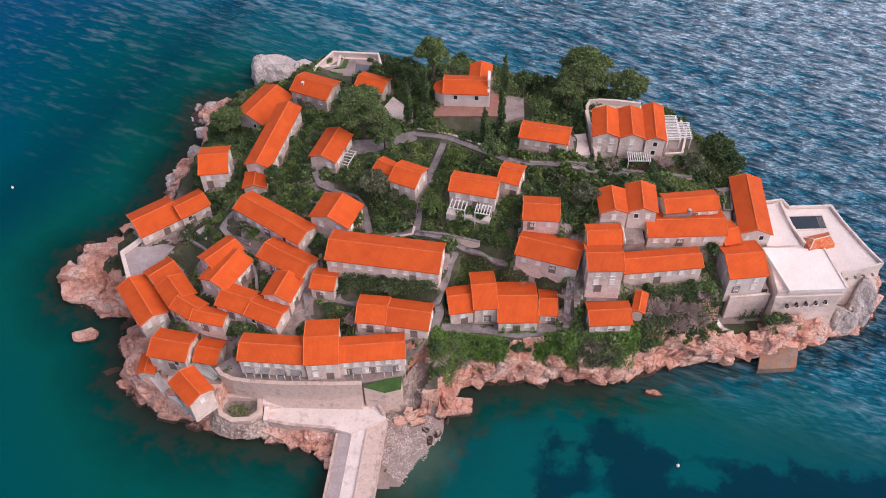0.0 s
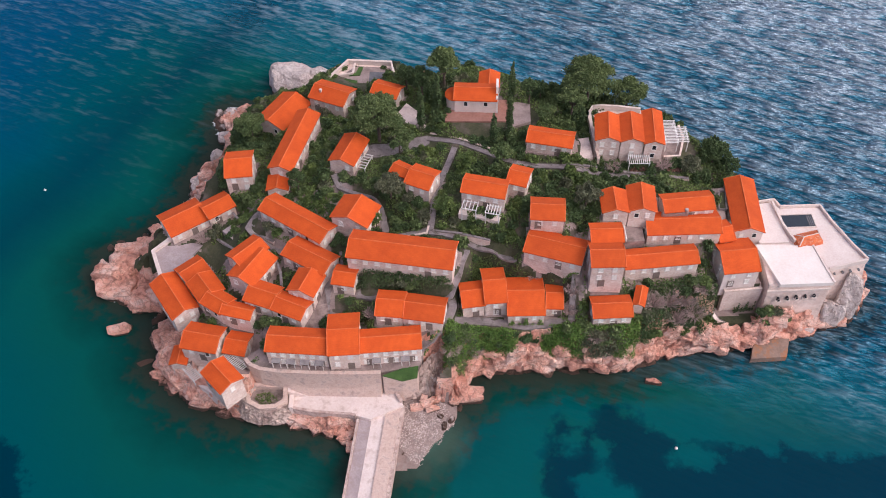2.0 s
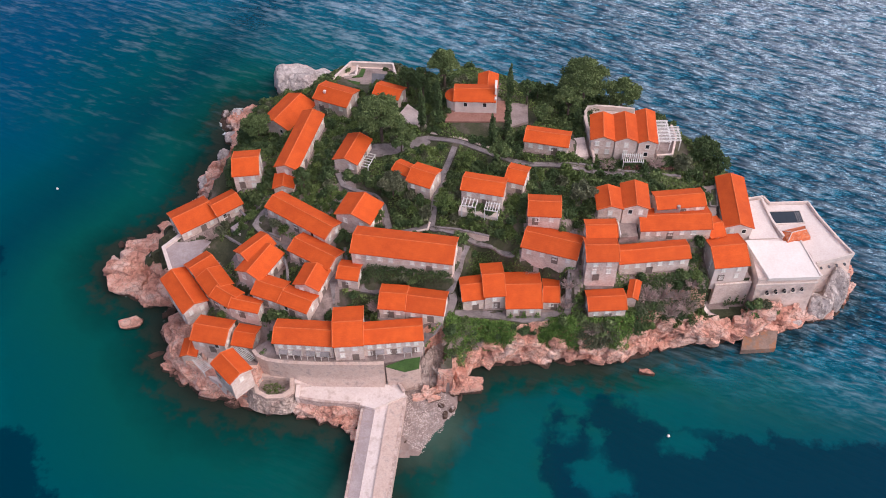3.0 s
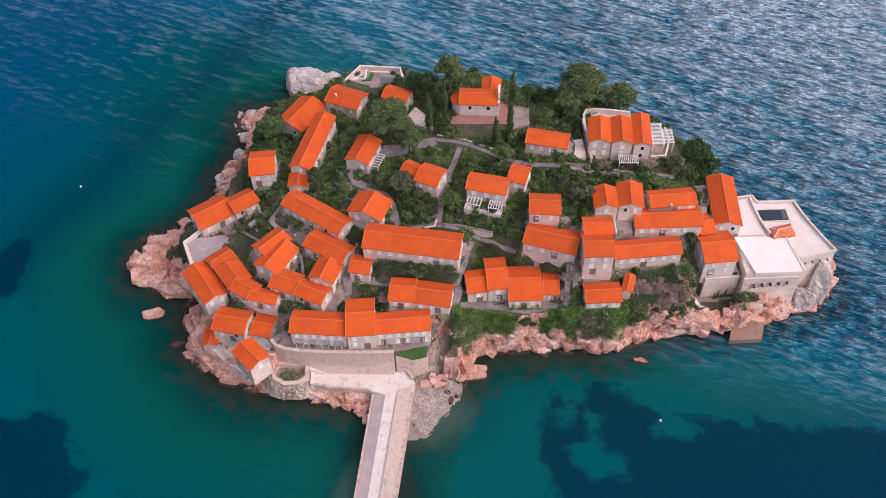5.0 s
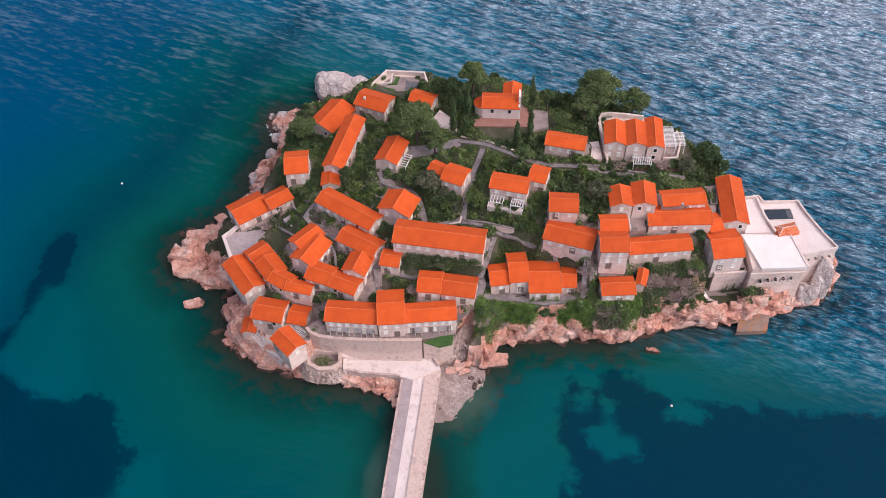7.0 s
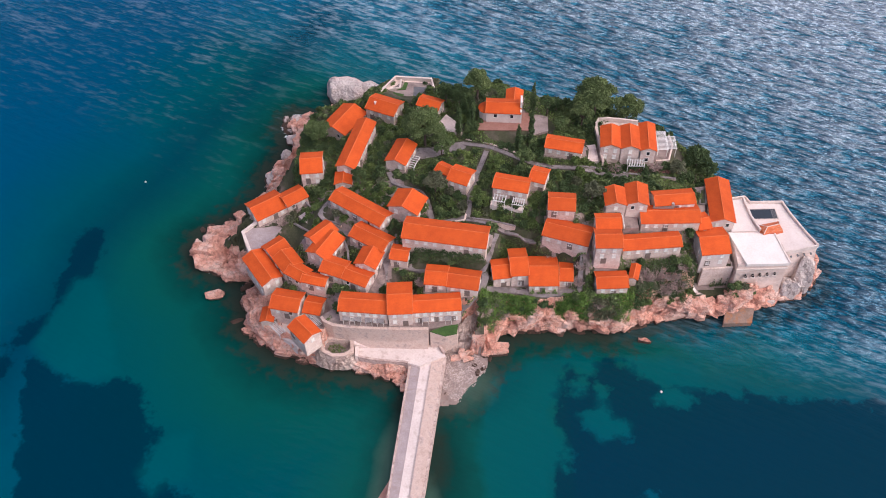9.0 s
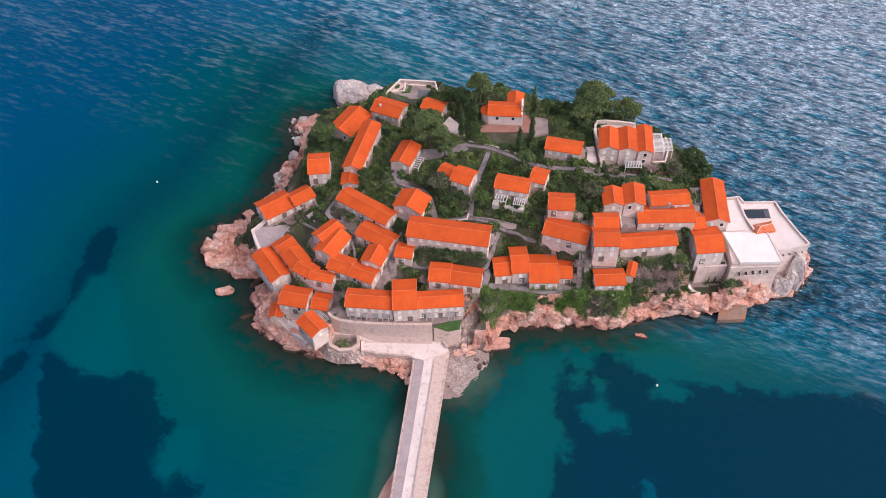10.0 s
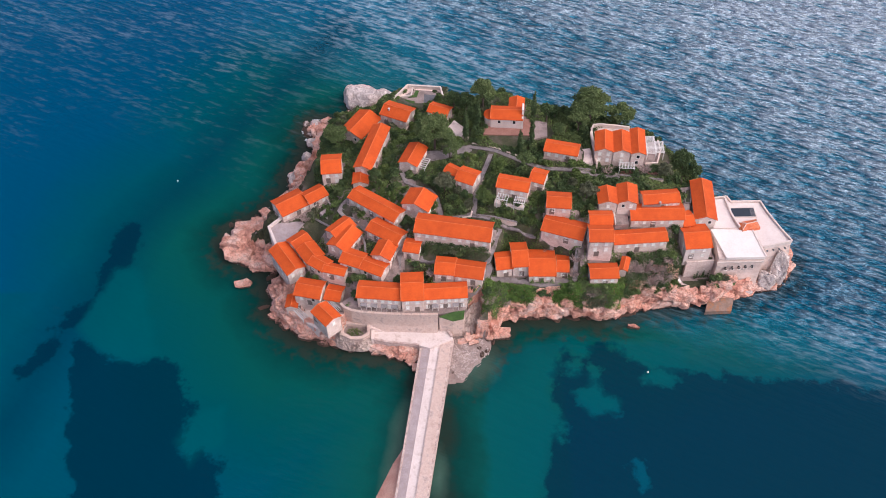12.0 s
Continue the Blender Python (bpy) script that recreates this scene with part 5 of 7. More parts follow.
# ---- fortress terrace and bastion ----
def fortress():
    f = empty("fortress", pose(80, 130, 0), "pale stone sea bastion with limewashed terraces and a small pool", "fort")
    off = Vector((-80, -130))

    def loc(poly):
        return [(x - 80, y - 130) for x, y in poly]
    base = [(71.4, 116.6), (86.4, 118.0), (87.0, 122.2), (97.4, 122.4), (92.0, 139.0), (91.0, 144.0), (81.0, 143.6), (80.0, 146.0), (72.5, 144.5)]
    top = [(72.0, 118.6), (86.2, 118.8), (86.8, 122.8), (96.6, 125.2), (91.6, 138.0), (90.4, 142.8), (80.6, 142.8), (79.6, 145.2), (73.2, 144.2)]
    bm = bmesh.new()
    levels = 8
    rings = []
    for k in range(levels + 1):
        t = k / levels
        rings.append([bm.verts.new((bx + (tx - bx) * min(1, t * 1.15) - 80, by + (ty - by) * min(1, t * 1.15) - 130, 1.0 + 13.8 * t)) for (bx, by), (tx, ty) in zip(base, top)])
    n = len(base)
    for r0, r1 in zip(rings, rings[1:]):
        for i in range(n):
            bm.faces.new((r0[i], r0[(i + 1) % n], r1[(i + 1) % n], r1[i]))
    bm.faces.new(rings[-1])
    bmesh.ops.recalc_face_normals(bm, faces=bm.faces)
    part("wall", bm, FORT_WALL, f, "battered pale masonry wall")
    # parapets stand round the terrace
    edge = [(73.2, 144.2), (79.6, 145.2), (80.6, 142.8), (90.4, 142.8), (91.6, 138.0), (94.3, 130.4), (96.6, 125.2), (86.8, 122.8)]
    for a, b in zip(edge, edge[1:]):
        a, b = Vector(a) + off, Vector(b) + off
        d = (b - a).normalized()
        s = Vector((d.y, -d.x)) * 0.22
        quad = [a - s, b - s, b + s, a + s]
        part("parapet", prism([tuple(q) for q in quad], 14.5, 15.75), FORT_PALE, f)
    part("terrace", prism(loc([(73.4, 131.0), (86.4, 126.6), (86.8, 123.2), (96.0, 125.3), (91.2, 138.0), (90.0, 142.5), (80.5, 142.5), (79.4, 144.8), (73.5, 143.9)]), 14.6, 14.95), FORT_FLOOR, f, "limewashed terrace floor")
    part("upper_terrace", prism(loc([(72.6, 131.0), (79.8, 131.2), (79.2, 136.5), (78.6, 144.0), (73.5, 143.7)]), 14.7, 15.5), FORT_FLOOR, f, "raised limewashed terrace floor")
    part("flat_roof", prism(loc([(71.4, 130.6), (85.0, 129.6), (86.5, 118.4), (74.2, 118.3)]), 14.7, 15.7), FORT_LIGHT, f, "bright limewashed flat roof")
    for poly, h in (([(78.5, 144.0), (79.0, 144.1), (79.7, 136.6), (79.2, 136.5)], 16.3), ([(79.2, 136.5), (79.7, 136.6), (81.2, 131.2), (80.7, 131.0)], 16.3), ([(84.7, 129.8), (85.1, 129.8), (86.9, 118.5), (86.4, 118.5)], 15.95)):
        part("parapet", prism(loc(poly), 14.6, h), FORT_PALE, f)
    # pool, with steps at one end
    px0, px1, py0, py1 = 80.0 - 80, 87.6 - 80, 136.2 - 130, 140.2 - 130
    rim = bmesh.new()
    for a in ((px0 - 0.3, px1 + 0.3, py0 - 0.3, py0), (px0 - 0.3, px1 + 0.3, py1, py1 + 0.3), (px0 - 0.3, px0, py0, py1), (px1, px1 + 0.3, py0, py1)):
        box(rim, *a, 14.9, 15.2)
    pool = part("pool_rim", rim, FORT_PALE, f)
    part("pool_water", boxed(px0, px1, py0, py1, 14.9, 14.99), POOL, pool, "dark still pool water")
    for k in range(3):
        part("pool_step", boxed(px1 - 0.5 - 0.45 * k, px1 - 0.15 - 0.45 * k, py0 + 0.3, py1 - 0.3, 14.99, 15.12 - 0.03 * k), GREY_STEP, pool)
    # low hipped skylight roof with pale ribs
    bm = bmesh.new()
    lo = [bm.verts.new(q) for q in ((1.1, -1.0, 14.9), (7.8, 0.7, 14.9), (7.4, 4.6, 14.9), (0.7, 3.2, 14.9))]
    mid = [bm.verts.new(q) for q in ((1.5, -0.7, 16.1), (7.5, 0.9, 16.1), (7.1, 4.3, 16.1), (1.1, 2.9, 16.1))]
    hi = [bm.verts.new(q) for q in ((2.9, 1.4, 17.0), (6.7, 2.4, 17.0))]
    for k in range(4):
        bm.faces.new((lo[k], lo[(k + 1) % 4], mid[(k + 1) % 4], mid[k]))
    for q in ((mid[0], mid[1], hi[1], hi[0]), (mid[1], mid[2], hi[1]), (mid[2], mid[3], hi[0], hi[1]), (mid[3], mid[0], hi[0])):
        bm.faces.new(q)
    bmesh.ops.recalc_face_normals(bm, faces=bm.faces)
    rl = part("lantern_roof", bm, OLD_TILE, f, "weathered orange tiled hipped roof")
    for a, b in (((1.5, -0.7, 16.15), (2.9, 1.4, 17.05)), ((2.9, 1.4, 17.05), (6.7, 2.4, 17.05)), ((6.7, 2.4, 17.05), (7.5, 0.9, 16.15)), ((1.1, 2.9, 16.15), (2.9, 1.4, 17.05)), ((6.7, 2.4, 17.05), (7.1, 4.3, 16.15))):
        a, b = Vector(a), Vector(b)
        part("rib", half_round([a.lerp(b, k / 5) for k in range(6)], 0.13, 4), FORT_PALE, rl)
    # arched windows of the sea front
    for k in range(5):
        x, y = -5.3 + 2.15 * k, -12.62 + 0.22 * k
        bm = bmesh.new()
        pts = [(-0.3, 0.0), (0.3, 0.0)] + [(0.3 * math.cos(a), 0.6 + 0.3 * math.sin(a)) for a in [math.pi * j / 6 for j in range(7)]]
        fr = [bm.verts.new((px, -0.1, pz)) for px, pz in pts]
        bk = [bm.verts.new((px, 0.6, pz)) for px, pz in pts]
        bm.faces.new(fr)
        m = len(pts)
        for i in range(m):
            bm.faces.new((fr[i], fr[(i + 1) % m], bk[(i + 1) % m], bk[i]))
        bmesh.ops.recalc_face_normals(bm, faces=bm.faces)
        w = part("window", bm, DARK, f, m=pose(x, y, 10.6))
        part("sill", boxed(-0.65, 0.65, -0.25, 0.3, -0.16, 0.0), FORT_PALE, w)
        ring = bmesh.new()
        for (x0, z0), (x1, z1) in zip(pts[1:], pts[2:] + pts[:1]):
            v = [ring.verts.new(c) for c in ((x0, -0.14, z0), (x1, -0.14, z1), (x1 * 1.25, -0.14, z1 + 0.1 * (z1 > 0.5)), (x0 * 1.25, -0.14, z0 + 0.1 * (z0 > 0.5)))]
            ring.faces.new(v)
        part("surround", ring, FORT_WALL, w)
    # a string course and drain holes
    part("string_course", prism(loc([(71.6, 118.0), (86.5, 118.3), (86.5, 118.75), (71.8, 118.5)]), 13.2, 13.6), FORT_PALE, f)
    for k in range(4):
        part("spout", boxed(8.5 + 2.0 * k, 8.9 + 2.0 * k, -7.3 + 0.32 * k, -6.6 + 0.32 * k, 13.0, 13.35), GREY_STEP, f)
    return f


FORT_WALL = surface("bastion_masonry", (0.642, 0.492, 0.423), (0.847, 0.687, 0.607), 0.25, 1.6, 0.92, 0.5, 0.06, stain=((0.445, 0.360, 0.329), 0.3))
FORT_PALE = surface("limewash", (0.637, 0.528, 0.472), (0.773, 0.662, 0.601), 0.4, 3.0, 0.88, 0.2, 0.02)
FORT_LIGHT = surface("fresh_limewash", (0.777, 0.696, 0.643), (0.860, 0.791, 0.737), 0.2, 2.0, 0.85, 0.1, 0.01)
POOL = surface("pool_water", (0.012, 0.022, 0.035), (0.02, 0.034, 0.05), 0.3, 2.0, 0.5, 0.0)
GREY_STEP = surface("grey_stone", (0.10, 0.10, 0.11), (0.16, 0.16, 0.17), 1.0, 6.0, 0.8, 0.2, 0.01)
OLD_TILE = surface("weathered_tile", (0.48, 0.09, 0.03), (0.72, 0.20, 0.07), 0.9, 4.0, 0.9, 0.6, 0.05, stain=((0.6, 0.36, 0.26), 1.6))
fortress()
tagged(part("landing_slab", prism([(68.2, 107.6), (76.6, 107.8), (78.2, 112.4), (70.0, 112.6)], [-1, -1, -1, -1], [1.6, 1.7, 2.4, 2.4]), surface("stained_slab", (0.17, 0.115, 0.09), (0.30, 0.21, 0.165), 0.3, 2.0, 0.95, 0.6, 0.08, stain=((0.38, 0.16, 0.07), 0.35))), "rust-stained concrete landing slab by the sea", "slab", kind="structure")
slab("lower_terrace", [(62.6, 119.8), (71.4, 120.4), (71.8, 122.6), (62.6, 122.6)], 2, 11.4, WALL, "stone base block below the gate tower", "wall")
slab("terrace_floor", [(62.8, 120.0), (71.2, 120.6), (71.6, 122.5), (62.8, 122.5)], 11.4, 11.7, FORT_PALE, "pale limewashed floor below the gate tower", "floor")
wall_run([(62.4, 122.4), (62.5, 119.7), (71.4, 120.3)], 0.4, 3, 12.0, WALL, "weathered parapet below the gate tower", name="parapet")
path([(59, 117.5), (63, 115.5), (67, 114.0), (70.5, 112.5)], 1.5, PALE_PAVING, "pale stone steps down to the landing slab")

# ---- northern bastion garden ----
slab("bastion", [(-34.0, 198.0), (-29.0, 205.5), (-16.4, 204.0), (-15.6, 199.0), (-19.5, 196), (-24.8, 191.5), (-29, 194)], 1, 14.2, FORT_WALL, "pale stone bastion with a small formal garden", "bastion")
wall_run([(-34.0, 198.0), (-29.0, 205.5), (-16.4, 204.0), (-15.6, 199.0)], 0.6, 3, 15.6, FORT_PALE, "pale parapet of the garden bastion", name="parapet")
wall_run([(-27.0, 204.6), (-27.5, 200.2), (-31.0, 199.6)], 0.4, 13, 15.0, FORT_PALE, "pale parapet of the garden bastion", name="parapet")
slab("bastion_floor", [(-26.6, 204.2), (-16.9, 203.0), (-16.2, 199.4), (-24.6, 192.4), (-28.6, 194.6), (-32.6, 198.4)], 14.0, 14.3, PAVING, "grey paved floor of the garden bastion", "floor")
slab("bastion_pool", [(-22.6, 201.4), (-17.6, 200.8), (-17.2, 198.8), (-22.8, 195.6)], 14.0, 14.36, GREY_STEP, "dark sunken court in the bastion", "floor")
slab("lawn_bed", [(-28.6, 199.6), (-25.4, 199.8), (-24.6, 203.2), (-25.8, 203.6), (-26.6, 200.8)], 14.0, 14.6, LAWN, "clipped green hedge bed", "hedge")
slab("lawn_bed", [(-30.4, 197.0), (-26.6, 195.6), (-26.0, 197.2), (-29.6, 198.4)], 14.0, 14.6, LAWN, "clipped green hedge bed", "hedge")

# ---- courts, patios and garden walls ----
slab("west_court", [(-73.7, 136.4), (-69.5, 140.8), (-61.5, 144.6), (-61.0, 140.0), (-64.0, 135.6), (-63.6, 131.4), (-70.6, 128.9)], 0, 12.3, PAVING_ROSE, "mauve paved court above the western rocks", "court")
wall_run([(-69.6, 141.0), (-73.8, 136.4), (-70.6, 128.7)], 0.8, 1, 13.1, PLASTER, "pale parapet of the western court", name="parapet")
slab("patio", [(30.8, 159.8), (34.6, 160.4), (34.8, 153.2), (30.6, 152.6)], 18, 24.1, PALE_PAVING, "pale mauve patio beside a garden house", "patio")
wall_run([(36.0, 152.0), (35.6, 168.0)], 0.5, 19, 24.6, WALL, "long grey garden wall", name="garden_wall")
slab("sea_terrace", [(36.0, 162.0), (36.2, 172.5), (38.5, 174.5), (50, 172), (50, 164)], 14, 22.4, PALE_PAVING, "pale terrace behind the triple-gabled house", "terrace")
wall_run([(36.0, 163.5), (36.2, 170.5), (37.2, 172.6), (39.6, 172.8), (44, 172.2), (49.5, 171.0)], 0.45, 17, 23.8, FORT_PALE, "pale rounded parapet of the sea terrace", name="parapet")
slab("side_terrace", [(52.6, 154.2), (56.4, 154.4), (58.6, 160.5), (58.2, 165.0), (53.4, 165.0)], 12, 22.2, PAVING, "grey paved terrace beside the triple-gabled house", "terrace")
wall_run([(52.6, 153.9), (56.6, 154.1), (58.8, 160.5), (58.4, 165.2)], 0.4, 14, 22.9, WALL, "stone parapet of the side terrace", name="parapet")
wall_run([(36.5, 151.0), (43, 149.2), (50, 148.2), (58, 148.0)], 0.6, [20, 20, 19, 17], [22.6, 22.4, 22.2, 21.0])
wall_run([(15.8, 152.4), (22, 150.6), (29, 150.9), (35.5, 150.2)], 0.5, 20, [24.2, 24.3, 24.3, 23.6])
wall_run([(-14.6, 131.4), (-12.0, 131.6), (-6.6, 132.0), (-5.4, 137.0), (-4.6, 143.2)], 0.4, 18, [20.6, 21.0, 21.7, 22.6, 22.9], WALL, "low stone garden wall", name="garden_wall")
wall_run([(-5.2, 132.6), (1.0, 131.2), (8, 128.6)], 0.4, 19, [21.9, 22.2, 22.4])
wall_run([(-5.4, 165.4), (2.5, 161.4), (9.6, 157.4)], 0.4, 20, [22.5, 24.0, 24.1], WALL, "low stone garden wall", name="garden_wall")
slab("pale_terrace", [(-14.2, 172.5), (-11.5, 177.0), (-6.6, 171.5), (-6.4, 166.6), (-10.8, 168.6)], 16, 22.9, PALE_PAVING, "pale terrace under the pines", "terrace")
slab("church_yard", [(-1.5, 167.0), (0.0, 176), (15.0, 174.5), (20.0, 167.2), (14.2, 166.2)], 18, 25.1, surface("red_earth_paving", (0.26, 0.12, 0.09), (0.38, 0.20, 0.16), 0.3, 2.5, 0.95, 0.4, 0.03), "reddish paved yard round the church", "yard")
slab("church_steps", [(14.0, 163.4), (20.4, 165.8), (20.8, 172.5), (15.4, 174.0)], 18, 25.2, PAVING, "grey paved court beside the church", "court")
slab("sea_walk", [(18, 186), (29, 183.5), (29.4, 185.0), (18.4, 187.5)], 8, 16.5, PALE_PAVING, "pale walk along the northern shore", "walk")
path([(-24.2, 158.3), (-16.1, 159.6), (-10.5, 161.8), (-5.6, 162.4)], 4.6, None, "grey paved square among the gardens", False)
path([(-6.0, 163.6), (2.8, 159.7), (9.4, 155.8), (16.3, 151.2), (28.7, 149.6), (36.6, 148.8), (50.0, 147.4)], 1.2)
path([(0.8, 158.6), (-1.6, 151.7), (-4.0, 143.9), (-5.6, 133.4), (-13.5, 131.4)], 1.3)
path([(-6.0, 132.6), (2.0, 130.4), (10.4, 126.6), (14.2, 125.4)], 1.6)
path([(-22.8, 117.8), (-10.4, 116.2), (-1.6, 115.9), (0.2, 121.2), (2.4, 127.5)], 1.8)
path([(-11.8, 105.4), (-6.0, 106.9), (-2.6, 110.9), (-1.0, 114.5), (-1.4, 116.0)], 1.7, None, "grey stone stairs climbing between the houses")
path([(-3.0, 110.8), (1.0, 112.4), (9.0, 111.9), (15.0, 110.8), (22.0, 111.6), (26.0, 111.6)], 1.9)
path([(28.0, 130.2), (27.2, 119.4), (25.9, 111.5)], 2.0)
path([(-29.3, 151.2), (-27.8, 147.6), (-18.3, 143.6), (-16.2, 133.5)], 1.4)
path([(-44.5, 146.5), (-46.6, 142.5), (-49.5, 138.5), (-41.0, 131.5), (-29.6, 121.8), (-27.6, 112)], 2.0)
path([(30, 128.8), (40, 129.2)], 1.6)


# ---- pergolas and small built things ----
def pergola(x, y, z, length, depth, height, turn, slats, label="open pergola of white-painted timber slats", posts=True):
    p = empty("pergola", pose(x, y, z, 0, 0, turn), label, "pergola", "white pergolas")
    for s in (-1, 1):
        part("beam", boxed(-length / 2, length / 2, s * depth / 2 - 0.08, s * depth / 2 + 0.08, height - 0.2, height), WHITE, p)
    for k in range(slats):
        u = -length / 2 + 0.1 + (length - 0.2) * k / (slats - 1)
        part("slat", boxed(u - 0.08, u + 0.08, -depth / 2 - 0.3, depth / 2 + 0.3, height, height + 0.16), WHITE, p)
    if posts:
        for sx in (-1, 1):
            for sy in (-1, 1):
                part("post", boxed(sx * (length / 2 - 0.15) - 0.09, sx * (length / 2 - 0.15) + 0.09, sy * depth / 2 - 0.09, sy * depth / 2 + 0.09, -1.5, height - 0.2), WHITE, p)
    return p


pergola(45.8, 151.4, 21.6, 5.2, 2.6, 3.0, -3, 11)
pergola(55.0, 160.5, 22.2, 8.4, 2.8, 2.9, 87, 16)
pergola(58.4, 161.0, 21.6, 5.6, 2.4, 2.0, 87, 10)
pergola(3.6, 135.0, 24.8, 3.6, 2.4, 2.7, -15, 5)
pergola(8.9, 133.4, 24.8, 3.4, 2.4, 2.7, -15, 6)
pergola(-61.0, 105.2, 4.2, 5.4, 1.8, 2.6, -48, 11)
pergola(-50.8, 105.4, 7.6, 6.6, 2.6, 2.5, -44, 14)
pergola(-21.8, 154.2, 21.6, 5.0, 2.2, 2.5, 69, 6)
slab("yard", [(-60, 108), (-56.5, 106.5), (-51.5, 101.8), (-55, 99.5), (-59.5, 102.5)], 0, 5.6, PLASTER, "pale walled yard among the gate houses", "yard")
slab("white_terrace", [(39.2, 127.2), (43.6, 127.4), (43.8, 132.3), (39.4, 132.1)], 16, 22.0, PAVING, "grey roof terrace with a slatted railing", "terrace")
LAWN_PLOT = [(-17.0, 99.4), (-12.8, 99.4), (-9.5, 100.2), (-9.1, 101.4), (-12.7, 100.9)]
slab("lawn_bank", LAWN_PLOT, [11.6, 9.2, 9.2, 11.9, 11.9], [12.0, 9.6, 9.6, 12.3, 12.3], LAWN, "clipped green lawn bank beside the terrace", "lawn")
slab("lawn_wall", LAWN_PLOT, 1, [11.59, 9.19, 9.19, 11.89, 11.89], ROCKWALL_PALE, "pale rubble wall under the lawn bank", "wall")

# yards and plots of the western quarter
for pts, lo, hi in (([(-58.5, 139.5), (-55.0, 136.0), (-52.6, 133.2)], 8, [13.2, 14.6, 16.0]), ([(-55.4, 147.0), (-52.0, 142.0), (-50.4, 139.6)], 10, [14.6, 15.6, 16.2]), ([(-47.0, 136.8), (-43.2, 134.0)], 13, [17.2, 18.0]), ([(-42.6, 129.6), (-40.8, 124.8), (-40.4, 121.4)], 13, [18.0, 17.6, 16.9]), ([(-26.8, 128.4), (-26.2, 124.4)], 15, [20.0, 19.2]), ([(-36.6, 111.6), (-29.6, 111.0), (-24.0, 112.6)], 10, [14.0, 13.8, 14.6])):
    wall_run(pts, 0.45, lo, hi, None, "low stone wall between two yards", name="yard_wall")
for poly, z in (([(-57.0, 140.6), (-53.4, 137.0), (-50.6, 139.2), (-54.2, 143.4)], 15.0), ([(-44.4, 141.0), (-42.2, 138.2), (-39.6, 139.6), (-41.6, 142.6)], 18.4)):
    slab("yard_terrace", poly, z - 5, z, PAVING_ROSE, "mauve paved yard terrace between stone houses", "terrace")
slab("house_terrace", [(1.4, 136.9), (0.9, 134.8), (10.2, 132.0), (11.0, 134.2)], 19, 25.0, PLASTER, "pale walled terrace under two white pergolas", "terrace")

# court behind the eastern house, with a long planter
slab("court", [(62.0, 135.2), (65.0, 135.0), (67.4, 147.8), (63.4, 147.4)], 10, 17.6, PAVING, "mauve-grey paved court between two houses", "court")
wall_run([(64.4, 140.2), (65.6, 146.0), (67.2, 146.2), (66.2, 140.0), (64.4, 140.2)], 0.25, 17.0, 18.0, PATH_STONE, "low grey kerb of a planter", name="planter")
slab("planter_bed", [(64.6, 140.4), (65.7, 145.8), (67.0, 146.0), (66.1, 140.2)], 17.0, 17.8, SOIL, "dark planted bed in a court", "flower bed")


def roof_duct():
    """Ventilation plant in the valley between two roofs."""
    d = empty("ventilation_duct", pose(51.6, 133.2, 24.9, 0, 0, 0), "grey metal ventilation plant between two roofs", "duct")
    metal = surface("duct_metal", (0.36, 0.35, 0.35), (0.52, 0.51, 0.51), 1.5, 8.0, 0.45, 0.1, 0.01, metal=0.6)
    part("base", boxed(-3.4, 2.6, -0.4, 0.4, -1.6, 0.0), metal, d)
    for k in range(4):
        part("pipe", half_round([Vector((-3.2 + 1.5 * k, 0, 0.05)), Vector((-2.5 + 1.5 * k, 0.1, 0.25)), Vector((-1.8 + 1.5 * k, 0, 0.05))], 0.28, 6), metal, d)
    bm = bmesh.new()
    bmesh.ops.create_cone(bm, cap_ends=True, segments=14, radius1=0.55, radius2=0.42, depth=1.1, matrix=Matrix.Translation((2.2, 0, 0.5)))
    part("fan_housing", bm, metal, d)


roof_duct()
# railing of the pale roof terrace
rail = empty("terrace_railing", pose(39.3, 127.3, 22.0), "white slatted railing of a roof terrace", "railing")
for k in range(9):
    part("post", boxed(-0.08, 0.08, 0.55 * k, 0.55 * k + 0.12, -0.3, 0.95), WHITE, rail)
part("top_rail", boxed(-0.1, 0.1, -0.1, 4.7, 0.95, 1.05), WHITE, rail)


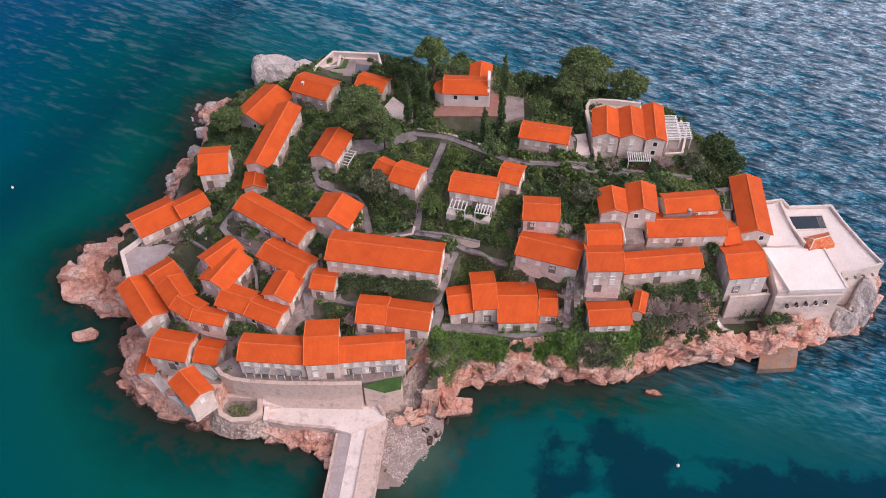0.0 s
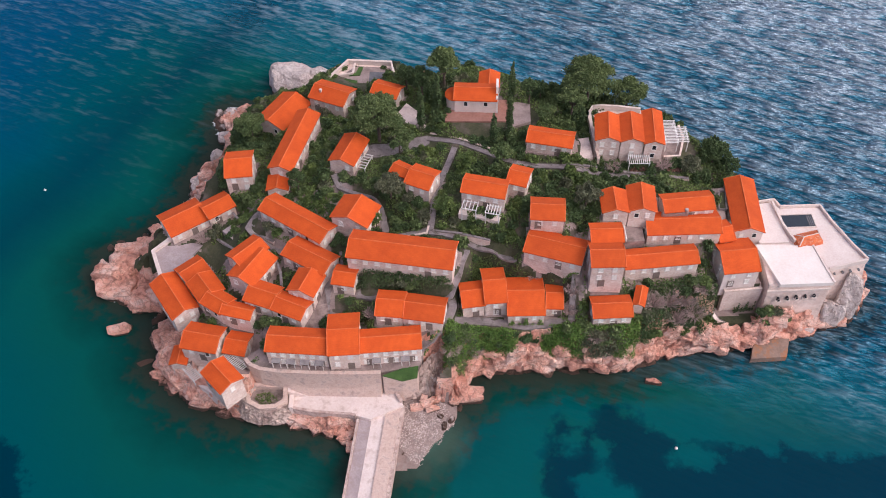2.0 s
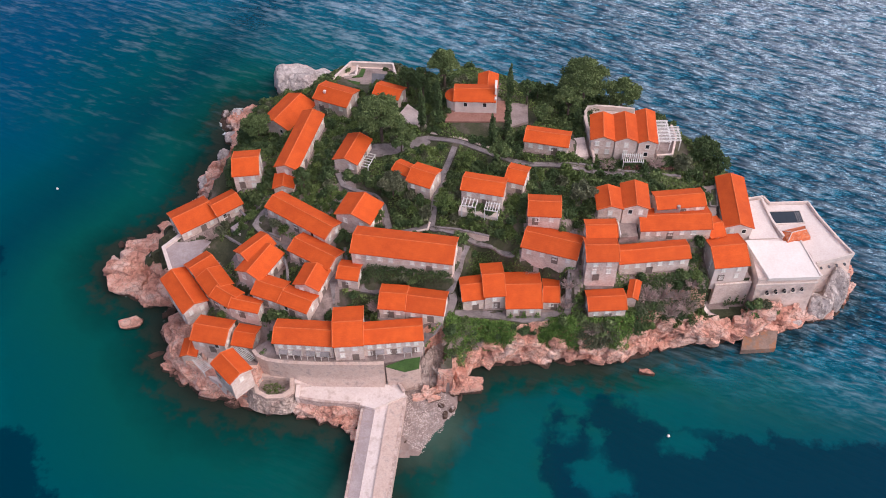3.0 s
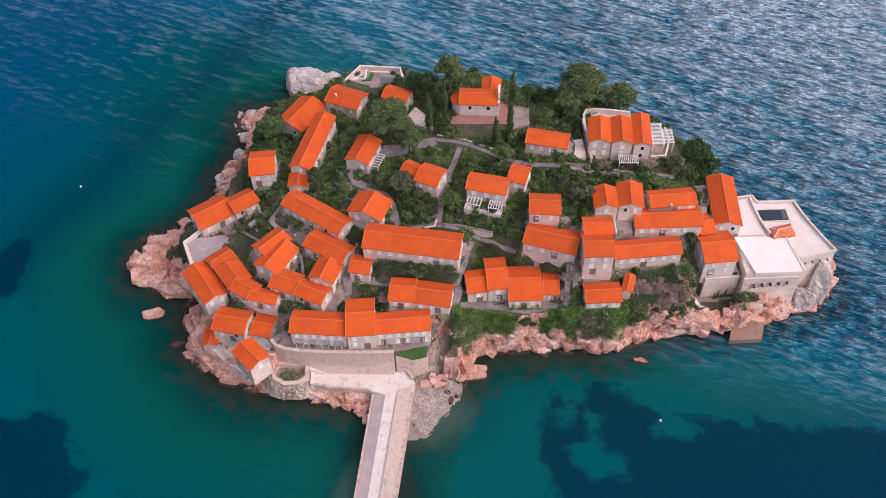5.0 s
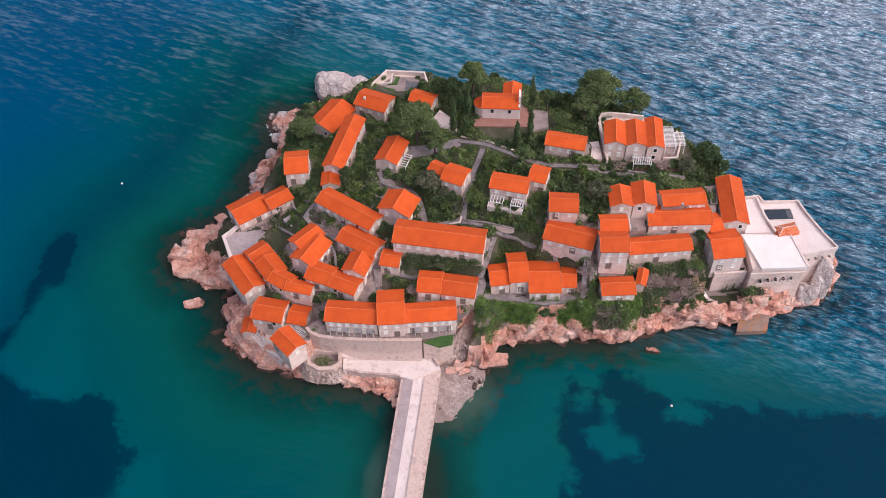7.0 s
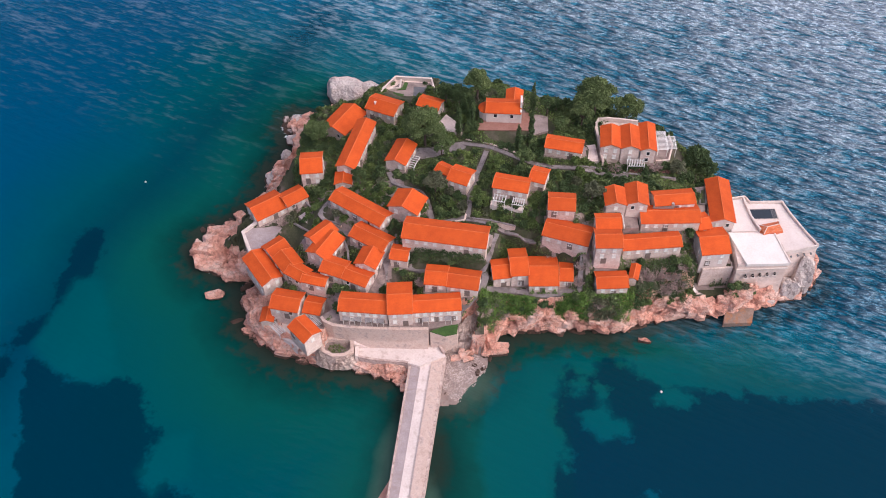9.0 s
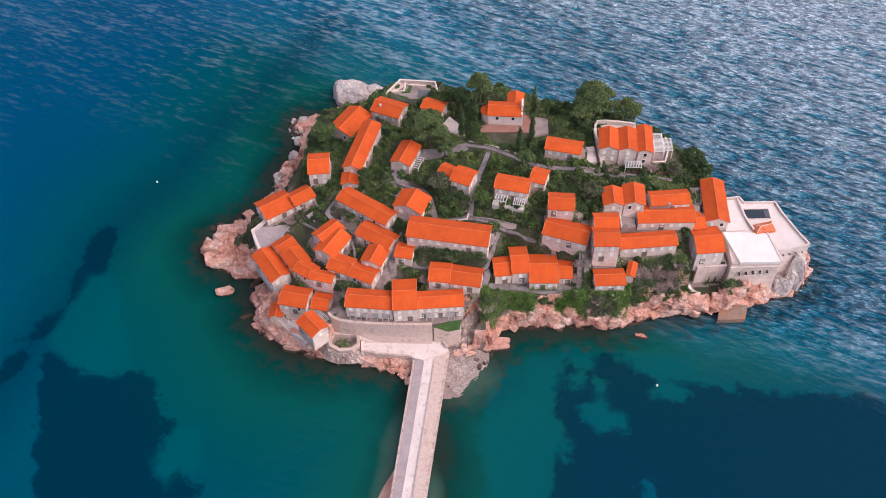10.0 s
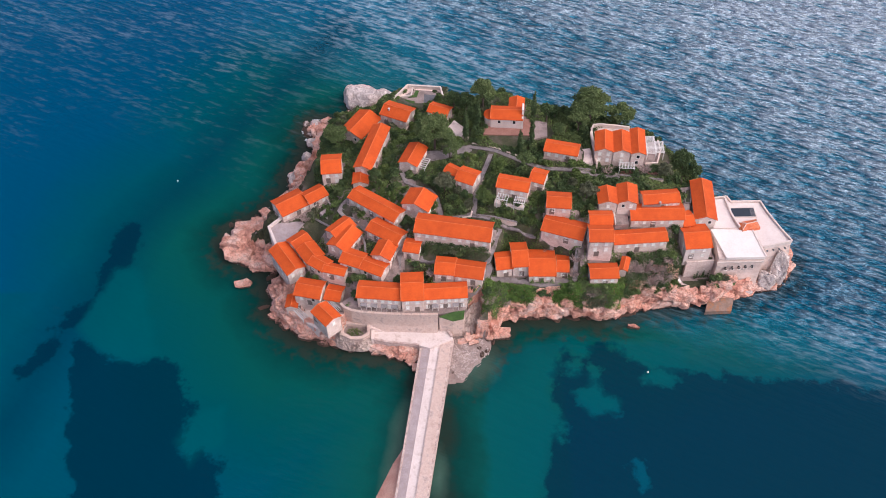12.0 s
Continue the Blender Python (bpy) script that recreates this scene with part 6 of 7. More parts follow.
# ---- plants ----
def leaf_cloud(clumps, per, size, seed, flat=0.0):
    """Many small leaves about the shells of clumps (x, y, z, rx, ry, rz); returns vertices and faces."""
    rs = np.random.RandomState(seed)
    centres = []
    for x, y, z, rx, ry, rz in clumps:
        n = max(8, int(per * (rx * ry + rx * rz + ry * rz) / 3))
        d = rs.normal(size=(n, 3))
        d /= np.linalg.norm(d, axis=1)[:, None]
        r = rs.uniform(0.55, 1.05, n) ** 0.6
        d[:, 2] = np.where(d[:, 2] < -0.5, d[:, 2] * 0.6, d[:, 2])
        # bumps in the outline, and gaps between sprays
        r *= 1 + 0.22 * np.sin(d[:, 0] * 7 + x) * np.sin(d[:, 1] * 6 + y) + 0.12 * np.sin(d[:, 2] * 9 + z)
        centres.append(np.array([x, y, z]) + d * r[:, None] * np.array([rx, ry, rz]))
    c = np.concatenate(centres)
    n = len(c)
    a = rs.normal(size=(n, 3))
    a /= np.linalg.norm(a, axis=1)[:, None]
    b = np.cross(a, rs.normal(size=(n, 3)))
    b /= np.linalg.norm(b, axis=1)[:, None]
    s = (size * rs.uniform(0.6, 1.4, n))[:, None]
    v = np.stack([c - a * s, c - b * s * 0.55, c + a * s, c + b * s * 0.55], 1).reshape(-1, 3)
    return v, [(4 * i, 4 * i + 1, 4 * i + 2, 4 * i + 3) for i in range(n)]


def crown_mesh(name, clumps, per, size, seed, mat):
    v, f = leaf_cloud(clumps, per, size, seed)
    return mesh_of(name, v.tolist(), f, mat)


def limb(bm, a, b, r0, r1, seg=6):
    a, b = Vector(a), Vector(b)
    d = (b - a).normalized()
    u = d.orthogonal().normalized()
    w = d.cross(u)
    rings = [[bm.verts.new(p + (u * math.cos(t) + w * math.sin(t)) * r) for t in [6.2832 * k / seg for k in range(seg)]] for p, r in ((a, r0), (b, r1))]
    for k in range(seg):
        bm.faces.new((rings[0][k], rings[0][(k + 1) % seg], rings[1][(k + 1) % seg], rings[1][k]))
    bm.faces.new(rings[1])


def broad_tree(x, y, height, spread, seed, mat, label, name="pine_tree", category="tree", clumps=16, per=260, size=0.25, group=""):
    """A tapered trunk with limbs, and a crown of leafy clumps set about the limbs' ends."""
    rs = random.Random(seed)
    z = ground_at(x, y)
    t = empty(name, pose(x, y, z), label, category, group)
    bm = bmesh.new()
    fork = height * 0.42
    limb(bm, (0, 0, -0.8), (0.15, 0.1, fork), 0.034 * height, 0.024 * height, 8)
    ends = []
    for k in range(clumps * 2):
        u = (k + 0.5) / (clumps * 2)
        a, r = k * 2.4 + rs.uniform(-0.4, 0.4), spread * math.sqrt(u) * rs.uniform(0.62, 0.86)
        top = height * (0.92 - 0.34 * (r / spread) ** 2)
        e = (r * math.cos(a), r * math.sin(a), top - height * rs.choice((0.0, 0.02, 0.08, 0.18, 0.28)) * rs.uniform(0.6, 1.0))
        if k % 2 == 0:
            limb(bm, (0.15, 0.1, fork * rs.uniform(0.75, 1.0)), e, 0.013 * height, 0.004 * height, 5)
        ends.append((*e, spread * rs.uniform(0.17, 0.30), spread * rs.uniform(0.17, 0.30), height * rs.uniform(0.06, 0.11)))
    bmesh.ops.recalc_face_normals(bm, faces=bm.faces)
    part("trunk", bm, BARK, t)
    part("crown", crown_mesh("crown", ends, per, size, seed, mat), None, t)
    return t


def cypress(x, y, height, radius, seed, label="slender dark green cypress"):
    z = ground_at(x, y)
    t = empty("cypress", pose(x, y, z), label, "tree", "cypresses")
    bm = bmesh.new()
    limb(bm, (0, 0, -0.6), (0, 0, height * 0.8), 0.22, 0.05, 7)
    part("trunk", bm, BARK, t)
    rs = random.Random(seed)
    cl = []
    for k in range(10):
        u = k / 9
        r = radius * (0.55 + 1.1 * u - 1.45 * u * u) * rs.uniform(0.85, 1.15)
        r *= 1.3
        cl.append((rs.uniform(-0.15, 0.15), rs.uniform(-0.15, 0.15), 0.6 + u * (height - 1.0), max(r, 0.22), max(r, 0.22), height * 0.09))
    part("crown", crown_mesh("crown", cl, 420, 0.2, seed, LEAF_DARK), None, t)
    return t


broad_tree(-18.3, 162.6, 14.0, 7.0, 1, PINE, "broad dark green stone pine over the garden square")
broad_tree(-13.2, 158.8, 7.5, 4.4, 2, PINE, "smaller stone pine beside a broad one", clumps=10)
broad_tree(-1.4, 181.0, 13.0, 4.6, 3, PINE, "tall stone pine behind the church")
broad_tree(-7.4, 180.4, 11.0, 3.6, 4, LEAF_DARK, "tall dark pine at the northern edge", clumps=11)
broad_tree(-11.6, 184.0, 9.0, 3.4, 5, LEAF_DARK, "tall dark pine at the northern edge", clumps=10)
broad_tree(-53.6, 175.4, 7.0, 4.6, 6, PINE, "round green pine above the western rocks")
broad_tree(36.4, 177.0, 13.0, 7.4, 7, PINE, "broad stone pine above the northern shore", clumps=22)
broad_tree(31.4, 170.5, 9.5, 4.6, 8, PINE, "stone pine near the garden wall", clumps=10)
broad_tree(47.4, 178.0, 11.5, 5.4, 9, PINE, "stone pine at the shore's edge")
broad_tree(66.6, 157.6, 7.5, 4.6, 10, LEAF_DARK, "dark green tree beside the sea terrace")
broad_tree(70.0, 154.0, 5.5, 3.2, 11, LEAF_DARK, "low dark tree near the sea", clumps=9)
broad_tree(-15.1, 142.2, 7.2, 4.2, 12, OLIVE, "brownish green olive tree before a house", "olive_tree", clumps=13)
broad_tree(11.8, 151.6, 6.0, 3.2, 13, PINE, "grey-green round tree beside the path", "garden_tree", clumps=10)
broad_tree(30.8, 136.6, 6.2, 3.6, 14, OLIVE, "grey-green olive tree in the garden", "olive_tree", clumps=11)
broad_tree(-38.2, 148.6, 8.0, 2.5, 15, LEAF_DARK, "dark conical tree beside the long western house", "conifer", clumps=12)
broad_tree(20.7, 174.6, 8.0, 2.6, 16, LEAF_DARK, "dark conifer near the church court", "conifer", clumps=11)
broad_tree(24.0, 178.0, 6.0, 2.4, 17, LEAF_DARK, "dark conifer near the church court", "conifer", clumps=9)
broad_tree(58.7, 150.6, 5.0, 3.2, 18, OLIVE, "grey-green olive tree by a terrace wall", "olive_tree", clumps=10)
broad_tree(-2.4, 136.4, 5.0, 3.4, 19, LEAF, "yellow-green citrus tree in a garden plot", "garden_tree", clumps=10)
broad_tree(-18.6, 135.2, 5.0, 2.2, 20, LEAF, "yellow-green garden tree against a gable", "garden_tree", clumps=8)
broad_tree(3.2, 151.4, 4.6, 3.2, 21, LEAF, "leafy green fruit tree by the path", "garden_tree", clumps=9)
broad_tree(24.6, 167.0, 5.6, 3.0, 22, PINE, "grey-green tree beside the church court", "garden_tree", clumps=9)
for cx, cy, ch, cr, cs in ((16.2, 175.6, 11.5, 0.9, 31), (14.6, 161.8, 13.0, 0.9, 32), (10.5, 158.4, 10.5, 0.95, 33), (-7.6, 168.4, 12.5, 1.05, 34), (-3.2, 171.4, 11.5, 1.0, 35), (-5.6, 176.6, 9.0, 1.2, 36), (33.6, 166.0, 7.0, 1.0, 37)):
    cypress(cx, cy, ch, cr, cs)

SHRUBS = []
for k, (mat, size) in enumerate(((LEAF, 0.2), (LEAF_DARK, 0.2), (PINE, 0.22), (LEAF, 0.26), (OLIVE, 0.2), (LEAF_DARK, 0.24))):
    rs = random.Random(60 + k)
    cl = [(rs.uniform(-0.6, 0.6), rs.uniform(-0.6, 0.6), rs.uniform(0.25, 0.9), rs.uniform(0.5, 0.8), rs.uniform(0.5, 0.8), rs.uniform(0.4, 0.6)) for _ in range(6)]
    SHRUBS.append(crown_mesh("shrub", cl, 260, size, 60 + k, mat))


def free_of_houses(px, py, gap):
    ok = np.ones(px.shape, bool)
    for x, y, a, b, turn in PLANS:
        u, v = (px - x) * math.cos(turn) + (py - y) * math.sin(turn), -(px - x) * math.sin(turn) + (py - y) * math.cos(turn)
        ok &= (np.abs(u) > a + gap) | (np.abs(v) > b + gap)
    for x, y, r in PATHS[::2]:
        ok &= np.hypot(px - x, py - y) > r + gap * 0.8
    return ok


KEEP_OPEN = [(-24.0, 159.0, 2), (33, 157, 4.5), (18, 169, 5), (8, 170, 8.5), (-9.5, 171.5, 4), (-28, 99, 14), (-12, 98, 5), (-66, 137, 6.5), (82, 132, 17), (56, 159, 6), (-25, 198, 8), (44, 166, 8), (65, 119, 6), (-56, 104, 6), (-43, 98, 5), (42, 131, 2.5), (-10, 102.5, 2)]


def open_ground(px, py, gap):
    ok = free_of_houses(px, py, gap)
    for x, y, r in KEEP_OPEN:
        ok &= np.hypot(px - x, py - y) > r
    return ok


def gardens():
    """Garden shrubs, thick in the middle of the island and along the tops of the cliffs."""
    rs = np.random.RandomState(5)
    px, py = rs.uniform(-60, 80, 14000), rs.uniform(104, 204, 14000)
    d = inside_distance(px, py)
    ok = (d > 1.0) & open_ground(px, py, 0.75) & (field(px, py, 0.11, 61, 2) > -0.34)
    west = (px < -25) & (py < 148)
    ok &= ~west | (rs.uniform(size=px.shape) < 0.5)
    ok &= ~((px > 28) & (px < 66) & (py > 116) & (py < 134)) | (rs.uniform(size=px.shape) < 0.2)
    idx = np.nonzero(ok)[0]
    z, rocky = ground_height(px, py)
    labels = ("leafy green shrub in a garden", "dark evergreen shrub in a garden", "grey-green needled shrub in a garden", "broad-leaved green shrub in a garden", "dull olive-green shrub in a garden", "dark glossy evergreen shrub in a garden")
    picked = []
    for i in idx:
        if rocky[i] and z[i] < 6.0:
            continue
        s = rs.uniform(0.8, 1.7)
        if any((px[i] - a) ** 2 + (py[i] - b) ** 2 < (0.62 * (s + c)) ** 2 for a, b, c, *_ in picked):
            continue
        kind = int(rs.randint(6)) if field(px[i : i + 1], py[i : i + 1], 0.06, 41, 2)[0] > -0.1 else int(rs.choice([1, 2, 5]))
        picked.append((px[i], py[i], s, z[i] - 0.15, kind, rs.uniform(0, 360), rs.uniform(0.7, 1.25)))
    picked.sort(key=lambda q: q[1])
    for x, y, s, h, kind, turn, tall in picked[:290]:
        ob = new("shrub", SHRUBS[kind])
        ob.matrix_basis = pose(x, y, h, 0, 0, turn) @ Matrix.Diagonal((s, s, s * tall, 1))
        tagged(ob, labels[kind], "shrub", "garden shrubs")
    # the farther ones are one thicket
    flat = {}
    for x, y, s, h, kind, turn, tall in picked[290:]:
        co = np.zeros(len(SHRUBS[kind].vertices) * 3)
        SHRUBS[kind].vertices.foreach_get("co", co)
        co = co.reshape(-1, 3)
        c, q = math.cos(radians(turn)), math.sin(radians(turn))
        v = np.stack([(co[:, 0] * c - co[:, 1] * q) * s + x, (co[:, 0] * q + co[:, 1] * c) * s + y, co[:, 2] * s * tall + h], 1)
        flat.setdefault(SHRUBS[kind].materials[0].name, []).append(v)
    for key, blocks in flat.items():
        v = np.concatenate(blocks)
        me = mesh_of("shrubbery", v.tolist(), [(k, k + 1, k + 2, k + 3) for k in range(0, len(v), 4)], bpy.data.materials[key])
        tagged(new("shrubbery", me), "thick green shrubbery of the upper gardens", "shrubs", kind="stuff")


gardens()


def undergrowth():
    """Low leafy cover between the shrubs."""
    rs = np.random.RandomState(9)
    px, py = rs.uniform(-60, 80, 190000), rs.uniform(104, 204, 190000)
    z, rocky = ground_height(px, py)
    ok = (inside_distance(px, py) > 0.8) & open_ground(px, py, 0.4) & ((z > 6.0) | ~rocky)
    ok &= ~((px < -25) & (py < 148)) | (field(px, py, 0.15, 51, 2) > 0.3)
    ok &= (field(px, py, 0.2, 53, 2) > -0.4)
    px, py, z = px[ok][:110000], py[ok][:110000], z[ok][:110000]
    n = len(px)
    c = np.stack([px, py, z + rs.uniform(0.0, 0.35, n)], 1)
    a = rs.normal(size=(n, 3)) * (1, 1, 0.5)
    a /= np.linalg.norm(a, axis=1)[:, None]
    b = np.cross(a, rs.normal(size=(n, 3)))
    b /= np.linalg.norm(b, axis=1)[:, None]
    s = rs.uniform(0.16, 0.4, n)[:, None]
    v = np.stack([c - a * s, c - b * s * 0.6, c + a * s, c + b * s * 0.6], 1).reshape(-1, 3)
    me = mesh_of("undergrowth", v.tolist(), [(4 * i, 4 * i + 1, 4 * i + 2, 4 * i + 3) for i in range(n)], LEAF)
    tagged(new("undergrowth", me), "low green ground cover in the gardens", "plants", kind="stuff")


undergrowth()


def bank(name, poly, height, mat, seed, label, category="shrubs", density=26, size=0.2):
    """A mass of leaves over a plan polygon: hedges, ivy banks, clipped greens."""
    rs = np.random.RandomState(seed)
    xs, ys = [p[0] for p in poly], [p[1] for p in poly]
    area = (max(xs) - min(xs)) * (max(ys) - min(ys))
    n = int(area * density)
    px, py = rs.uniform(min(xs), max(xs), n), rs.uniform(min(ys), max(ys), n)
    ins = np.zeros(n, bool)
    k = len(poly)
    for i in range(k):
        (ax, ay), (bx, by) = poly[i], poly[(i + 1) % k]
        ins ^= ((ay > py) != (by > py)) & (px < (bx - ax) * (py - ay) / (by - ay + 1e-12) + ax)
    px, py = px[ins], py[ins]
    z = ground_height(px, py)[0] + height * rs.uniform(0.1, 1.0, len(px)) * (0.75 + 0.35 * field(px, py, 0.5, seed, 2))
    n = len(px)
    c = np.stack([px, py, z], 1)
    a = rs.normal(size=(n, 3))
    a /= np.linalg.norm(a, axis=1)[:, None]
    b = np.cross(a, rs.normal(size=(n, 3)))
    b /= np.linalg.norm(b, axis=1)[:, None]
    s = (size * rs.uniform(0.6, 1.4, n))[:, None]
    v = np.stack([c - a * s, c - b * s * 0.6, c + a * s, c + b * s * 0.6], 1).reshape(-1, 3)
    me = mesh_of(name, v.tolist(), [(4 * i, 4 * i + 1, 4 * i + 2, 4 * i + 3) for i in range(n)], mat)
    return tagged(new(name, me), label, category, kind="stuff")


bank("hedge_bank", [(-3.4, 105.6), (0.5, 108.0), (6, 108.0), (12.4, 108.0), (12.0, 109.6), (3.0, 110.6), (-2.4, 111.0)], 1.6, LEAF_BRIGHT, 71, "green creepers over the cliff top", density=70)
bank("hedge_bank", [(19.6, 108.2), (25.4, 108.0), (31, 108.0), (40, 109.4), (39.6, 110.8), (30, 110.0), (20.4, 110.6)], 1.6, LEAF_BRIGHT, 72, "green creepers over the cliff top", density=70)
bank("hedge_bank", [(42.0, 110.6), (52, 112.6), (61, 113.6), (60.4, 121.5), (47, 119.6), (42.4, 117.6)], 1.8, LEAF_DARK, 73, "dark scrub on the slope above the sea", density=45)
bank("hedge_bank", [(-8.6, 104.8), (-5.8, 104.0), (-2.2, 108.6), (-1.4, 112.0), (-3.4, 109.6)], 0.7, LEAF_BRIGHT, 74, "green ivy on the bank beside the stairs")
tagged(new("bush", crown_mesh("bush", [(-3.6, 104.4, 3.6, 1.5, 1.2, 1.4), (-2.0, 103.2, 3.2, 1.5, 1.1, 1.4), (-3.2, 105.8, 4.8, 1.3, 1.1, 1.2), (-1.2, 102.2, 2.2, 1.1, 0.9, 1.0), (-2.6, 102.6, 2.4, 1.2, 0.9, 1.1)], 260, 0.2, 75, LEAF_BRIGHT)), "dense green bush at the foot of the cliff", "bush")


def cliff_green(name, spans, mat, seed, label, size=0.2, radius=(0.6, 1.25), every=0.55, per=130):
    """Creepers and scrub on the upper part of the sea cliff; spans are (x from, x to, lowest level)."""
    rs = np.random.RandomState(seed)
    clumps = []
    for x0, x1, low in spans:
        for x in np.arange(x0, x1, every):
            ys = np.arange(104.0, 122.0, 0.12)
            z = ground_height(np.full(ys.shape, x), ys)[0]
            lo = low + 1.6 * field(np.array([x]), np.array([0.0]), 0.35, seed, 3)[0]
            up = np.concatenate([[0], np.cumsum(np.hypot(np.diff(ys), np.diff(z)))])
            ok = np.nonzero((z > lo) & free_of_houses(np.full(ys.shape, x), ys, 0.4) & (ys < 114.5))[0]
            if not len(ok):
                continue
            for s in np.arange(up[ok[0]], up[ok[-1]], 0.75):
                k = int(np.searchsorted(up, s + rs.uniform(-0.3, 0.3)))
                k = min(max(k, ok[0]), ok[-1])
                if k not in ok or rs.uniform() < 0.22:
                    continue
                r = rs.uniform(*radius)
                clumps.append((x + rs.uniform(-0.4, 0.4), ys[k] - 0.25, z[k] + 0.15, r, r, r * rs.uniform(0.5, 0.8)))
    v, f = leaf_cloud(clumps, per, size, seed)
    return tagged(new(name, mesh_of(name, v.tolist(), f, mat)), label, "plants", kind="stuff")


cliff_green("creepers", [(-2.5, 12.6, 5.2), (19.4, 28.6, 5.0), (36.0, 40.4, 4.4)], LEAF_BRIGHT, 301, "bright green creepers hanging over the cliff")
cliff_green("scrub", [(-4.0, 3.0, 4.2), (28.0, 37.0, 5.0)], OLIVE, 302, "grey-green scrub along the cliff edge", every=0.8)
cliff_green("scrub", [(41.5, 46.0, 7.0), (56.0, 62.0, 7.5)], LEAF_DARK, 303, "dark green scrub on the slope", every=0.8)
bank("hedge_bank", [(-9.4, 114.4), (-3.0, 114.4), (-3.0, 115.3), (-9.4, 115.4)], 0.8, LEAF_BRIGHT, 76, "clipped green hedge plot below the long house", density=40)
bank("hedge_bank", [(-24.0, 121.8), (-1.2, 117.5), (-1.4, 116.6), (-10.4, 117.2), (-23.8, 119.0)], 2.0, LEAF_DARK, 77, "dark ivy on the terrace under the long house", density=60)
bank("hedge_bank", [(24.2, 119.4), (27.8, 118.8), (27.8, 120.0), (24.6, 121.0)], 1.2, LEAF_BRIGHT, 79, "green hedge at the corner of a house", density=60)
bank("garden_bed", [(3.4, 122.6), (13.6, 121.6), (15.4, 125.6), (4.4, 127.4)], 1.3, LEAF, 70, "leafy garden plot between two lanes", density=40)
bank("hedge_bank", [(-46.4, 98.8), (-45.2, 95.6), (-41.4, 95.4), (-40.6, 97.6), (-42.6, 99.2)], 0.9, OLIVE, 78, "olive-green plants in the sunken garden")


def ivy(x0, y0, x1, y1, low, high, mat, seed, label="green ivy climbing a house wall"):
    """Ivy on a wall that stands over a plan line."""
    rs = np.random.RandomState(seed)
    length = math.hypot(x1 - x0, y1 - y0)
    n = int(length * (high - low) * 45)
    t, h = rs.uniform(0, 1, n), rs.uniform(0, 1, n)
    keep = h < 0.55 + 0.45 * np.sin(t * 9 + seed) * np.sin(t * 23)
    t, h = t[keep], h[keep]
    nx, ny = (y1 - y0) / length, -(x1 - x0) / length
    o = rs.uniform(0.02, 0.3, len(t))
    c = np.stack([x0 + (x1 - x0) * t + nx * o, y0 + (y1 - y0) * t + ny * o, low + (high - low) * h], 1)
    n = len(c)
    a = rs.normal(size=(n, 3))
    a /= np.linalg.norm(a, axis=1)[:, None]
    b = np.cross(a, rs.normal(size=(n, 3)))
    b /= np.linalg.norm(b, axis=1)[:, None]
    s = rs.uniform(0.1, 0.24, n)[:, None]
    v = np.stack([c - a * s, c - b * s * 0.7, c + a * s, c + b * s * 0.7], 1).reshape(-1, 3)
    me = mesh_of("ivy", v.tolist(), [(4 * i, 4 * i + 1, 4 * i + 2, 4 * i + 3) for i in range(n)], mat)
    return tagged(new("ivy", me), label, "ivy", kind="stuff")


ivy(-18.5, 121.0, -1.2, 117.6, 20.0, 23.4, LEAF_DARK, 81)
ivy(11.6, 111.3, 19.4, 111.2, 11.5, 15.4, LEAF_BRIGHT, 82)
ivy(36.6, 120.6, 39.8, 120.9, 13.5, 18.5, LEAF_DARK, 83)
ivy(65.6, 119.0, 70.6, 119.6, 3.5, 8.5, LEAF_DARK, 84, "dark green growth in the hollow under the gate tower")


def bare_shrub(x, y, radius, height, seed, label="leafless pinkish grey shrub on the slope"):
    """A fan of bare forking twigs."""
    rs = random.Random(seed)
    bm = bmesh.new()
    for _ in range(90):
        a, r = rs.uniform(0, 6.283), radius * rs.random() ** 0.5
        mid = (0.4 * r * math.cos(a), 0.4 * r * math.sin(a), height * 0.45)
        end = Vector((r * math.cos(a), r * math.sin(a), height * rs.uniform(0.65, 1.0)))
        limb(bm, (0, 0, -0.3), mid, 0.06, 0.04, 3)
        limb(bm, mid, end, 0.04, 0.02, 3)
        for _ in range(5):
            limb(bm, Vector(mid).lerp(end, rs.uniform(0.2, 0.9)), end + Vector((rs.uniform(-0.6, 0.6), rs.uniform(-0.6, 0.6), rs.uniform(-0.2, 0.5))), 0.03, 0.012, 3)
    ob = part("bare_shrub", bm, TWIG)
    ob.matrix_basis = pose(x, y, ground_at(x, y))
    return tagged(ob, label, "shrub", "leafless shrubs")


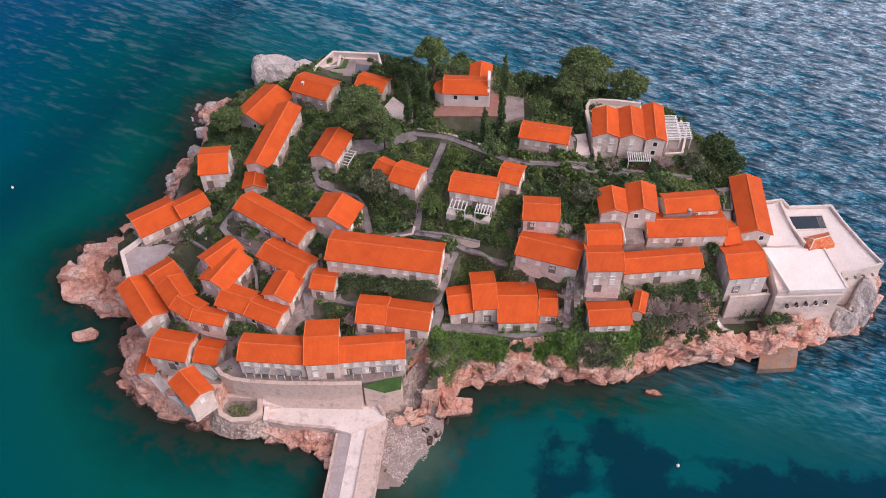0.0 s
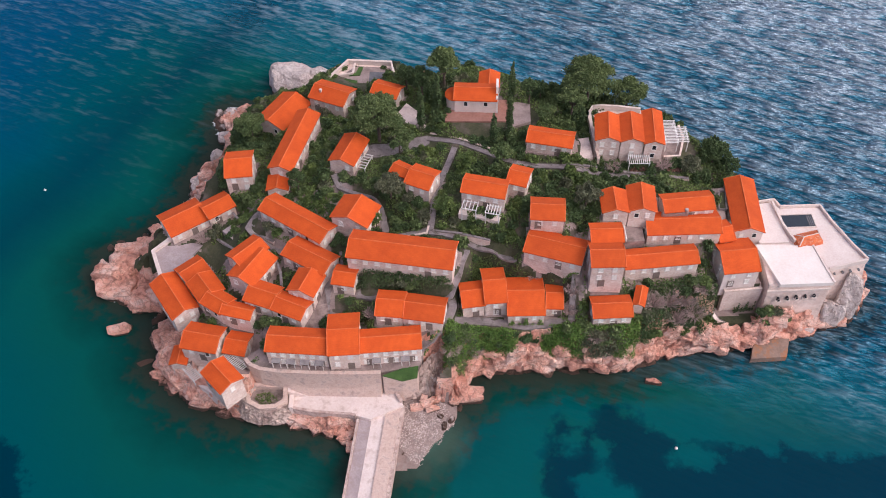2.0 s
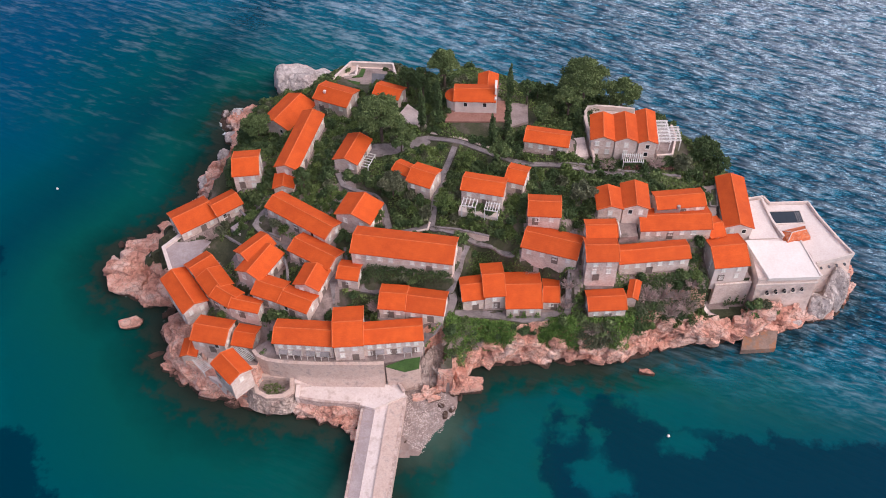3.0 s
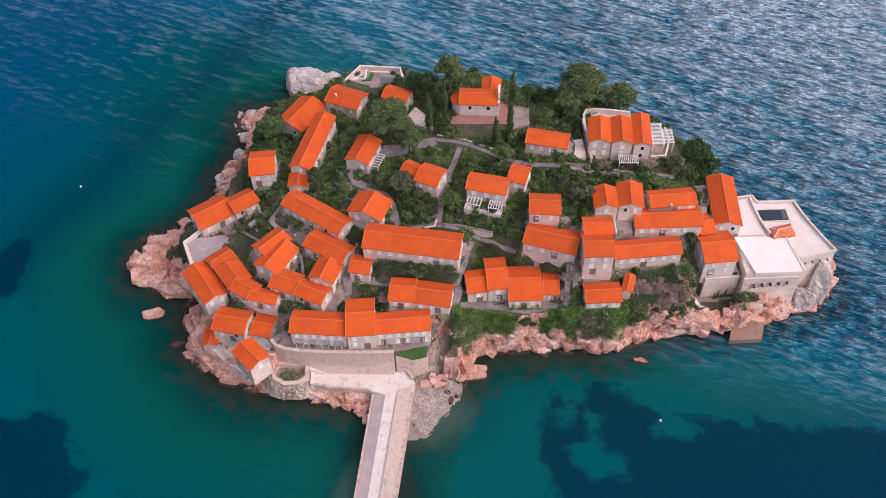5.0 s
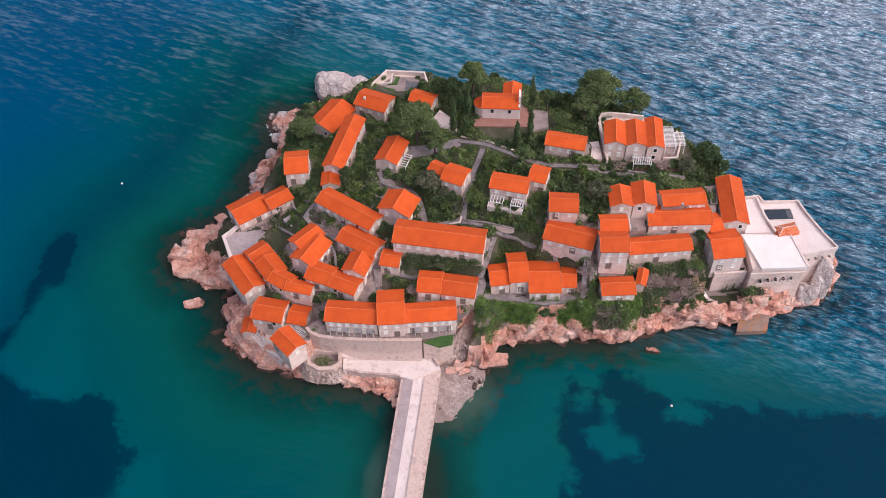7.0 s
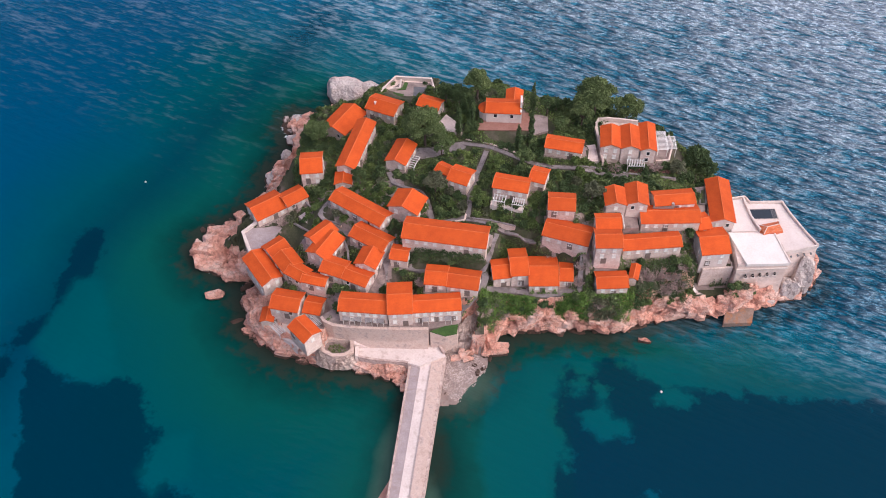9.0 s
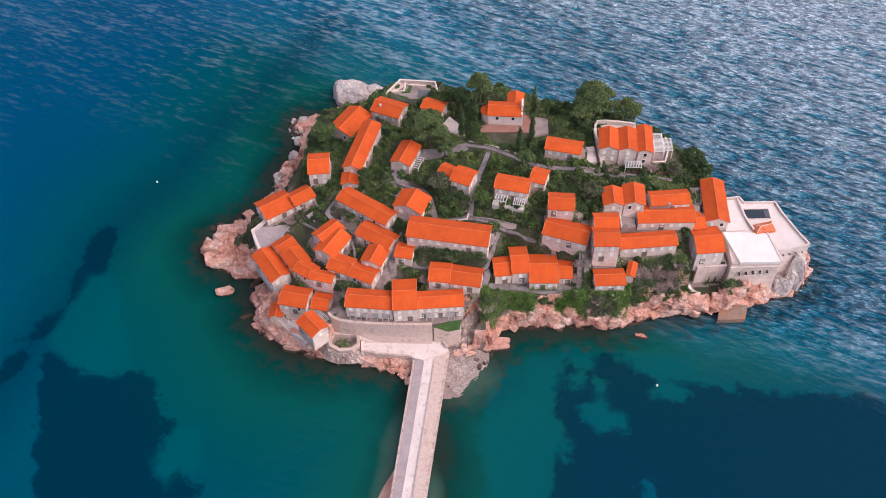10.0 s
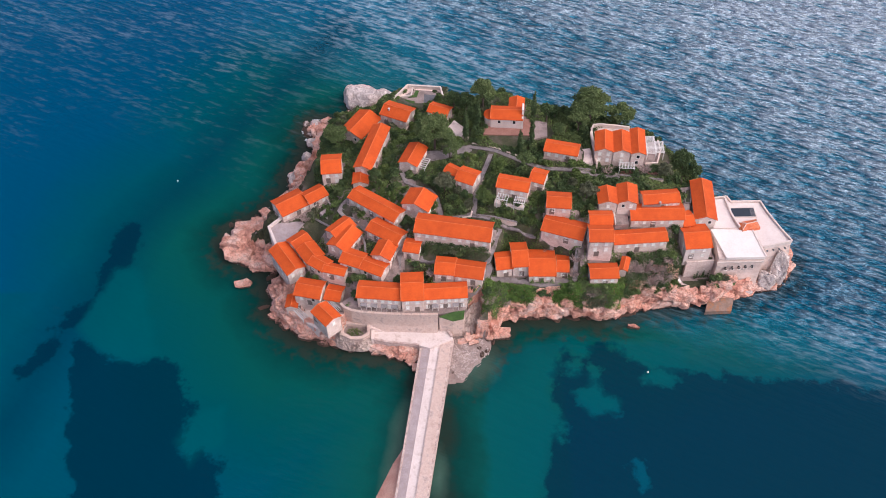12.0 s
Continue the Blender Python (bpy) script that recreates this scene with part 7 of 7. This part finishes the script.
for k, (bx, by, br, bh) in enumerate(((44.5, 114.2, 2.8, 3.4), (48.4, 115.8, 3.4, 4.2), (52.4, 117.0, 3.4, 4.0), (50.6, 113.6, 2.6, 3.0), (55.0, 114.6, 2.8, 3.0), (56.6, 118.4, 2.4, 2.6), (25.2, 113.6, 1.8, 2.4), (26.0, 116.8, 1.8, 2.4), (17.8, 121.2, 1.6, 1.8), (-1.8, 105.6, 2.6, 1.8), (3.6, 107.6, 2.2, 1.6), (31.0, 108.2, 2.2, 1.8), (-19.6, 112.6, 1.8, 2.4), (-12.0, 100.6, 1.6, 1.4), (-62.0, 139.2, 2.0, 1.8), (39.6, 150.6, 2.0, 2.0), (52.0, 150.6, 2.0, 2.0), (-44.6, 97.6, 1.6, 1.6))):
    bare_shrub(bx, by, br, bh, 90 + k)

# floats on the sea
for fx, fy in ((-113.9, 171.3), (46.9, 86.0)):
    bm = bmesh.new()
    bmesh.ops.create_uvsphere(bm, u_segments=12, v_segments=8, radius=0.35)
    limb(bm, (0, 0, 0.2), (0, 0, 0.75), 0.05, 0.04, 6)
    tagged(part("buoy", bm, WHITE, m=pose(fx, fy, 0.1)), "white mooring buoy afloat on the sea", "buoy", "mooring buoys")

bank("flower_strip", [(43.6, 149.4), (58.6, 149.8), (58.4, 151.6), (43.8, 151.2)], 0.9, surface("red_leaf", (0.16, 0.075, 0.06), (0.34, 0.17, 0.14), 0.4, 3.0, 0.8, 0.0, vary=0.3, island=True), 88, "reddish bushes in a strip before the three-gabled house", density=40)
bank("hedge_bank", [(43.4, 147.6), (51.0, 147.6), (51.0, 149.0), (43.6, 149.0)], 0.9, LEAF, 89, "green hedge before the three-gabled house", density=40)

tagged(new("bush", crown_mesh("bush", [(-43.6, 97.6, 5.2, 1.5, 0.9, 0.7), (-42.2, 98.4, 5.2, 1.3, 0.9, 0.7), (-45.0, 98.8, 5.2, 1.2, 1.0, 0.8), (-43.4, 99.4, 5.1, 1.1, 0.8, 0.6)], 220, 0.18, 95, LEAF)), "green plants bedded in the sunken garden", "bush")
